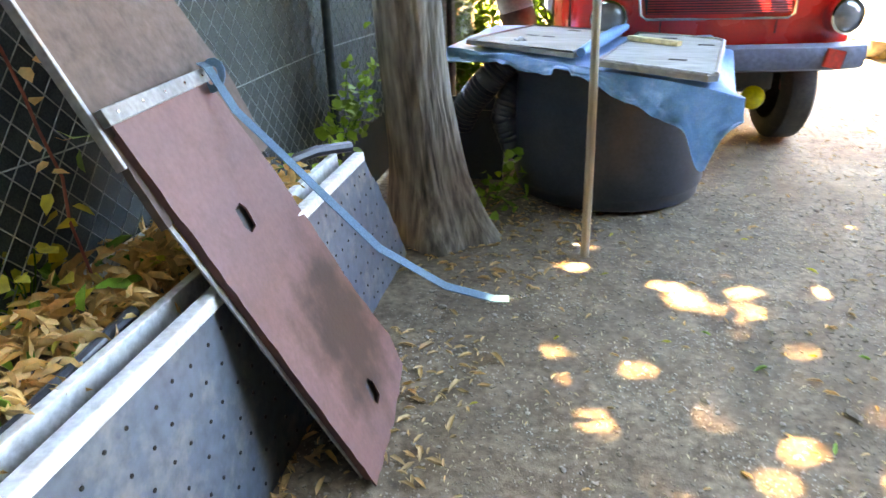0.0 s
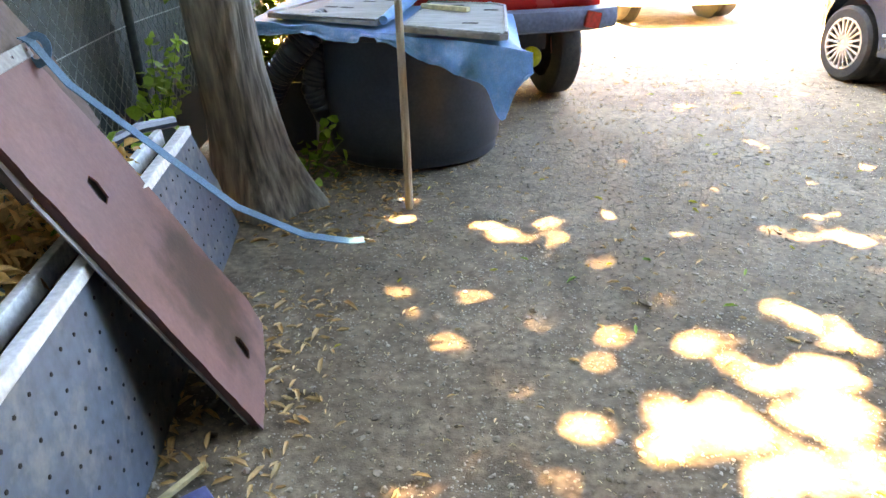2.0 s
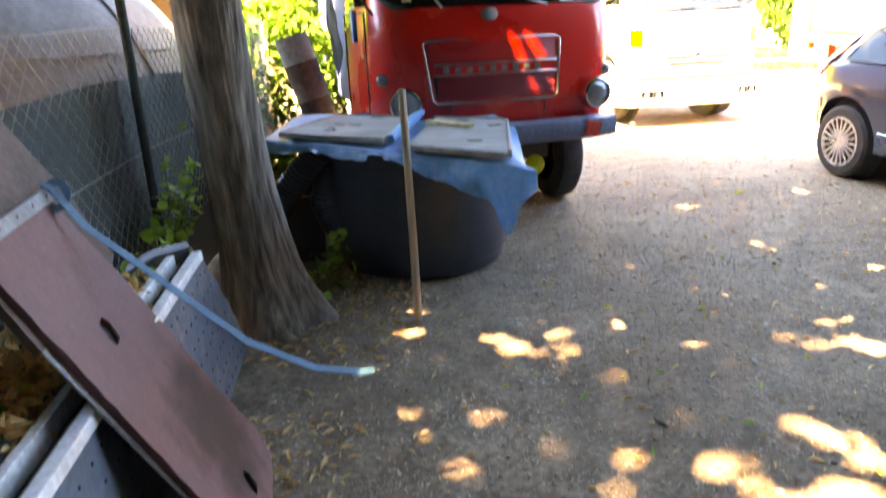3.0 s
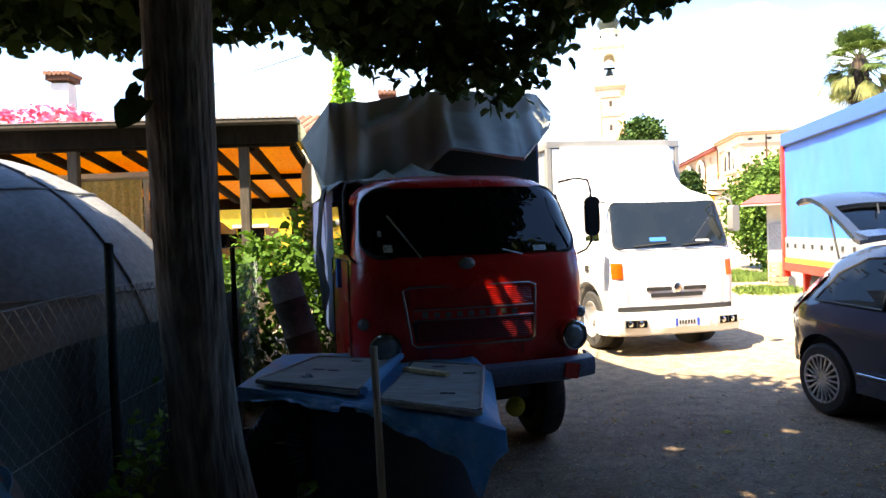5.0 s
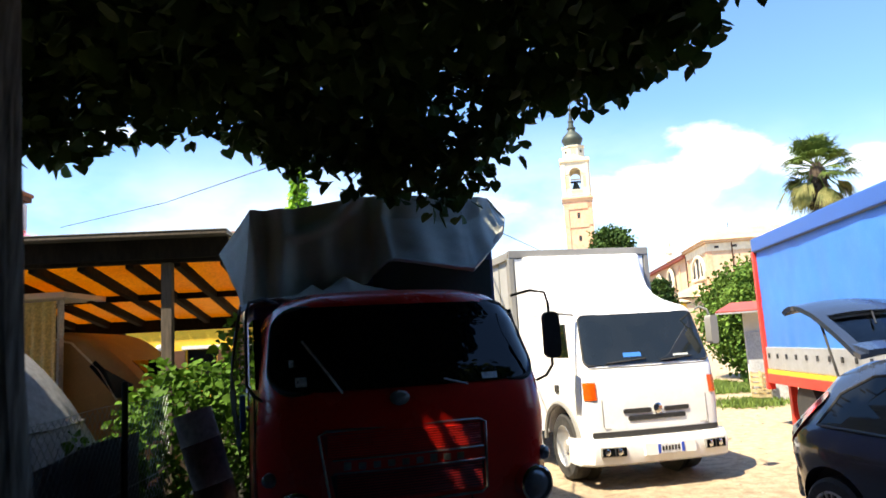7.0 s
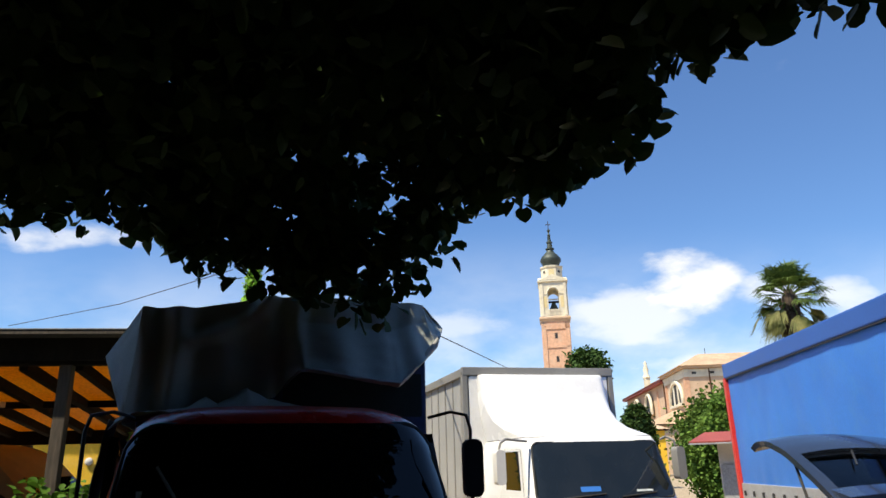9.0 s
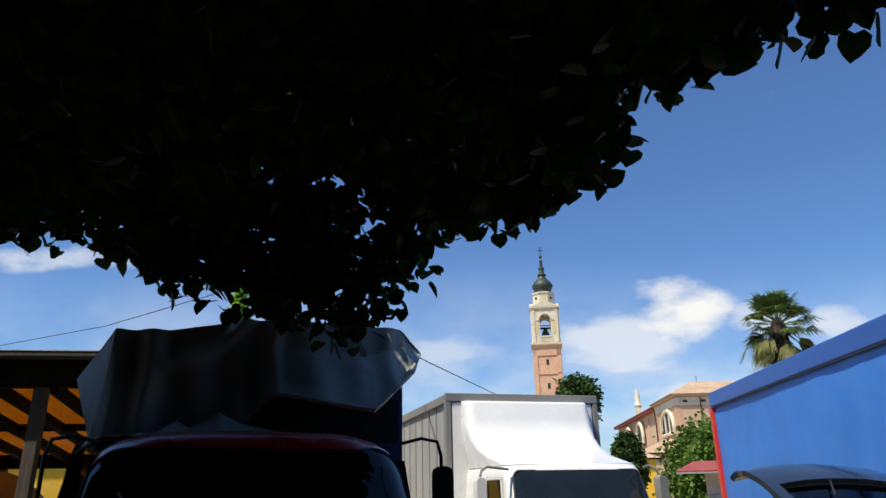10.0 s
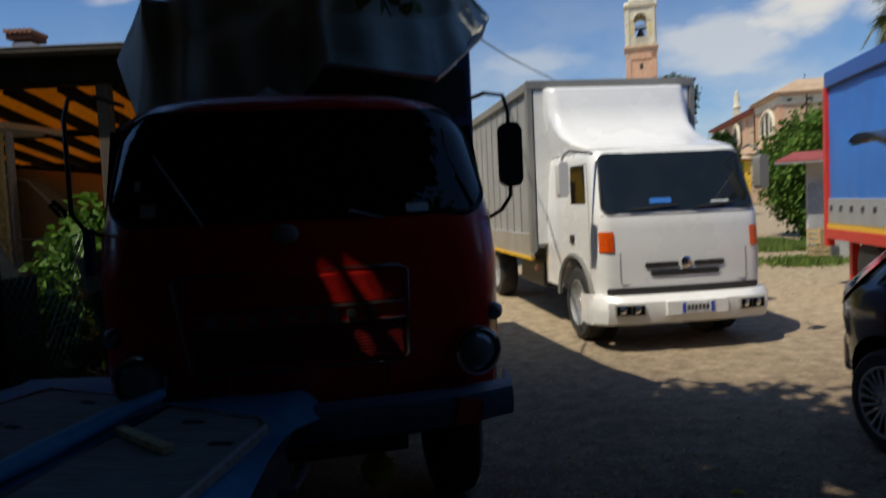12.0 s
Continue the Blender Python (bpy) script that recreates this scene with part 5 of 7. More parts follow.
        return on_front(x, z, off)

    return grid(fn, nu, 16, -0.006, bm)


wind = rounded(0.0, 1.735, 0.765, 0.235, 0.13, taper=-0.045)
windscreen = part("windscreen", front_patch(wind, 0.006, 36), "glass", lorry, "dark one-piece windscreen", smooth=True)
part("gasket", tube([on_front(x, z, 0.008) for x, z in wind], 0.014, 6, closed=True), "rubber", windscreen, "black rubber gasket", smooth=True)
for x0, z0, x1, z1 in ((-0.41, 1.49, -0.60, 1.78), (0.30, 1.49, 0.16, 1.53)):
    pts = [on_front(x0 + (x1 - x0) * s, z0 + (z1 - z0) * s, 0.03) for s in np.linspace(0, 1, 6)]
    part("wiper", tube(pts, 0.006, 6), "alu", lorry, "thin metal wiper", smooth=True)
for x, z, w, h in ((-0.62, 1.56, 0.06, 0.05), (0.45, 1.53, 0.10, 0.035), (0.68, 1.92, 0.03, 0.05), (-0.66, 1.66, 0.03, 0.04)):
    part("sticker", grid(lambda u, v: on_front(x + (u - 0.5) * w, z + (v - 0.5) * h, 0.013), 2, 2, 0.001), "paper", windscreen)
part("badge", lathe([(0.055, 0), (0.055, 0.012), (0.04, 0.026), (0.005, 0.03)], 18, "y", m=Matrix.Translation(on_front(-0.10, 1.445, 0.002)) @ pose(0, 0, 0, 0, 0, 180) @ Matrix.Diagonal((1, 1, 0.75, 1))), "grey_frame", lorry, "small oval metal badge", smooth=True)
# grille panel with trim frame, badge strip and upright slats
gr = [(x - 0.095, z + 0.012) for x, z in [(-0.45, 1.265), (-0.41, 1.285), (0.44, 1.285), (0.48, 1.265), (0.475, 0.91), (0.44, 0.885), (-0.36, 0.885), (-0.395, 0.91)]]
part("grille_trim", tube([on_front(x, z, 0.016) for x, z in gr], 0.0075, 6, closed=True), "dull_chrome", lorry, "thin dull chrome trim round the grille", smooth=True)
upper_grille = part("upper_grille", front_patch([(-0.50, 1.155), (-0.53, 1.28), (0.37, 1.28), (0.375, 1.155)], 0.002, 20), "red_dark", lorry, "red louvred panel")
for k in range(9):
    z = 1.165 + k * 0.0132
    part("louvre", tube([on_front(x, z, 0.010) for x in np.linspace(-0.50, 0.355, 12)], 0.0048, 5), "red", upper_grille)
grille = part("grille", front_patch([(-0.46, 0.925), (-0.485, 1.068), (0.37, 1.068), (0.365, 0.925)], 0.003, 20), "ink", lorry, "dark red slatted grille")
for k in range(10):
    z = 0.932 + k * 0.0145
    part("slat", tube([on_front(x, z, 0.012) for x in np.linspace(-0.455, 0.355, 12)], 0.0045, 5), "red_dark", grille)
strip = part("badge_strip", front_patch([(-0.475, 1.080), (-0.48, 1.142), (0.37, 1.142), (0.37, 1.080)], 0.008, 18), "red", lorry, "raised red strip with metal lettering bars", smooth=True)
for z in (1.077, 1.146):
    part("strip_trim", tube([on_front(x, z, 0.016) for x in np.linspace(-0.475, 0.37, 14)], 0.005, 5), "dull_chrome", strip, smooth=True)
for k in range(9):
    x = -0.40 + k * 0.078
    part("letter_bar", box(-0.020, 0.020, -0.004, 0.004, -0.018, 0.016 + (0.008 if k in (0, 6) else 0), 0.003, m=Matrix.Translation(on_front(x, 1.110, 0.018))), "dull_chrome", strip)
for x, y in ((-0.37, 0.86), (0.29, 0.86)):
    part("panel_gap", box(-0.003, 0.003, -0.003, 0.003, -0.05, 0.05, m=Matrix.Translation(on_front(x, y, 0.002))), "ink", lorry)


def headlamp(x, z, r=0.108):
    m = Matrix.Translation(on_front(x, z, -0.005)) @ pose(0, 0, 0, 0, 0, 180 + 9 * x / 0.69)
    h = part("headlamp", lathe([(r, 0), (r, 0.06), (r * 0.97, 0.082), (r * 0.85, 0.088), (r * 0.79, 0.07)], 28, "y", cap1=False, m=m), "chrome", lorry, "round headlamp with a chrome ring", smooth=True)
    part("lens", lathe([(r * 0.80, 0.068), (r * 0.68, 0.084), (r * 0.4, 0.1), (0.004, 0.105)], 24, "y", m=m, cap0=False), "lens", h, "ribbed lamp glass", smooth=True)


headlamp(-0.665, 0.905)
headlamp(0.665, 0.905)
for x, z in ((-0.815, 1.06), (0.825, 1.05)):
    part("side_lamp", lathe([(0.042, -0.03), (0.042, 0.01), (0.034, 0.03), (0.01, 0.042)], 16, "y", m=Matrix.Translation(on_front(math.copysign(0.79, x), z, 0.0)) @ pose(0, 0, 0, 0, 0, 180 + 40 * x)), "lens", lorry, "small round side lamp", smooth=True)
bump = ring_loft([[(x, y0 + dy, z) for dy, z in ((0, 0.60), (-0.055, 0.62), (-0.07, 0.68), (-0.055, 0.74), (0, 0.755), (0.06, 0.75), (0.06, 0.605))] for x, y0 in ((-0.89, 0.16), (-0.86, 0.02), (-0.6, -0.075), (0, -0.10), (0.6, -0.075), (0.82, 0.0), (0.865, 0.16))])
part("bumper", bump, "grey_bumper", lorry, "blue-grey steel bumper with red paint smears", smooth=True)
part("paint_smear", box(-0.055, 0.055, -0.004, 0.003, -0.055, 0.05, 0.01, m=pose(0.60, -0.146, 0.68, 0, 12, 6)), "trailer_red", lorry)
part("fog_lamp", lathe([(0.07, 0), (0.07, 0.02), (0.05, 0.035), (0.005, 0.04)], 18, "y", m=pose(0.22, -0.02, 0.44, 0, 0, 180)), "yellow_lamp", lorry, "round yellow fog lamp", smooth=True)
part("chassis", box(-0.38, 0.38, 0.1, 5.0, 0.46, 0.62, 0.01), "car_trim", lorry)
part("axle", lathe([(0.05, -0.6), (0.05, 0.6)], 12, "x", m=pose(0, 0.72, 0.37)), "car_trim", lorry)
for sx in (-1, 1):
    wheel(lorry, sx * 0.70, 0.72, 0.37, 0.20, sx, rim="red_dark")
    wheel(lorry, sx * 0.74, 3.9, 0.37, 0.30, sx, rim="red_dark")
    # door glass, handle and mirror
    d = part("side_window", prism([(0.33, 1.52), (1.2, 1.52), (1.2, 1.93), (0.55, 1.93)], sx * 0.80, sx * 0.845, "x"), "glass", lorry, "door window")
    part("door_seam", tube([(sx * 0.853, 0.3, 0.62), (sx * 0.853, 0.3, 1.48), (sx * 0.853, 1.24, 1.48), (sx * 0.853, 1.24, 0.62)], 0.006, 5), "ink", lorry)
    part("door_handle", box(sx * 0.862 - 0.012, sx * 0.862 + 0.012, 1.02, 1.16, 1.36, 1.385, 0.004), "chrome", lorry, "chrome door handle")
    mx_ = 0.885 if sx > 0 else 0.90
    arm = part("mirror_arm", tube([(sx * 0.72, 0.24, 2.0), (sx * 0.80, 0.12, 2.02), (sx * (mx_ - 0.02), 0.06, 2.0), (sx * mx_, 0.06, 1.93), (sx * mx_, 0.06, 1.56), (sx * (mx_ - 0.04), 0.07, 1.50), (sx * 0.82, 0.16, 1.47)], 0.009, 6), "car_trim", lorry, "black tubular mirror arm", smooth=True)
    if sx > 0:
        part("mirror", ring_loft([[(mx_ + x, y, z) for x, z in rounded(0, 1.74, 0.050, 0.14, 0.04, 4)] for y in (0.02, 0.065)]), "car_trim", arm, "black rectangular mirror", smooth=True)
part("blue_plate", box(-0.93, -0.90, 0.30, 0.38, 1.30, 1.50, 0.005), "blue_curtain", lorry, "small blue plate on the door side")
# load body with navy boards and the canvas thrown over it
body = part("load_body", box(-0.80, 1.15, 1.56, 4.9, 0.75, 2.62, 0.02), "navy", lorry, "navy load body")
CTOP = [(-0.81, 2.785), (-0.5, 2.80), (-0.2, 2.86), (0.0, 2.90), (0.3, 2.915), (0.8, 2.905), (1.09, 2.90)]
CLOW = [(-0.87, 2.04), (-0.70, 2.07), (-0.39, 2.11), (-0.15, 2.15), (0.04, 2.21), (0.12, 2.32), (0.18, 2.375), (0.27, 2.37), (0.55, 2.32), (0.82, 2.275), (0.90, 2.33), (1.19, 2.59)]
RIDGES = [(-0.79, 0.06, 0.06, 0.0), (-0.60, 0.075, 0.11, 0.4), (-0.30, 0.12, 0.045, 0.8), (-0.02, 0.10, 0.04, 0.4), (0.16, 0.06, 0.05, 0.0), (0.46, 0.14, 0.05, 0.3), (0.78, 0.12, 0.04, 0.2), (1.0, 0.07, 0.06, 0.2)]


def canvas_front(u, s):
    """The hanging front: u across, s from the top edge down."""
    x = -0.81 + 1.90 * u + s * (-0.05 + 0.14 * u)
    zt, zb = smooth_lerp(CTOP, -0.81 + 1.90 * u), smooth_lerp(CLOW, x)
    z = zt + (zb - zt) * s
    y = 1.47 - 0.07 * s - (0.17 * max(0.0, s - 0.35) / 0.65 if x > 0.1 else 0.0) * min(1, (x - 0.1) / 0.1) * max(0.0, min(1.0, (1.2 - x) / 0.35))
    for x0, w, a, late in RIDGES:
        c = x0 + 0.06 * late * (s - 0.5) + 0.02 * math.sin(4 * s + x0 * 9)
        y -= a * math.exp(-((x - c) / w) ** 2) * (1 - late + late * min(1.0, s * 1.8))
    # the slack crease that swoops from the crest to the left
    t_ = max(0.0, min(1.0, ((0.0 - x) * 0.5 + (2.90 - z) * 0.33) / 0.36))
    d = math.hypot(x + 0.5 * t_, z - 2.90 + 0.33 * t_ + 0.07 * math.sin(math.pi * t_))
    y -= 0.06 * math.exp(-(d / 0.045) ** 2)
    y -= 0.018 * noise.noise((u * 6, s * 3, 1)) + 0.004 * noise.noise((u * 18, s * 9, 5))
    return (x, y, z)


def canvas_top(u, v):
    x, y, z = canvas_front(u, 0.0)
    return (x, y + (4.95 - y) * v, z - 0.05 * v + (0.03 * noise.noise((u * 6, v * 7, 3)) - 0.03 * math.sin(v * 9) ** 2) * min(1, v * 6))


cover_ = part("canvas_cover", grid(canvas_front, 130, 70, 0.006), "tarp", lorry, "slack grey canvas hanging in folds", smooth=True)
part("canvas_top", grid(canvas_top, 60, 40, 0.006), "tarp", lorry, smooth=True)


def ear(edge_u, tip, at):
    """A pointed fold of canvas that sticks out beside the front's edge and runs back along the flank."""
    a, b = Vector(canvas_front(edge_u, 0.0)), Vector(canvas_front(edge_u, 1.0))
    tip = Vector(tip)

    def rim(k):
        return a + (tip - a) * (k / at) if k < at else tip + (b - tip) * ((k - at) / (1 - at))

    def front(u, v):
        p = Vector(canvas_front(edge_u, u)) * (1 - v) + rim(u) * v
        return p + Vector((0, 0.02 * math.sin(u * 7) * v + 0.015 * noise.noise((u * 6, v * 4, edge_u)), 0)) * (v > 0)

    def flank(u, v):
        p, q = rim(v), Vector((a.x, 0, a.z + (b.z - a.z) * v))
        k = min(1.0, u * 2.6)
        return (p.x + (q.x - p.x) * k + 0.012 * noise.noise((u * 9, v * 5, 3)), p.y + (4.95 - p.y) * u, p.z + (q.z - p.z) * k)

    part("canvas_flap", grid(front, 30, 10, 0.005), "tarp", lorry, "pointed canvas corner", smooth=True)
    part("canvas_flank", grid(flank, 30, 24, 0.006), "tarp", lorry, smooth=True)


ear(0.0, (-1.03, 1.72, 2.50), 0.40)
ear(1.0, (1.30, 1.60, 2.76), 0.45)
LOOSE = [(-0.90, 2.085), (-0.70, 2.10), (-0.50, 2.125), (-0.39, 2.20), (-0.32, 2.15), (-0.15, 2.25), (-0.02, 2.19), (0.10, 2.16), (0.3, 2.12), (0.62, 2.10)]
part("loose_canvas", grid(lambda u, v: (-0.90 + 1.4 * u, 1.46 - 0.44 * v, 2.088 - 0.10 * max(0, (0.08 - u) / 0.08) * v + (smooth_lerp(LOOSE, -0.90 + 1.4 * u) - 2.088) * math.sin(math.pi * min(1, 0.25 + 0.75 * v)) + 0.012 * noise.noise((u * 20, v * 7, 1))), 80, 18, 0.005), "tarp", lorry, "loose canvas heaped on the cab roof", smooth=True)
# the opening under the flap, its shade drawn as a dark sheet
part("dark_lining", grid(lambda u, v: (0.10 + 0.98 * u, 1.46, 2.09 + 0.30 * v), 20, 6, 0.006), "flap_shade", lorry, "dark green sheet standing for the shaded opening under the flap", smooth=True)
part("flap_fold", grid(lambda u, v: (0.10 + 1.09 * u + 0.02 * v, smooth_lerp([(0, 1.36), (0.1, 1.22), (0.66, 1.16), (1, 1.42)], u) - 0.03 * math.sin(math.pi * v), smooth_lerp(CLOW, 0.10 + 1.09 * u) - 0.015 + (0.03 + 0.07 * max(0.0, (u - 0.55) / 0.45)) * v + 0.006 * noise.noise((u * 14, v * 3, 2))), 50, 8, 0.006), "curtain", lorry, "turned-up pale canvas edge", smooth=True)
# side of the cab: crumpled sheet hanging by the door
part("hanging_sheet", grid(lambda u, v: (-0.90 - 0.06 * math.sin(v * 3) - 0.02 * noise.noise((u * 8, v * 5, 3)), 1.05 + 0.42 * u, 2.05 - 1.05 * v * (0.8 + 0.2 * u)), 16, 24, 0.005), "shaded_sheet", lorry, "grey sheet hanging behind the door", smooth=True)

# ---- the white box lorry ----
WHITE = pose(2.77, 8.90, 0, 0, 0, 11.5)
van = thing("white_box_lorry", "white modern cab-over lorry with a grey curtain-sided box", "lorry")
van.matrix_basis = WHITE
VW = [(0.30, 0.92), (0.5, 0.95), (0.95, 0.96), (1.35, 0.955), (1.42, 0.95), (1.95, 0.90), (2.02, 0.87), (2.05, 0.8)]
VF = [(0.30, 0.02), (0.5, 0.0), (0.95, 0.0), (1.30, 0.03), (1.42, 0.07), (1.95, 0.27), (2.02, 0.32), (2.05, 0.42)]


def van_front(x, z):
    w, f = smooth_lerp(VW, z), smooth_lerp(VF, z)
    rr = 0.13
    y = f + 0.055 * (x / w) ** 2
    k = abs(x) - (w - rr)
    if k > 0:
        y += rr - math.sqrt(max(0, rr * rr - min(k, rr) ** 2))
    return y


def van_ring(z):
    w = smooth_lerp(VW, z)
    ring = [(w * math.sin(a), van_front(w * math.sin(a), z), z) for a in np.linspace(-math.pi / 2, math.pi / 2, 29)]
    return ring + [(w, 1.9, z), (-w, 1.9, z)]


part("cab", ring_loft([van_ring(z) for z in (0.52, 0.6, 0.7, 0.8, 0.95, 1.1, 1.2, 1.3, 1.36, 1.42, 1.55, 1.7, 1.85, 1.95, 1.99, 2.02, 2.05)]), "white", van, "glossy white cab", smooth=True)
white_cab = [o for o in van.children if o.name.startswith("cab")][0]
for sx in (-1, 1):
    carve(white_cab, lathe([(0.475, min(sx * 0.62, sx * 1.2)), (0.475, max(sx * 0.62, sx * 1.2))], 32, "x", m=pose(0, 0.80, 0.42)))
    part("wheel_well", lathe([(0.47, sx * 0.60), (0.47, sx * 0.64)], 24, "x", m=pose(0, 0.80, 0.44)), "ink", van)
_old = cab_front
cab_front = van_front
wsc = rounded(0.0, 1.67, 0.86, 0.295, 0.07, taper=-0.04)
vs = part("windscreen", front_patch(wsc, 0.005, 30), "windscreen", van, "wide dark windscreen", smooth=True)
part("gasket", tube([on_front(x, z, 0.006) for x, z in wsc], 0.012, 6, closed=True), "rubber", vs, smooth=True)
for x0, z0, x1, z1 in ((-0.60, 1.395, -0.05, 1.43), (0.15, 1.395, 0.62, 1.43)):
    part("wiper", tube([on_front(x0 + (x1 - x0) * s, z0 + (z1 - z0) * s, 0.025) for s in np.linspace(0, 1, 6)], 0.009, 6), "rubber", van, smooth=True)
part("dash_paper", grid(lambda u, v: on_front(-0.35 + 0.25 * u, 1.455 + 0.05 * v, 0.012), 4, 2, 0.001), "blue_curtain", vs)
part("dash_paper", grid(lambda u, v: on_front(0.36 + 0.22 * u, 1.44 + 0.02 * v, 0.012), 4, 2, 0.001), "paper", vs)
part("panel_seam", tube([on_front(x, 1.345, 0.002) for x in np.linspace(-0.9, 0.9, 20)], 0.006, 5), "grey_frame", van)
part("panel_seam", tube([on_front(x, z, 0.002) for x, z in ((-0.73, 0.98), (-0.73, 0.70), (-0.71, 0.66), (0.71, 0.66), (0.73, 0.70), (0.73, 0.98))], 0.006, 5), "grey_frame", van)
for z, a, b in ((0.845, -0.46, -0.08), (0.845, 0.10, 0.46), (0.765, -0.40, 0.40)):
    part("grille_slot", front_patch(rounded((a + b) / 2, z, (b - a) / 2, 0.026, 0.02), 0.004, 12), "ink", van, "black air slot")
part("badge", lathe([(0.06, 0), (0.06, 0.012), (0.045, 0.02), (0.004, 0.02)], 18, "y", m=Matrix.Translation(on_front(0.01, 0.86, 0.004)) @ pose(0, 0, 0, 0, 0, 180)), "chrome", van, "round metal badge", smooth=True)
# shadow in the gap over the bumper, painted as a black patch
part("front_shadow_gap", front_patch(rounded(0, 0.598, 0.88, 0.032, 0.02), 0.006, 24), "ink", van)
for sx in (-1, 1):
    part("indicator", grid(lambda u, v: on_front(sx * (0.795 + 0.14 * u), 0.99 + 0.20 * v, 0.008), 8, 3, 0.004), "orange_lamp", van, "orange indicator lens", smooth=True)
vb = ring_loft([[(x, y0 + dy, z) for dy, z in ((0, 0.26), (-0.07, 0.29), (-0.10, 0.40), (-0.09, 0.50), (-0.03, 0.56), (0.12, 0.56), (0.12, 0.27))] for x, y0 in ((-1.03, 0.33), (-1.02, 0.16), (-0.92, 0.03), (-0.6, -0.03), (0, -0.04), (0.6, -0.03), (0.92, 0.03), (1.02, 0.16), (1.03, 0.33))])
vbump = part("bumper", vb, "white", van, "white moulded bumper", smooth=True)
for sx in (-1, 1):
    hl = part("headlamp", box(-0.16, 0.16, -0.02, 0.03, -0.055, 0.055, 0.012, m=pose(sx * 0.70, -0.112, 0.43, 0, 0, 9 * sx)), "grey_frame", vbump, "rectangular headlamp recess")
    part("lamp_glass", box(-0.148, 0.148, -0.006, 0.004, -0.044, 0.044, 0.004, m=pose(sx * 0.70, -0.134, 0.43, 0, 0, 9 * sx)), "glass", hl, "clear lamp glass over a dark recess")
    for dx in (-0.085, 0.07):
        part("reflector", lathe([(0.036, 0), (0.026, 0.006), (0.004, 0.008)], 14, "y", m=pose(sx * 0.70, -0.134, 0.43, 0, 0, 9 * sx) @ pose(dx, -0.006, 0, 0, 0, 180)), "chrome", hl, smooth=True)
    part("lamp_divider", box(-0.008, 0.008, -0.009, 0.0, -0.044, 0.044, m=pose(sx * 0.69, -0.134, 0.43, 0, 0, 9 * sx)), "ink", hl)
pl = part("number_plate", box(-0.26, 0.10, -0.163, -0.152, 0.375, 0.485, 0.003, m=pose(0.13, 0, 0)), "plate", vbump, "white number plate with blue ends")
for x in (-0.115, 0.212):
    part("plate_end", box(x - 0.018, x + 0.018, -0.168, -0.162, 0.38, 0.48), "plate_blue", pl)
for k in range(6):
    part("bar", box(-0.075 + k * 0.043, -0.05 + k * 0.043, -0.168, -0.162, 0.405, 0.455), "ink", pl)
part("plate_holder", box(-0.30, 0.40, -0.158, -0.12, 0.36, 0.50, 0.006), "white", vbump)
# roof deflector
def fairing_ring(z):
    k = (z - 2.03) / 0.84
    w = smooth_lerp([(0, 0.87), (0.25, 0.92), (0.6, 0.965), (1.0, 0.965)], k)
    y0 = smooth_lerp([(0, 0.36), (0.06, 0.60), (0.14, 0.90), (0.26, 1.18), (0.42, 1.37), (0.6, 1.48), (0.85, 1.54), (0.96, 1.57), (1.0, 1.64)], k)
    r = min(0.15, (1.77 - y0) * 0.8)
    left = [(-w + r - r * math.cos(a), y0 + r - r * math.sin(a), z) for a in np.linspace(0, math.pi / 2, 7)]
    return left + [(-x, y, z_) for x, y, z_ in left[::-1]] + [(w, 1.772, z), (-w, 1.772, z)]


part("roof_deflector", ring_loft([fairing_ring(2.03 + 0.84 * k) for k in (0, 0.03, 0.06, 0.1, 0.14, 0.2, 0.26, 0.34, 0.42, 0.5, 0.6, 0.72, 0.85, 0.92, 0.96, 0.985, 1.0)]), "white", van, "white moulded roof fairing", smooth=True)
for sx in (-1, 1):
    side_glass = part("side_window", prism([(0.42, 1.45), (0.9, 1.42), (0.9, 1.88), (0.55, 1.88)], sx * 0.90, sx * 0.945, "x"), "glass", van, "door window")
    part("door_seam", tube([(sx * 0.962, 0.30, 0.75), (sx * 0.957, 0.32, 1.38), (sx * 0.92, 0.45, 1.9), (sx * 0.92, 0.95, 1.92), (sx * 0.962, 0.96, 0.8)], 0.003, 5), "grey_frame", van)
    part("door_handle", box(sx * 0.965 - 0.012, sx * 0.965 + 0.012, 0.78, 0.9, 1.05, 1.14, 0.005), "ink", van, "black door handle")
    arch = [(0.55 * math.cos(a) + 0.78, 0.42 + 0.50 * math.sin(a)) for a in np.linspace(0.05, math.pi - 0.05, 18)]
    part("wheel_arch", tube([(sx * 0.965, y, z) for y, z in arch], 0.035, 6), "grey_frame", van, "grey plastic wheel arch", smooth=True)
    wheel(van, sx * 0.82, 0.80, 0.40, 0.24, sx)
    wheel(van, sx * 0.84, 4.7, 0.40, 0.30, sx)
    vm = 1.34 if sx < 0 else 0.93
    arm = part("mirror_arm", tube([(sx * 0.90, 0.30, 1.98), (sx * (vm - 0.1), 0.10, 2.0), (sx * (vm - 0.02), 0.06, 1.96), (sx * vm, 0.06, 1.9)], 0.014, 6), "grey_frame", van, smooth=True)
    part("mirror", ring_loft([[(sx * (vm + 0.01) + x, y, z) for x, z in rounded(0, 1.72, 0.054, 0.17, 0.04, 4)] for y in (-0.02, 0.06, 0.10)]), "white" if sx < 0 else "grey_frame", arm, "tall door mirror", smooth=True)
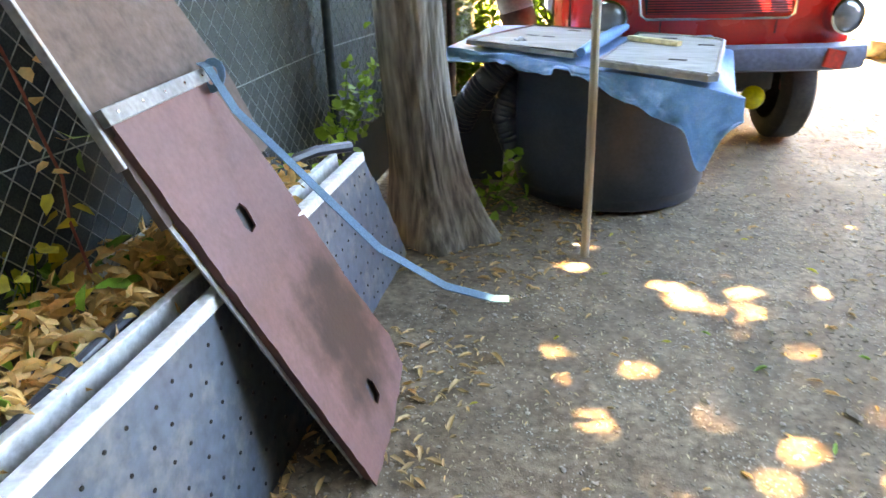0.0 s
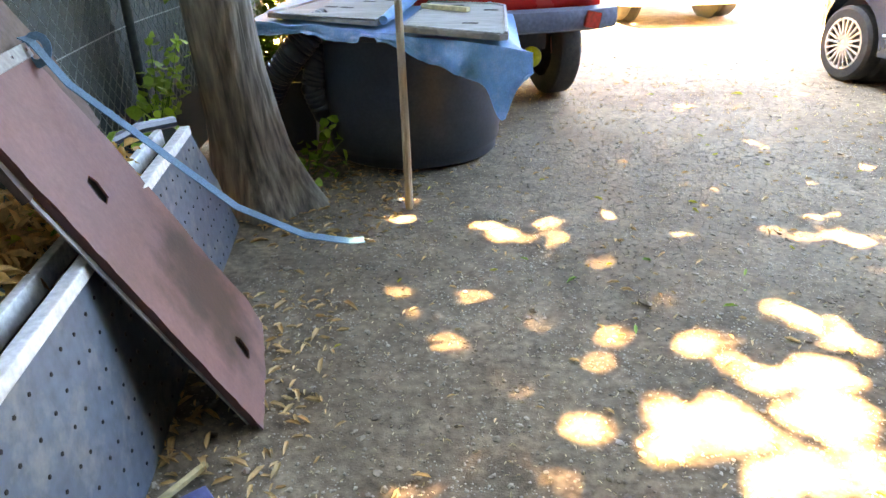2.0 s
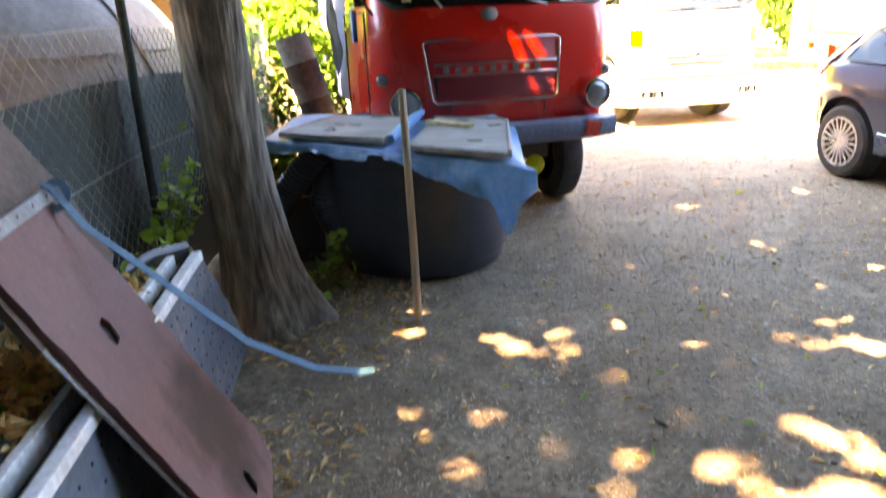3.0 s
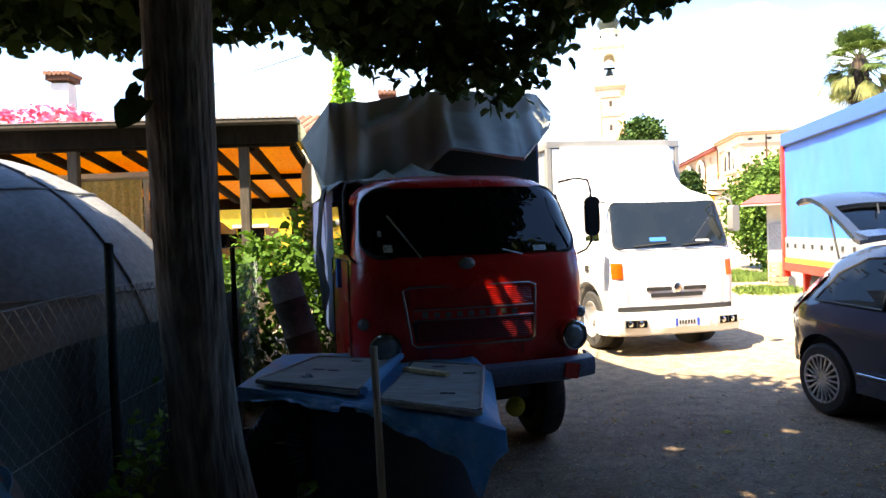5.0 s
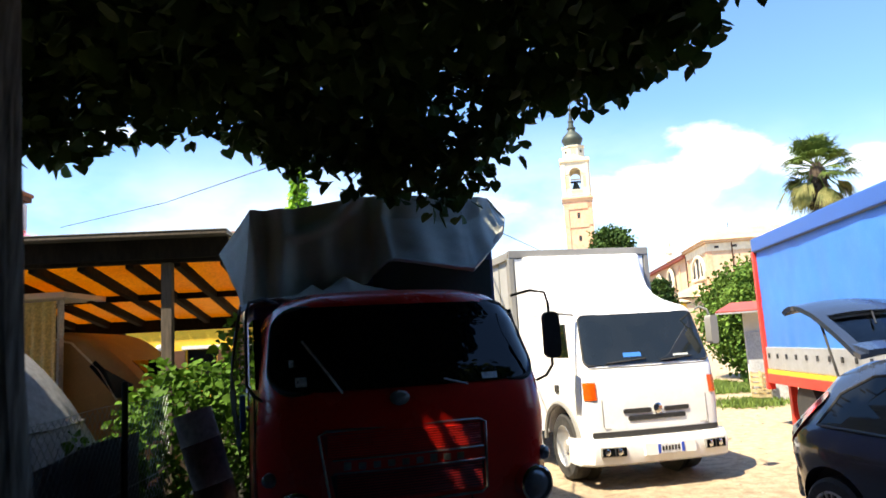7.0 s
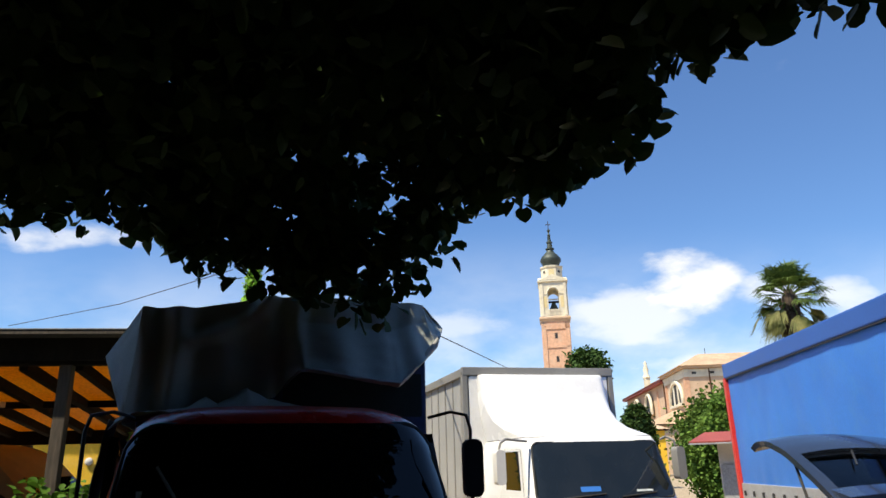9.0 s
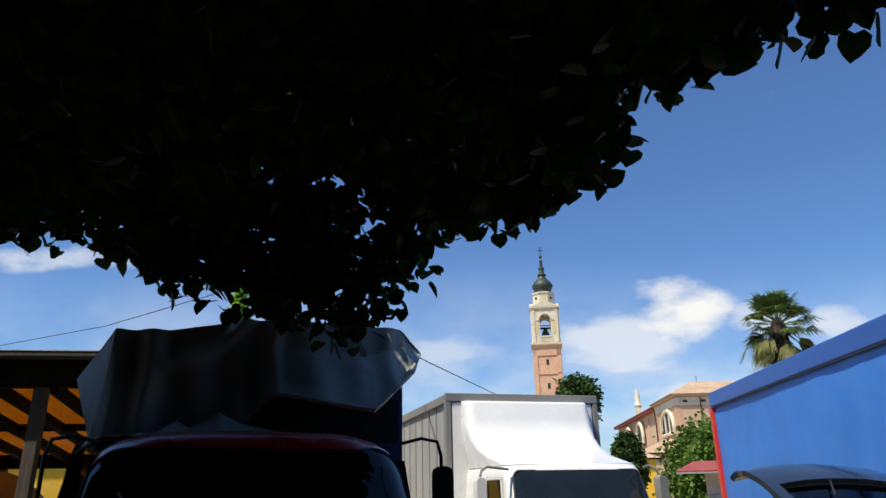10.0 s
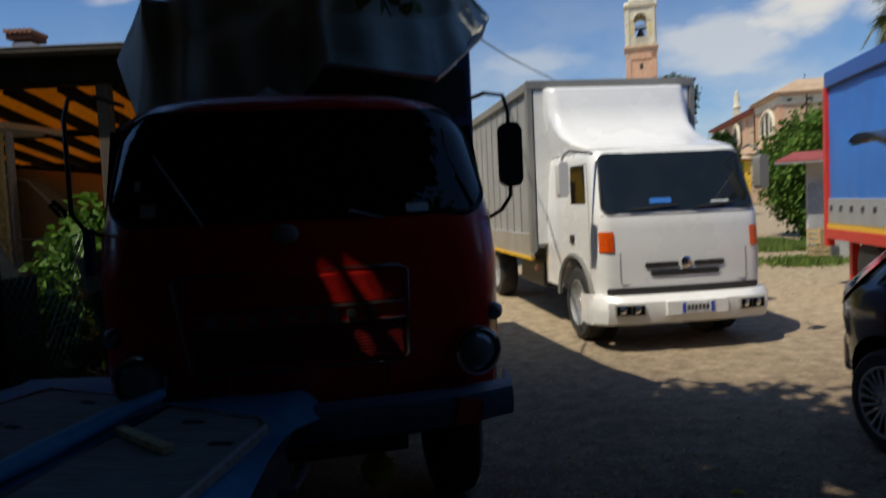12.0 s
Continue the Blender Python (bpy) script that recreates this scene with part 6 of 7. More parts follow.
# the box: grey curtain sides, pale front wall in a grey frame
bx = part("box_body", box(-1.03, 1.03, 1.80, 7.2, 0.95, 2.90, 0.015), "curtain", van, "grey curtain-sided load box")
part("box_front", box(-0.99, 0.99, 1.775, 1.797, 1.0, 2.86, 0.004), "white", bx, "white front wall")
for x in (-1.045, 1.045):
    part("corner_post", box(x - 0.035, x + 0.035, 1.765, 1.86, 0.9, 2.93, 0.008), "grey_frame", bx)
part("top_rail", box(-1.08, 1.08, 1.76, 1.85, 2.87, 2.98, 0.01), "grey_frame", bx, "grey top rail")
for sx in (-1, 1):
    part("roof_rail", box(sx * 1.045 - 0.03, sx * 1.045 + 0.03, 1.85, 7.2, 2.86, 2.97, 0.008), "grey_frame", bx)
    for k in range(13):
        part("curtain_strap", box(sx * 1.034 - 0.006, sx * 1.034 + 0.006, 1.98 + k * 0.41, 2.02 + k * 0.41, 1.05, 2.86), "grey_frame", bx)
    part("drop_side", box(sx * 1.045 - 0.02, sx * 1.045 + 0.02, 1.86, 7.2, 0.80, 1.12, 0.006), "alu", bx, "ribbed aluminium drop side")
    part("marker_strip", box(sx * 1.045 - 0.026, sx * 1.045 + 0.026, 1.86, 7.2, 0.80, 0.845), "orange_strip", bx, "orange reflective strip")
part("roof_sheet", box(-1.0, 1.0, 1.82, 7.2, 2.90, 2.93, 0.004), "curtain", bx)
part("chassis", box(-0.4, 0.4, 0.2, 7.0, 0.52, 0.78, 0.01), "car_trim", van)
part("fuel_tank", box(-0.9, -0.5, 2.2, 3.4, 0.40, 0.74, 0.05), "car_trim", van)
# the cab is a little narrower than the box behind it
for ob in van.children:
    if ob != bx:
        for piece in [ob] + list(ob.children_recursive):
            piece.data.transform(Matrix.Diagonal((0.905, 1.0, 1.0, 1.0)))
part("underrun_lamp", box(-0.97, -0.94, 2.0, 2.06, 0.66, 0.72), "orange_lamp", van)
cab_front = _old

# ---- the dark blue hatchback with its tailgate up; local y runs from tail to nose, x to its right ----
CAR = pose(3.03, 5.90, 0, 0, 0, -168.5) @ pose(-0.83, -0.62, 0)
car = thing("dark_blue_hatchback", "dark blue small hatchback car parked with its tailgate raised", "car")
car.matrix_basis = CAR
L_ = 4.03
# stations: y, half width low, half width belt, half width roof, sill z, belt z, roof z
ST = [(0.12, 0.55, 0.60, 0.40, 0.42, 0.70, 0.86), (0.16, 0.70, 0.74, 0.52, 0.34, 0.92, 1.02), (0.24, 0.78, 0.80, 0.58, 0.26, 0.94, 1.06), (0.40, 0.82, 0.83, 0.60, 0.22, 0.95, 1.20), (0.58, 0.835, 0.84, 0.60, 0.21, 0.94, 1.36), (0.82, 0.84, 0.843, 0.60, 0.21, 0.93, 1.435), (1.2, 0.84, 0.845, 0.62, 0.21, 0.92, 1.47), (1.9, 0.84, 0.845, 0.62, 0.21, 0.90, 1.48), (2.4, 0.84, 0.845, 0.60, 0.21, 0.885, 1.41), (2.8, 0.84, 0.84, 0.58, 0.21, 0.88, 1.20), (3.1, 0.84, 0.83, 0.60, 0.21, 0.875, 0.97), (3.5, 0.82, 0.80, 0.58, 0.22, 0.80, 0.86), (3.85, 0.74, 0.68, 0.45, 0.24, 0.66, 0.74), (4.03, 0.55, 0.50, 0.30, 0.30, 0.52, 0.58)]


def car_ring(s):
    y, wl, wb, wr, zs0, zb, zr = s
    half = [(0, zs0), (wl * 0.8, zs0), (wl * 0.97, zs0 + 0.05), (wl, (zs0 + zb) * 0.45), (wb * 1.005, (zs0 + zb) * 0.6), (wb, zb - 0.06), (wb * 0.975, zb), (wb + (wr - wb) * 0.35, zb + (zr - zb) * 0.35), (wb + (wr - wb) * 0.72, zb + (zr - zb) * 0.72), (wr, zr - (zr - zb) * 0.09), (wr * 0.86, zr - 0.012), (wr * 0.45, zr), (0, zr + 0.004)]
    return [(x, y, z) for x, z in half] + [(-x, y, z) for x, z in half[-2:0:-1]]


def stations(n=46):
    out = []
    for i in range(n + 1):
        y = 0.12 + (L_ - 0.12) * i / n
        for a, b in zip(ST, ST[1:]):
            if a[0] <= y <= b[0] + 1e-9:
                s = (y - a[0]) / (b[0] - a[0])
                s = s * s * (3 - 2 * s) * 0.5 + s * 0.5
                out.append(tuple(p + (q - p) * s for p, q in zip(a, b)))
                break
    return out


cbody = part("body", ring_loft([car_ring(s) for s in stations()]), "car", car, "dark blue painted body", smooth=True)
for y in (0.62, 3.13):
    cut = lathe([(0.365, -1.0), (0.365, 1.0)], 32, "x", m=pose(0, y, 0.32))
    carve(cbody, cut)
    part("wheel_well", lathe([(0.362, -0.70), (0.362, 0.70)], 28, "x", m=pose(0, y, 0.325)), "ink", car)


def side_at(y, z, sx, off=0.006):
    for a, b in zip(ST, ST[1:]):
        if a[0] <= y <= b[0]:
            s = (y - a[0]) / (b[0] - a[0])
            _, wl, wb, wr, zs0, zb, zr = [p + (q - p) * s for p, q in zip(a, b)]
            k = (z - zb) / (zr - zb)
            w = wb + (wr - wb) * max(0, k) if k > 0 else wb * (0.985 + 0.02 * min(1, -k * 3))
            return Vector((sx * (w + off), y, z))


for sx in (-1, 1):
    for quad in ([(0.56, 0.975), (1.28, 0.955), (1.28, 1.35), (0.98, 1.33), (0.70, 1.20)], [(1.36, 0.96), (2.45, 0.93), (2.2, 1.28), (1.9, 1.37), (1.36, 1.37)]):
        cy = sum(q[0] for q in quad) / len(quad)
        bm = bmesh.new()
        vs_ = []
        ring = []
        for (ay, az), (by, bz) in zip(quad, quad[1:] + quad[:1]):
            for s in (0, 0.25, 0.5, 0.75):
                ring.append((ay + (by - ay) * s, az + (bz - az) * s))
        ctr = bm.verts.new(side_at(cy, 1.15, sx, 0.012))
        vs_ = [bm.verts.new(side_at(y, z, sx, 0.010)) for y, z in ring]
        for a, b in zip(vs_, vs_[1:] + vs_[:1]):
            bm.faces.new((ctr, a, b))
        win = part("side_window", bm, "glass", car, "dark side window")
        part("window_seal", tube([side_at(y, z, sx, 0.010) for y, z in ring], 0.011, 5, closed=True), "car_trim", win, smooth=True)
    part("door_seam", tube([side_at(1.32, z, sx, 0.001) for z in (0.34, 0.6, 0.9)], 0.004, 4), "ink", car)
    part("door_handle", box(-0.012, 0.012, -0.09, 0.09, -0.015, 0.015, 0.006, m=Matrix.Translation(side_at(1.5, 0.86, sx, 0.012))), "car", car, "body-coloured door handle")
    part("rub_strip", tube([side_at(y, 0.42, sx, 0.010) for y in np.linspace(1.05, 2.72, 12)], 0.012, 6), "car_trim", car, smooth=True)
    part("rub_trim", tube([side_at(y, 0.435, sx, 0.018) for y in np.linspace(1.05, 2.72, 12)], 0.004, 5), "chrome", car, "thin bright strip", smooth=True)
    tl = []
    for y, z in ((0.05, 0.84), (0.10, 0.80), (0.20, 0.86), (0.32, 0.97), (0.50, 1.18), (0.46, 1.21), (0.32, 1.12), (0.15, 0.99)):
        tl.append(side_at(max(0.14, y + 0.07), z, sx, 0.010))
    bm = bmesh.new()
    ctr = bm.verts.new(sum(tl, Vector()) / len(tl) + Vector((sx * 0.025, -0.02, 0)))
    vv = [bm.verts.new(p) for p in tl]
    for a, b in zip(vv, vv[1:] + vv[:1]):
        bm.faces.new((ctr, a, b))
    part("tail_lamp", bm, "red_lamp", car, "tall red tail lamp", smooth=True)
    part("mirror", lathe([(0.01, -0.09), (0.07, -0.06), (0.085, 0.0), (0.06, 0.06), (0.01, 0.08)], 14, "x", m=pose(sx * 0.93, 2.42, 0.98)), "car", car, smooth=True)
    for y in (0.62, 3.13):
        wheel(car, sx * 0.745, y, 0.302, 0.185, sx, spokes=20, rim="alloy", rr=0.68)
part("boot_opening", box(-0.50, 0.50, 0.02, 0.24, 0.72, 1.12, 0.05, m=pose(0, 0.08, 0.0, -20, 0, 0)), "ink", car, "dark open boot")
part("rear_bumper", box(-0.70, 0.70, 0.09, 0.26, 0.36, 0.62, 0.05), "car", car, smooth=True)
# raised tailgate: painted shell, glass, spoiler lip and two gas struts
GATE = [(0.0, 0.80, 1.435), (0.09, 0.735, 1.46), (0.30, 0.58, 1.585), (0.52, 0.42, 1.70), (0.64, 0.32, 1.765), (0.80, 0.17, 1.825), (0.93, 0.06, 1.825), (1.0, 0.015, 1.79)]


def gate_pt(u, v, off=0.0):
    x = (-0.60 + 1.20 * u) * (1 - 0.08 * v)
    y, z = smooth_lerp([(a, b) for a, b, c in GATE], v), smooth_lerp([(a, c) for a, b, c in GATE], v)
    k = 1 - (2 * u - 1) ** 2
    return Vector((x, y - 0.07 * k * v, z + off + 0.045 * k))


gbm = bmesh.new()
for u0, u1, v0, v1, nu, nv in ((0, 1, 0, 0.09, 20, 3), (0, 1, 0.56, 1, 20, 10), (0, 0.08, 0.09, 0.56, 4, 8), (0.92, 1, 0.09, 0.56, 4, 8)):
    grid(lambda u, v: gate_pt(u0 + (u1 - u0) * u, v0 + (v1 - v0) * v), nu, nv, 0.04, gbm)
gate = part("tailgate", gbm, "car", car, "raised tailgate", smooth=True)
part("gate_glass", grid(lambda u, v: gate_pt(0.075 + 0.85 * u, 0.085 + 0.48 * v, -0.012), 16, 8, 0.004), "clear_glass", gate, "clear tailgate glass", smooth=True)
part("glass_seal", tube([gate_pt(u, v, 0.003) for u, v in [(0.08 + 0.84 * k / 8, 0.09) for k in range(9)] + [(0.92, 0.09 + 0.47 * k / 6) for k in range(1, 7)] + [(0.92 - 0.84 * k / 8, 0.56) for k in range(1, 9)] + [(0.08, 0.56 - 0.47 * k / 6) for k in range(1, 6)]], 0.009, 5, closed=True), "car_trim", gate, smooth=True)
part("spoiler", grid(lambda u, v: Vector((-0.56 + 1.12 * u, 0.84 - 0.16 * v, 1.475 + 0.045 * v + 0.02 * (1 - (2 * u - 1) ** 2))), 16, 4, 0.03), "car", gate, smooth=True)
part("rear_wiper", tube([gate_pt(0.5, 0.57, 0.03), gate_pt(0.62, 0.36, 0.03)], 0.007, 5), "car_trim", gate, smooth=True)
for sx in (-1, 1):
    part("gas_strut", tube([(sx * 0.56, 0.53, 1.29), gate_pt(0.5 + sx * 0.46, 0.56, -0.03)], 0.010, 7), "car_trim", car, "black gas strut", smooth=True)

# ---- blue curtain-side trailer ----
TRA = pose(6.12, 13.06, 0, 0, 0, -97.5)
trailer = thing("blue_trailer", "lorry trailer with blue curtain sides on a red chassis", "trailer")
trailer.matrix_basis = TRA
# local x runs along the near side from its front corner, y into the trailer
def cur(u, v):
    return (0.06 + 6.2 * u, 0.02 + 0.022 * noise.noise((u * 9, v * 2, 1)) + 0.010 * noise.noise((u * 30 + v * 6, v * 5, 4)) + 0.014 * math.sin(u * 97) * max(0.0, 0.25 - v), 1.34 + 1.72 * v)


part("curtain", grid(cur, 90, 14, 0.01), "blue_curtain", trailer, "bright blue side curtain", smooth=True)
part("top_rail", box(-0.02, 6.3, -0.03, 0.10, 3.05, 3.29, 0.02), "blue_rail", trailer, "dark blue roof rail")
# the rail's shadow line, drawn as a black strip on the curtain
part("rail_groove", box(0.0, 6.3, -0.022, 0.0, 3.03, 3.048), "ink", trailer, "black strip drawn as the shadow under the rail")
part("roof", box(0, 6.3, 0.10, 2.45, 3.16, 3.26, 0.02), "blue_rail", trailer)
part("end_wall", box(-0.02, 0.04, 0.06, 2.45, 0.95, 3.1, 0.01), "blue_curtain", trailer)
part("corner_post", box(-0.06, 0.05, -0.035, 0.09, 0.62, 3.06, 0.01), "trailer_red", trailer, "red corner post")
part("drop_side", box(0.06, 6.3, -0.01, 0.05, 0.98, 1.36, 0.01), "alu", trailer, "aluminium drop side")
for k in range(15):
    part("buckle", box(0.18 + k * 0.4, 0.24 + k * 0.4, -0.028, -0.01, 1.17, 1.25, 0.004), "car_trim", trailer)
part("marker_strip", box(0.06, 6.3, -0.022, -0.008, 0.90, 0.975), "orange_strip", trailer, "yellow marker strip")
part("side_rail", box(-0.05, 6.3, -0.03, 0.10, 0.74, 0.90, 0.01), "trailer_red", trailer, "red chassis rail")
part("deck", box(0.0, 6.3, 0.1, 2.4, 0.80, 0.96, 0.01), "car_trim", trailer)
part("inside_load", box(0.05, 6.3, 0.12, 2.4, 0.97, 3.12, 0.01), "navy", trailer)
for x in (1.5, 2.5):
    for y in (0.16, 2.2):
        part("trailer_wheel", lathe([(0.28, -0.13), (0.40, -0.13), (0.42, -0.08), (0.42, 0.08), (0.40, 0.13), (0.28, 0.13), (0.1, 0.08)], 26, "y", m=pose(x, y, 0.42)), "tyre", trailer, smooth=True)
part("support_leg", box(0.3, 0.42, 0.2, 0.32, 0.02, 0.8, 0.01), "trailer_red", trailer)
part("tow_bar", box(-0.55, 0.3, 0.5, 0.62, 0.42, 0.54, 0.02), "car_trim", trailer)

# ---- pergola with orange roof lining ----
perg = thing("timber_pergola", "dark timber pergola roof with orange lining on grey posts", "pergola", -1.82, 7.75, 0, 4)
PX0, PY1, FALL = -9.5, 3.30, 7.7


def pz(y):
    """Height of the lining, which falls away from the yard."""
    return 2.775 - math.tan(radians(FALL)) * y


part("front_beam", box(PX0, 0.0, -0.05, 0.06, 2.69, 2.87, 0.008), "dark_wood", perg, "long dark front beam")
part("fascia", box(PX0, 0.05, -0.12, -0.055, 2.72, 2.915, 0.006), "dark_wood", perg)
part("fascia_cap", box(PX0, 0.07, -0.27, 0.05, 2.92, 2.962, 0.006), "post_wood", perg, "grey weathered edge board")
part("edge_flashing", box(PX0, 0.07, -0.276, 0.06, 2.965, 2.972), "grey_sheet", perg, "pale edge flashing")
part("lining", grid(lambda u, v: (PX0 - PX0 * u, 0.0 + PY1 * v, pz(PY1 * v) - 0.012 * math.sin(u * 65) ** 2), 160, 8, 0.012), "orange_sheet", perg, "orange roof lining glowing in the sun", smooth=True)
for k in range(20):
    x = -0.03 - k * 0.465
    part("rafter", box(x - 0.038, x + 0.038, 0.06, PY1, -0.115, -0.02, 0.006, m=pose(0, 0, 2.775, -FALL, 0, 0)), "dark_wood", perg)
part("purlin", box(PX0, 0.0, 1.60, 1.66, pz(1.63) - 0.095, pz(1.63) - 0.022, 0.006), "dark_wood", perg)
part("back_beam", box(PX0, 0.0, PY1 - 0.10, PY1, 2.14, pz(PY1) - 0.02, 0.006), "dark_wood", perg)
part("side_board", box(0.01, 0.045, -0.05, PY1, -0.06, 0.15, 0.004, m=pose(0.03, 0, 2.79, -FALL, 0, 0)), "yellow_sheet", perg, "pale yellow board closing the end")
for x, y in ((-0.57, 0.0), (-2.43, 0.0), (-4.9, 0.0), (-7.5, 0), (-0.55, PY1 - 0.05), (-2.18, PY1 - 0.05), (-4.4, PY1 - 0.05), (-7.0, PY1 - 0.05)):
    part("post", box(x - 0.052, x + 0.052, y - 0.05, y + 0.05, 0, 2.69 if y < 1 else 2.14, 0.008), "post_wood", perg, "weathered timber post")

# ---- yellow house with tiled roof behind it ----
house = thing("yellow_house", "long yellow plastered house with a terracotta tiled roof", "house", -9.14, 17.2, 0, 3.5)
wall = part("wall", box(-8, 8.6, 0, 0.3, 0, 4.15), "yellow_wall", house, "sunlit yellow plaster wall")
part("gable_wall", box(8.3, 8.6, 0.3, 7, 0, 4.15), "yellow_wall", house)
for cx, z0 in ((3.92, 1.2), (-0.5, 1.2), (6.9, 1.2)):
    carve(wall, box(cx - 0.35, cx + 0.35, -0.5, 0.15, z0, z0 + 0.75))
    w = part("window", box(cx - 0.352, cx + 0.352, 0.10, 0.147, z0 - 0.002, z0 + 0.752), "glass", house, "dark window with brown shutters")
    part("lintel", box(cx - 0.45, cx + 0.45, -0.03, 0.02, z0 + 0.76, z0 + 0.84, 0.005), "plaster", w)
    for sx in (-1, 1):
        part("shutter", box(cx + sx * 0.53 - 0.16, cx + sx * 0.53 + 0.16, -0.05, -0.01, z0, z0 + 0.74, 0.004), "shutter", w, "brown wooden shutter")
part("wall_lamp", lathe([(0.085, 0), (0.08, 0.04), (0.05, 0.06), (0.005, 0.065)], 18, "y", m=pose(2.95, -0.002, 2.03, 0, 0, 180)), "plaster", house, "round pale wall lamp", smooth=True)
part("eaves", box(-8.2, 8.9, -0.55, 0.3, 4.08, 4.20, 0.01), "dark_wood", house)


def roof_course(y, z, seed, slope):
    V, F = [], []
    r = random.Random(seed)
    n, seg = 78, 5
    for i in range(n):
        x = -8.2 + i * 0.22
        k = len(V)
        for d, dz in ((-0.03, -0.02), (0.42, 0.0)):
            for s in range(seg + 1):
                a = math.pi * s / seg
                V.append((x + 0.10 * math.cos(a) + r.uniform(-0.006, 0.006), y + d, z + d * slope + 0.075 * math.sin(a) + dz))
        for s in range(seg):
            F.append((k + s, k + s + 1, k + seg + 2 + s, k + seg + 1 + s))
        F.append(tuple(range(k, k + seg + 1)))
    return V, F


roof = part("roof", grid(lambda u, v: (-8.3 + 17.3 * u, -0.6 + 4.4 * v, 4.20 + 1.15 * v), 4, 4, 0.06), "roof_tile", house, "terracotta pantile roof")
for k in range(10):
    V, F = roof_course(-0.62 + k * 0.43, 4.23 + k * 0.43 * 0.2614, k, 0.2614)
    tagged(raw("tile_course", V, F, "roof_tile", roof), kind="stuff")
part("roof_back", grid(lambda u, v: (-8.3 + 17.3 * u, 3.8 + 4 * v, 5.35 - 1.15 * v), 2, 2, 0.06), "roof_tile", house)
ch = part("chimney", box(-2.50, -1.97, 3.2, 3.73, 4.6, 6.46, 0.01), "plaster", house, "plastered chimney with a tiled cap")
part("chimney_cap", box(-2.58, -1.89, 3.1, 3.83, 6.53, 6.72, 0.01), "shutter", ch)
part("chimney_neck", box(-2.46, -2.01, 3.25, 3.68, 6.45, 6.54), "ink", ch)
for i in range(6):
    part("cap_tile", lathe([(0.065, 0), (0.065, 0.8)], 10, "y", m=pose(-2.56 + i * 0.13, 3.06, 6.735)), "roof_tile", ch, smooth=True)
ch2 = part("chimney", box(7.18, 7.62, 3.2, 3.7, 4.6, 5.86, 0.01), "shutter", house, "dark brick chimney with a tiled cap")
part("chimney_cap", box(7.12, 7.68, 3.14, 3.76, 5.862, 5.93, 0.01), "roof_tile", ch2)
for i in range(4):
    part("cap_tile", lathe([(0.07, 0), (0.07, 0.7)], 10, "y", m=pose(7.19 + i * 0.14, 3.1, 5.95)), "roof_tile", ch2, smooth=True)

screen = thing("garden_screen", "low green screen standing before the yellow house", "screen", -6.05, 16.6, 0)
part("screen_cloth", grid(lambda u, v: (-0.9 + 1.5 * u, 0.015 * math.sin(u * 9), 0.02 + 1.43 * v), 30, 4, 0.006), "screen_green", screen, smooth=True)
for x in (-0.9, -0.15, 0.6):
    part("screen_post", lathe([(0.025, 0), (0.025, 1.47)], 10, m=pose(x, 0.035, 0)), "fence_post", screen)

# ---- grey domed tunnel shelter behind the fence ----
dome = thing("membrane_shelter", "grey weathered membrane shelter with a rounded roof", "shelter", -5.05, 6.1, 0)


def dome_full(u, v):
    a, b = 2 * math.pi * u, math.pi / 2 * v
    k = 1 + 0.012 * abs(math.sin(a * 6)) + 0.008 * noise.noise((math.cos(a) * 4, math.sin(a) * 4, v * 6))
    return (2.75 * math.cos(a) * math.cos(b) ** 0.9 * k, 2.3 * math.sin(a) * math.cos(b) ** 0.9 * k, 2.54 * math.sin(b) * k)


part("membrane", grid(dome_full, 96, 30), "dome", dome, smooth=True)
for k in range(6):
    a = math.pi * 2 * k / 12 * 1.0 + 3.4
    part("seam", tube([Vector(dome_full((a / (2 * math.pi)) % 1, v)) * 1.004 for v in np.linspace(0.02, 0.97, 18)], 0.012, 5), "dome", dome)
for v in (0.33, 0.62):
    part("seam", tube([Vector(dome_full(0.5 + u * 0.55, v)) * 1.004 for u in np.linspace(0, 1, 30)], 0.010, 5), "dome", dome)

shed = thing("corrugated_lean_to", "small lean-to of yellow corrugated sheet with a pale roof edge", "lean-to", -4.2, 8.6, 0, -4)
part("sheet", grid(lambda u, v: (-0.9 + 1.16 * u, 0.02 * math.sin(u * 62), 0.3 + 2.15 * v), 90, 2, 0.004), "yellow_sheet", shed)
part("roof_edge", box(-1.0, 0.46, -0.2, 0.8, 2.47, 2.53, 0.005), "plaster", shed)
part("side_wall", box(0.265, 0.29, 0.0, 0.09, 0, 2.46), "grey_sheet", shed)

ovan = thing("orange_van", "old faded orange van parked under the pergola", "van")
prof = [(-6.6, 0.3), (-2.739, 0.3), (-2.658, 0.41), (-2.699, 1.097), (-2.958, 1.397), (-3.08, 1.511), (-3.185, 1.641), (-3.307, 1.762), (-3.429, 1.876), (-3.567, 1.973), (-3.688, 2.038), (-3.818, 2.083), (-3.996, 2.111), (-4.24, 2.123), (-6.6, 2.123)]
part("body", ring_loft([[(x + ins * (0.5 if x < -4.2 else -1), y, z - ins * 0.6 * (z > 1.2)) for x, z in prof] for y, ins in ((8.80, 0.10), (8.85, 0.03), (8.95, 0.0), (10.15, 0.0), (10.25, 0.03), (10.30, 0.10))]), "van_orange", ovan, "faded orange bodywork", smooth=True)
part("side_window", prism([(-3.607, 1.771), (-3.51, 1.673), (-3.185, 1.479), (-3.202, 1.349), (-3.364, 1.333), (-3.672, 1.706)], 8.78, 8.81), "glass", ovan, "dark door window")
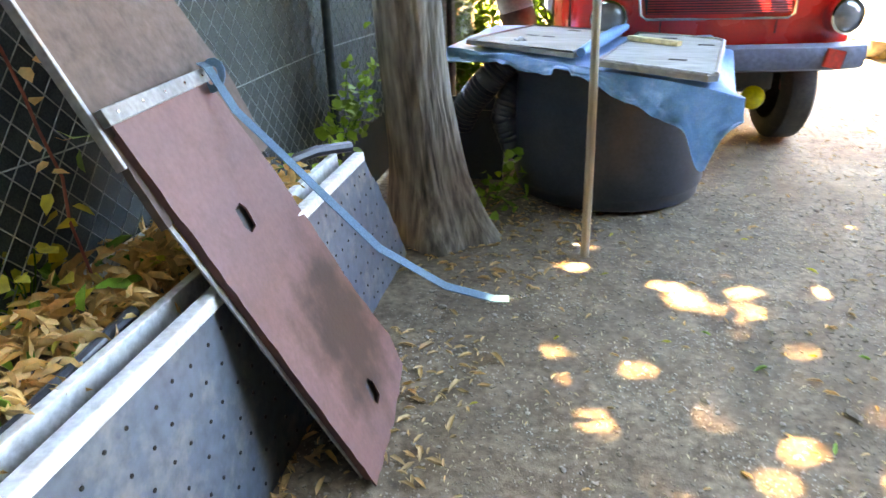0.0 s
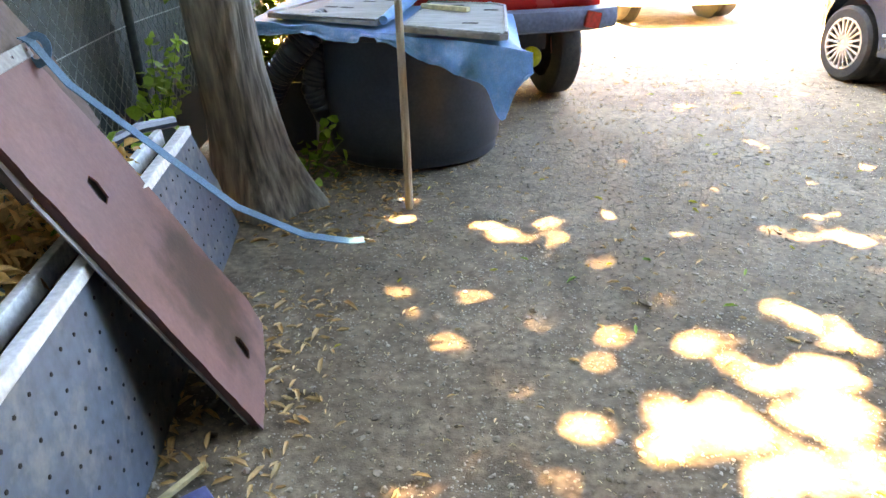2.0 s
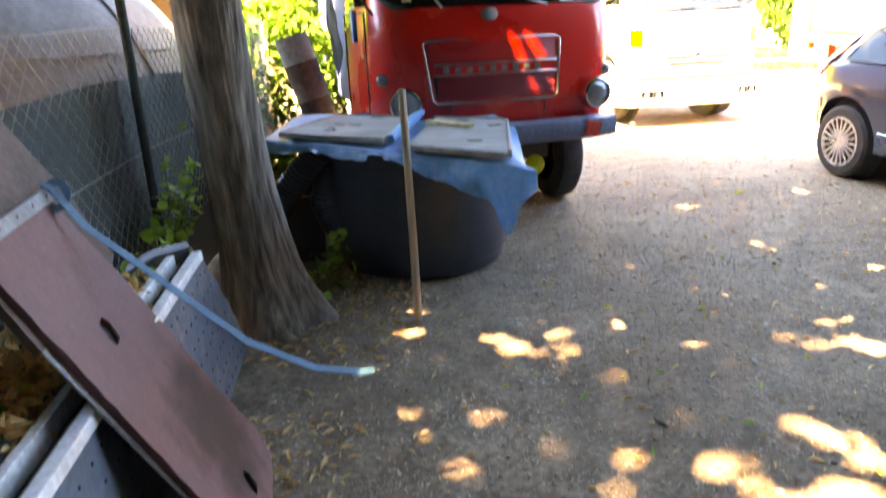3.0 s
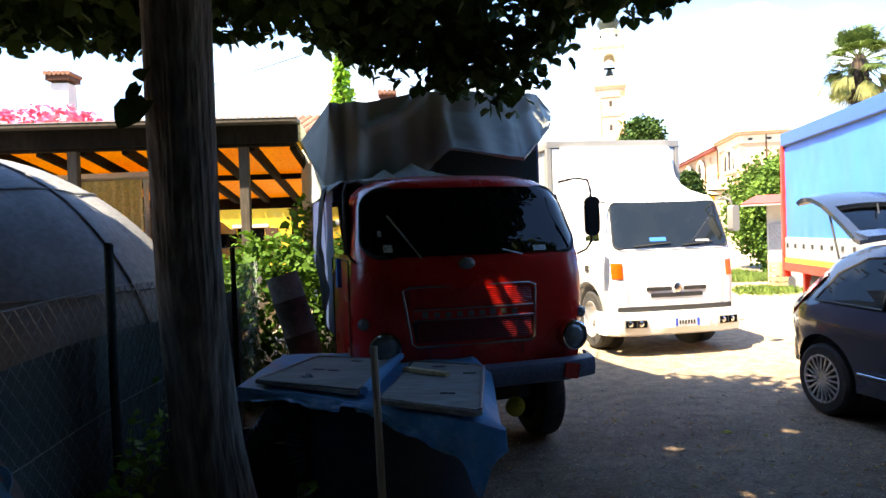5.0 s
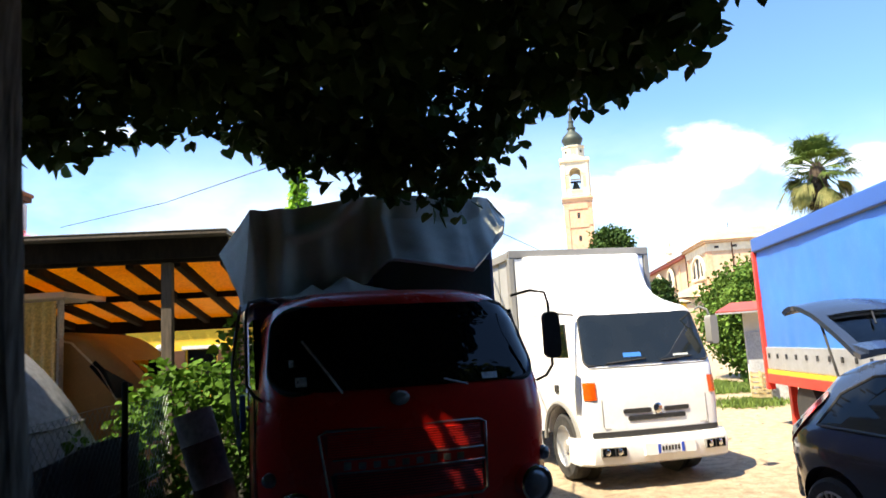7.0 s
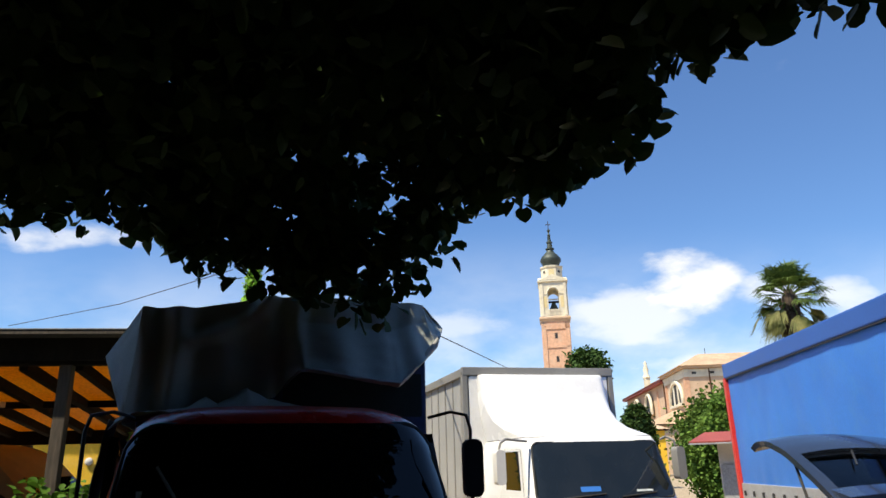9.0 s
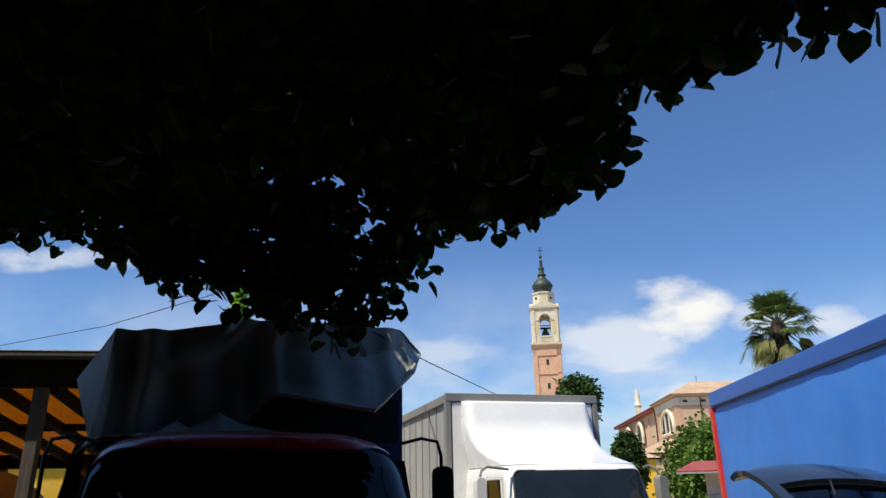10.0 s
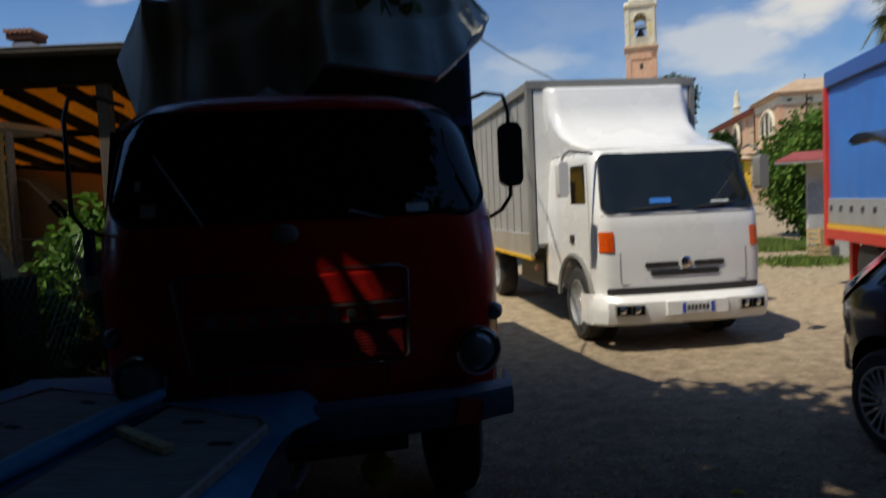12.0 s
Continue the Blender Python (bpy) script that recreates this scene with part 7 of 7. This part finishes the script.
part("roof_gutter", tube([(-5.7, 8.81, 2.03), (-4.078, 8.795, 2.03), (-3.883, 8.795, 1.981), (-3.55, 8.79, 1.641), (-3.364, 8.79, 1.316)], 0.012, 6), "plaster", ovan, "pale gutter strip", smooth=True)
part("bonnet_glass", prism([(-3.121, 1.543), (-3.291, 1.73), (-3.275, 1.746), (-3.104, 1.56)], 9.0, 10.1), "glass", ovan, "windscreen")
for x in (-3.2, -5.6):
    for y in (8.90, 10.15):
        part("wheel", lathe([(0.18, -0.08), (0.30, -0.08), (0.32, -0.05), (0.32, 0.05), (0.30, 0.08), (0.18, 0.08), (0.05, 0.05)], 22, "y", m=pose(x, y, 0.32)), "tyre", ovan, smooth=True)

# ---- vine and a rusty drum beside the red lorry ----
def bush(name, label, centre, radii, count, size, material, seed, shell=0.55, category="bush"):
    r = np.random.default_rng(seed)
    e = thing(name, label, category, centre[0], centre[1], 0)
    d = r.normal(size=(count, 3))
    d /= np.linalg.norm(d, axis=1)[:, None]
    lump = np.array([1 + 0.22 * noise.noise(tuple(q * 2.2 + seed)) + 0.12 * noise.noise(tuple(q * 5 + seed)) for q in d])
    p = d * (lump * r.uniform(shell, 1.0, count) ** 0.6)[:, None] * np.array(radii) + np.array([0, 0, centre[2]])
    p[:, 2] = np.maximum(p[:, 2], 0.03)
    tagged(leaves("foliage", p, size * np.exp(r.normal(0, 0.25, count)), material, e, rng=r, droop=0.5), kind="stuff")
    st = bmesh.new()
    for q in p[:: max(1, count // 20)]:
        tube([Vector((q[0] * 0.15, q[1] * 0.15, 0)), Vector((q[0] * 0.5, q[1] * 0.5, q[2] * 0.6)), Vector(q)], 0.01, 5, bm=st, radii=[0.012 * max(radii), 0.008 * max(radii), 0.002])
    part("stem", st, "bark", e)
    return e


bush("vine_thicket", "bright green vine thicket over old junk", (-1.95, 7.0, 0.82), (0.66, 0.6, 0.95), 3000, 0.07, "ivy", 51, category="vine")
bush("vine_thicket", "green vine leaves over the fence end", (-2.4, 6.3, 0.5), (0.45, 0.5, 0.7), 1200, 0.07, "ivy", 52, category="vine")
bush("vine_thicket", "green creeper on the pergola corner post", (-1.85, 8.0, 1.4), (0.2, 0.25, 0.8), 450, 0.07, "ivy", 53, shell=0.2, category="vine")
drum = thing("rusty_drum", "leaning rusty metal drum half hidden by vine", "drum")
part("shell", lathe([(0.10, 0), (0.14, 0.02), (0.145, 0.3), (0.152, 0.31), (0.145, 0.32), (0.145, 0.62), (0.152, 0.63), (0.145, 0.64), (0.14, 0.86), (0.0, 0.86)], 24, m=pose(-1.38, 6.12, 0.5, 0, -16, 0)), "rust", drum, smooth=True)
part("prop", box(-0.16, 0.16, -0.14, 0.14, 0, 0.56, 0.02, m=pose(-1.40, 6.12, 0)), "dark_wood", drum)
bush("low_hedge", "low green hedge at the foot of the yellow wall", (-5.6, 16.4, 0.72), (3.0, 0.45, 0.86), 2600, 0.10, "ivy", 54, category="hedge")
cyp = thing("ivy_column", "slim ivy-clad column rising above the roof", "tree", -2.42, 15.2, 0)
r6 = np.random.default_rng(61)
n6 = 2600
hz = r6.uniform(0.2, 5.8, n6)
ra = 0.46 * (1 - (hz / 6.1) ** 3) * np.sqrt(r6.uniform(0.2, 1, n6))
an = r6.uniform(0, 6.283, n6)
tagged(leaves("foliage", np.stack([ra * np.cos(an), ra * np.sin(an), hz], 1), np.full(n6, 0.12), "weed", cyp, rng=r6), kind="stuff")
part("trunk", tube([(0, 0, 0), (0.02, 0, 3), (0, 0, 5.6)], 0.06, 8), "bark", cyp)
bush("flowering_shrub", "pink flowering shrub on the roof edge", (-6.7, 11.0, 3.62), (1.1, 0.4, 0.30), 700, 0.10, "pink_flower", 62)
bush("flowering_shrub", "green shrub with pink blossom by the pergola", (-6.5, 11.2, 3.3), (1.3, 0.4, 0.42), 500, 0.10, "ivy", 63)

# ---- bell tower ----
TW = pose(27.35, 119.6, 0, 0, 0, -12)
tower = thing("bell_tower", "brick church bell tower with cream belfry and dark copper spire", "tower")
tower.matrix_basis = TW
hw = 2.3
shaft = part("shaft", box(-hw, hw, -hw, hw, 0, 24.9), "brick_pink", tower, "pale red brick shaft")
belf = part("belfry", box(-hw, hw, -hw, hw, 25.8, 31.9), "stone", tower, "cream belfry with arched openings")
carve(belf, box(-hw + 0.5, hw - 0.5, -hw + 0.5, hw - 0.5, 26.4, 31.4))
arch2 = [(0.92 * math.cos(a), 29.9 + 0.92 * math.sin(a)) for a in np.linspace(0, math.pi, 12)] + [(-0.92, 27.1), (0.92, 27.1)]
carve(belf, prism(arch2, -4, 4))
carve(belf, prism(arch2, -4, 4, "x"))
part("bell", lathe([(0.80, 0), (0.66, 0.25), (0.48, 0.8), (0.32, 1.15), (0.05, 1.2)], 18, m=pose(0, 0, 27.5)), "copper", belf, "dark bronze bell", smooth=True)
part("bell_beam", box(-1.8, 1.8, -0.15, 0.15, 28.7, 29.0), "dark_wood", belf)
for a in range(4):
    m = pose(0, 0, 0, 0, 0, 90 * a)
    for x in (-hw + 0.32, hw - 0.32):
        part("pilaster", box(x - 0.36, x + 0.36, -hw - 0.13, -hw + 0.05, 0, 24.6, m=m), "brick_pink", shaft)
        part("pilaster", box(x - 0.24, x + 0.24, -hw - 0.15, -hw + 0.03, 25.9, 31.6, m=m), "stone", belf)
    part("band", box(-hw - 0.10, hw + 0.10, -hw - 0.13, -hw, 20.4, 20.75, m=m), "brick_pink", shaft)
    part("frieze", box(-hw - 0.10, hw + 0.10, -hw - 0.13, -hw, 23.6, 24.6, m=m), "brick_pink", shaft)
    for z in (18.0, 22.0):
        part("slit", box(-0.24, 0.24, -hw - 0.02, -hw + 0.1, z, z + 0.95, m=m), "ink", shaft, "narrow dark slit window")
    part("impost", box(-hw + 0.55, hw - 0.55, -hw - 0.09, -hw + 0.02, 29.75, 29.95, m=m) if a else box(-hw + 0.55, -0.95, -hw - 0.09, -hw + 0.02, 29.75, 29.95, bm=box(0.95, hw - 0.55, -hw - 0.09, -hw + 0.02, 29.75, 29.95)), "stone", belf)
    part("archivolt", tube([m @ Vector((1.08 * math.cos(k), -hw - 0.05, 29.9 + 1.08 * math.sin(k))) for k in np.linspace(0, math.pi, 14)], 0.13, 6), "stone", belf)
    for x in (-1.45, 1.45):
        part("ochre_panel", box(x - 0.26, x + 0.26, -hw - 0.05, -hw + 0.02, 27.4, 29.4, m=m), "ochre", belf)
    rail = part("balustrade", box(-1.0, 1.0, -hw - 0.14, -hw + 0.02, 26.85, 27.05, m=m), "stone", belf)
    for k in range(6):
        part("baluster", box(-0.88 + k * 0.34, -0.74 + k * 0.34, -hw - 0.11, -hw - 0.0, 26.1, 26.85, m=m), "stone", rail)
    part("pediment", ring_loft([[m @ Vector((x, y, z)) for x, z in ((-hw, 32.35), (hw, 32.35), (0, 33.35))] for y in (-hw - 0.22, -hw + 0.9)]), "stone", belf)
part("cornice", lathe([(hw * 1.42, 0), (hw * 1.50, 0.25), (hw * 1.64, 0.55), (hw * 1.64, 0.8), (hw * 1.42, 0.95)], 4, m=pose(0, 0, 24.9, 0, 0, 45)), "church_wall", tower, "moulded brown cornice")
part("cornice", lathe([(hw * 1.42, 0), (hw * 1.60, 0.2), (hw * 1.60, 0.42), (hw * 1.4, 0.5)], 4, m=pose(0, 0, 31.85, 0, 0, 45)), "stone", tower)
lan = part("lantern", lathe([(1.95, 32.3), (1.95, 34.7), (2.12, 34.85), (2.15, 35.1), (1.7, 35.2)], 8, m=pose(0, 0, 0, 0, 0, 22.5)), "stone", tower, "octagonal cream drum")
for k in range(8):
    m = pose(0, 0, 0, 0, 0, 45 * k)
    part("oculus", lathe([(0.24, -1.86), (0.24, -1.75)], 12, "y", m=m @ pose(0, 0, 34.05)) if k % 2 else box(-0.45, 0.45, -1.86, -1.75, 33.4, 34.5, m=m), "ink" if k % 2 else "ochre", lan)
spire = [(1.75, 35.15), (1.45, 35.4), (1.55, 35.8), (1.85, 36.3), (1.85, 36.7), (1.55, 37.2), (1.05, 37.7), (0.70, 38.1), (0.62, 38.4), (0.78, 38.55), (0.78, 38.75), (0.5, 38.9), (0.42, 39.7), (0.55, 39.8), (0.55, 40.0), (0.34, 40.15), (0.24, 41.2), (0.32, 41.35), (0.18, 41.5), (0.13, 41.9), (0.30, 42.1), (0.30, 42.3), (0.06, 42.5)]
part("spire", lathe(spire, 16), "copper", tower, "dark copper onion spire", smooth=True)
part("cross", box(-0.07, 0.07, -0.07, 0.07, 42.4, 44.0, bm=box(-0.48, 0.48, -0.06, 0.06, 43.3, 43.44)), "ink", tower, "thin iron cross")

# ---- church ----
church = thing("church", "peach plastered church with tiled roofs and tall arched windows", "church", 37.1, 90.0, 0, -8)


def lunette(y, hw_, z0, h, mullions):
    """A round-headed window in the long flank: dark glass, pale surround and mullions."""
    pts = [(y + hw_ * math.cos(a), z0 + 0.25 * h + 0.75 * h * math.sin(a)) for a in np.linspace(0, math.pi, 14)] + [(y - hw_, z0), (y + hw_, z0)]
    w = part("arched_window", prism(pts, -0.16, 0.05, "x"), "ink", church, "dark arched window with a stone surround")
    part("surround", tube([(-0.16, a, b) for a, b in pts], 0.27, 6, closed=True), "stone", w)
    for k in range(mullions):
        f = -hw_ + 2 * hw_ * (k + 1) / (mullions + 1)
        part("mullion", box(-0.24, -0.10, y + f - 0.28, y + f + 0.28, z0, z0 + 0.25 * h + 0.75 * h * math.sqrt(1 - (f / hw_) ** 2)), "stone", w)


part("choir", box(0, 15, 0, 12.2, 0, 13.0), "church_wall", church, "tall peach plaster choir")
part("choir_frieze", box(-0.12, 15.1, -0.12, 12.3, 11.9, 12.9), "stone", church, "pale stone frieze under the eaves")
part("choir_eaves", box(-0.5, 15.5, -0.5, 12.5, 13.0, 13.3), "church_wall", church)
for k in range(6):
    part("vent", box(0.9 + k * 2.3, 1.45 + k * 2.3, -0.16, -0.1, 12.25, 12.55), "ink", church, "small dark vent")
hip = ring_loft([[(-0.8, -0.8, 13.3), (15.8, -0.8, 13.3), (15.8, 12.8, 13.3), (-0.8, 12.8, 13.3)], [(3.6, 5.6, 15.6), (11.4, 5.6, 15.6), (11.4, 6.4, 15.6), (3.6, 6.4, 15.6)]])
part("choir_roof", hip, "tan_tile", church, "hipped terracotta roof")
part("nave", box(0.35, 13, 12.2, 46, 0, 12.7), "church_wall", church, "long peach plaster nave wall")
part("nave_eaves", box(-0.45, 13.6, 12.35, 46.4, 12.62, 13.05), "red_roof", church, "red-brown timber eaves")
part("nave_roof", prism([(-0.6, 13.05), (13.8, 13.05), (6.7, 14.0)], 12.3, 46.5, "y"), "tan_tile", church, "terracotta nave roof")
lunette(5.0, 3.3, 8.6, 3.1, 2)
for y in (23.8, 33.7):
    lunette(y, 2.1, 8.8, 3.0, 0)
for y in (0.3, 10.9, 12.9, 18.6, 28.6, 38.6):
    part("pilaster", box(-0.10 if y < 12 else 0.2, 0.5, y - 0.35, y + 0.55, 0, 11.9), "brick_pink", church, "shallow brick pilaster")
part("downpipe", tube([(3.1, -0.12, 0), (3.1, -0.12, 12.9)], 0.09, 6), "shutter", church)
part("downpipe", tube([(-0.14, 11.9, 0), (-0.14, 11.9, 12.6)], 0.09, 6), "shutter", church)
part("chapel", box(-4.4, 0, 0.4, 9.0, 0, 6.1), "church_wall", church, "low side chapel")
part("chapel_roof", ring_loft([[(-5.0, -0.2, 6.1), (0, -0.2, 6.1), (0, 9.6, 6.1), (-5.0, 9.6, 6.1)], [(-0.8, 3.6, 8.0), (0, 3.6, 8.0), (0, 5.8, 8.0), (-0.8, 5.8, 8.0)]]), "tan_tile", church, "hipped terracotta chapel roof")
part("chapel_eaves", box(-4.9, 0, -0.1, 9.5, 5.95, 6.1), "dark_wood", church)
part("statue_pedestal", box(3.0, 4.0, 40.4, 41.4, 13.3, 16.6), "stone", church)
part("finial", lathe([(0.75, 16.5), (0.6, 16.8), (0.42, 17.3), (0.52, 18.1), (0.30, 18.8), (0.30, 19.2), (0.05, 19.6)], 10, m=pose(3.5, 40.9, 0)), "stone", church, "pale roof finial", smooth=True)
part("lightning_rod", tube([(7.0, 14.0, 13.9), (7.0, 14.0, 17.6)], 0.05, 5), "ink", church)
annex = thing("yellow_annex", "low yellow plastered house below the church", "house", 27.6, 79.5, 0, -8)
part("wall", box(-2.4, 2.0, 0, 5, 0, 5.0), "yellow_wall", annex)
part("roof", ring_loft([[(-2.9, -0.6, 5.0), (2.5, -0.6, 5.0), (2.5, 5.6, 5.0), (-2.9, 5.6, 5.0)], [(-0.6, 2.2, 6.0), (0.4, 2.2, 6.0), (0.4, 2.8, 6.0), (-0.6, 2.8, 6.0)]]), "tan_tile", annex)
part("eaves", box(-2.8, 2.4, -0.5, 5.5, 4.85, 5.0), "dark_wood", annex)

# ---- trees beyond the yard ----
def tree_at(name, label, x, y, h, r, count, size, seed, material="far_leaf", z0=None):
    rr = np.random.default_rng(seed)
    e = thing(name, label, "tree", x, y, 0)
    part("trunk", tube([(0, 0, 0), (0.05 * r, 0, h * 0.4), (0, 0, h * 0.8)], 0.1, 8, radii=[0.10 * r, 0.07 * r, 0.02 * r]), "bark", e, smooth=True)
    for k in range(6):
        a = k * 1.05
        part("limb", tube([(0, 0, h * (0.3 + 0.06 * k)), (0.4 * r * math.cos(a), 0.4 * r * math.sin(a), h * (0.45 + 0.06 * k)), (0.75 * r * math.cos(a), 0.75 * r * math.sin(a), h * (0.55 + 0.06 * k))], 0.05, 6, radii=[0.04 * r, 0.025 * r, 0.008 * r]), "bark", e)
    zc = h * 0.58 if z0 is None else (h + z0) / 2
    hz_ = h - zc
    nc = max(30, count // 40)
    d = rr.normal(size=(nc, 3))
    d /= np.linalg.norm(d, axis=1)[:, None]
    cen = d * (rr.uniform(0.35, 1, nc) ** 0.5)[:, None] * np.array([r, r, hz_]) * 0.88
    p = (cen[:, None] + rr.normal(0, 1, (nc, 40, 3)) * 0.13 * r).reshape(-1, 3) + np.array([0, 0, zc])
    p[:, 2] = np.maximum(p[:, 2], 0.2)
    tagged(leaves("crown", p, size * np.exp(rr.normal(0, 0.25, len(p))), material, e, rng=rr), kind="stuff")
    return e


tree_at("yard_tree", "leafy green tree beside the yard", 11.6, 25.0, 4.15, 1.9, 15000, 0.12, 71, "yard_leaf", z0=0.1)
bush("tall_shrub", "tall dense light green shrub beside the hut", (10.25, 21.6, 1.72), (1.55, 0.9, 1.95), 15000, 0.10, "yard_leaf", 72, shell=0.35, category="shrub")
tree_at("yard_tree", "dark round-crowned tree behind the lorries", 14.75, 54, 10.3, 1.75, 7200, 0.24, 73, "far_leaf", z0=6.2)
tree_at("yard_tree", "dark green tree below the church", 15.9, 47.0, 5.7, 1.1, 4600, 0.22, 74, "far_leaf", z0=1.2)
tree_at("yard_tree", "dark tree glimpsed behind the lorries", 7.0, 40.0, 4.6, 2.6, 2600, 0.4, 75, z0=0.5)

palm = thing("palm_tree", "fan palm with a shaggy brown trunk and green crown", "palm", 14.5, 24.9, 0)
part("trunk", tube([(0.0, 0, 0), (0.05, 0, 3), (0, 0, 5.4), (0, 0, 6.3), (0, 0, 7.2), (0, 0, 7.5)], 0.2, 12, radii=[0.2, 0.19, 0.24, 0.30, 0.27, 0.12]), "palm_bark", palm, "dark shaggy trunk", smooth=True)
rp = np.random.default_rng(81)
for k in range(66):
    az = rp.uniform(0, 6.283)
    el = rp.uniform(-0.95, 1.35)
    d = Vector((math.cos(az) * math.cos(el), math.sin(az) * math.cos(el), math.sin(el)))
    base = Vector((0, 0, 7.2 + 0.1 * el))
    ln = rp.uniform(0.55, 1.05)
    old = el < -0.35
    hubp = base + d * ln + Vector((0, 0, -0.05))
    side = d.cross(Vector((0, 0, 1))).normalized()
    upv = side.cross(d)
    fold = rp.uniform(0.45, 0.95)
    V, F = [], []
    nb = 21
    for j in range(nb):
        a = radians((-105 + 210 * j / (nb - 1)) * (fold if not old else 0.45))
        w = (d * math.cos(a) + side * math.sin(a) + upv * 0.25 * abs(math.sin(a))).normalized()
        t1 = hubp + w * 0.36 + Vector((0, 0, -0.10 if old else 0.0))
        t2 = hubp + w * rp.uniform(0.60, 0.82) + Vector((0, 0, -0.14 - (0.36 if old else 0.14 * rp.uniform()) - 0.1 * abs(math.sin(a))))
        b = w.cross(upv).normalized() * 0.027
        i0 = len(V)
        V += [hubp - b * 0.3, hubp + b * 0.3, t1 + b, t2, t1 - b]
        F += [(i0, i0 + 1, i0 + 2, i0 + 4), (i0 + 4, i0 + 2, i0 + 3)]
    fr = raw("frond", V, F, "palm_dry" if old else "palm_leaf", palm)
    part("stalk", tube([base, (base + hubp) / 2 + Vector((0, 0, 0.03)), hubp], 0.016, 5), "palm_leaf", fr)
skirt = np.random.default_rng(82)
hz_ = skirt.uniform(5.2, 7.1, 420)
an_ = skirt.uniform(0, 6.283, 420)
tagged(leaves("fibre_skirt", np.stack([0.27 * np.cos(an_), 0.27 * np.sin(an_), hz_], 1), np.full(420, 0.26), "palm_bark", palm, rng=skirt, droop=0.9, shape=LEAF * np.array([0.3, 1, 1])), kind="stuff")

# ---- small shed, crates, grass and wires ----
hut = thing("small_hut", "small grey sheet-metal hut with a red roof", "hut", 8.25, 17.3, 0, -35)
part("wall", box(-0.40, 0.9, -0.6, 0.6, 0, 2.15, 0.01), "plaster", hut)
part("door_panel", box(-0.36, 0.5, -0.66, -0.61, 0.05, 1.62, 0.01), "grey_sheet", hut, "grey sheet-metal door")
part("roof", box(-0.85, 1.2, -0.95, 0.8, 2.235, 2.27, 0.005, m=pose(0, 0, 0, 8, 0, 0)), "red_roof", hut, "red sheet roof")
part("soffit", box(-0.86, 1.19, -0.96, 0.79, 2.20, 2.232, 0.003, m=pose(0, 0, 0, 8, 0, 0)), "grey_sheet", hut, "grey roof underside")
for k in range(2):
    crate = thing("wooden_crate", "slatted wooden crate on the ground by the hut", "crate", 7.62 + 0.03 * k, 16.6, 0.36 * k, 20 * k, group="crates by the hut")
    for x in (-0.13, 0.13):
        for y in (-0.15, 0.15):
            part("corner", box(x - 0.02, x + 0.02, y - 0.02, y + 0.02, 0, 0.35), "crate", crate)
    for z in (0.03, 0.14, 0.25):
        for y in (-0.175, 0.175):
            part("slat", box(-0.155, 0.155, y - 0.008, y + 0.008, z, z + 0.07), "crate", crate)
        for x in (-0.15, 0.15):
            part("slat", box(x - 0.008, x + 0.008, -0.17, 0.17, z, z + 0.07), "crate", crate)
gb = np.random.default_rng(91)
gp = np.stack([gb.uniform(5.0, 9.5, 5200), gb.uniform(19.2, 23.5, 5200), np.zeros(5200)], 1)
gp2 = np.array([(7.2, 16.4, 0)] * 900) + gb.normal(0, 1, (900, 3)) * np.array([0.35, 0.35, 0])
blades = leaves("grass", np.concatenate([gp, gp2]), np.full(6100, 0.17), "grass", rng=gb, droop=-1.1, shape=LEAF * np.array([0.18, 1, 1]))
tagged(blades, "rough green grass at the far edge of the yard", "grass", kind="stuff")
for pts_, nm in (([(-12.0, 23.92, 6.37), (-7.59, 21.47, 6.47), (-3.58, 18.02, 6.49)], "a"), ([(0.25, 7.35, 2.87), (0.62, 10.25, 3.62), (1.37, 15.27, 4.26), (4.88, 27.45, 5.04)], "b")):
    c = thing("overhead_cable", "thin dark overhead cable against the sky", "cable")
    part("strand", tube(pts_, 0.012, 5), "cable", c)
hedge = thing("far_hedge", "far dark line of trees along the horizon", "trees", 0, 0, 0, kind="stuff")
rh = np.random.default_rng(95)
th = rh.uniform(-0.9, 1.3, 9000)
rad_ = rh.uniform(150, 175, 9000)
leaves("foliage", np.stack([rad_ * np.sin(th), rad_ * np.cos(th), rh.uniform(0, 1, 9000) ** 1.4 * (4.5 + 1.5 * np.sin(th * 31))], 1), np.full(9000, 1.6), "far_leaf", hedge, rng=rh)


# ---- unseen plain walls added behind the walk to cut sky light ----
for nm, q in (("wall_south", (-13, 11, -6.3, -6.0, 0, 6.2)), ("wall_west", (-13.3, -13, -6.3, 3.5, 0, 5.6)), ("wall_east", (10.7, 11, -6.0, 5.0, 0, 5.6))):
    tagged(part(nm, box(*q), "dark_wood"), "plain unseen wall added to block light", "wall", kind="structure")
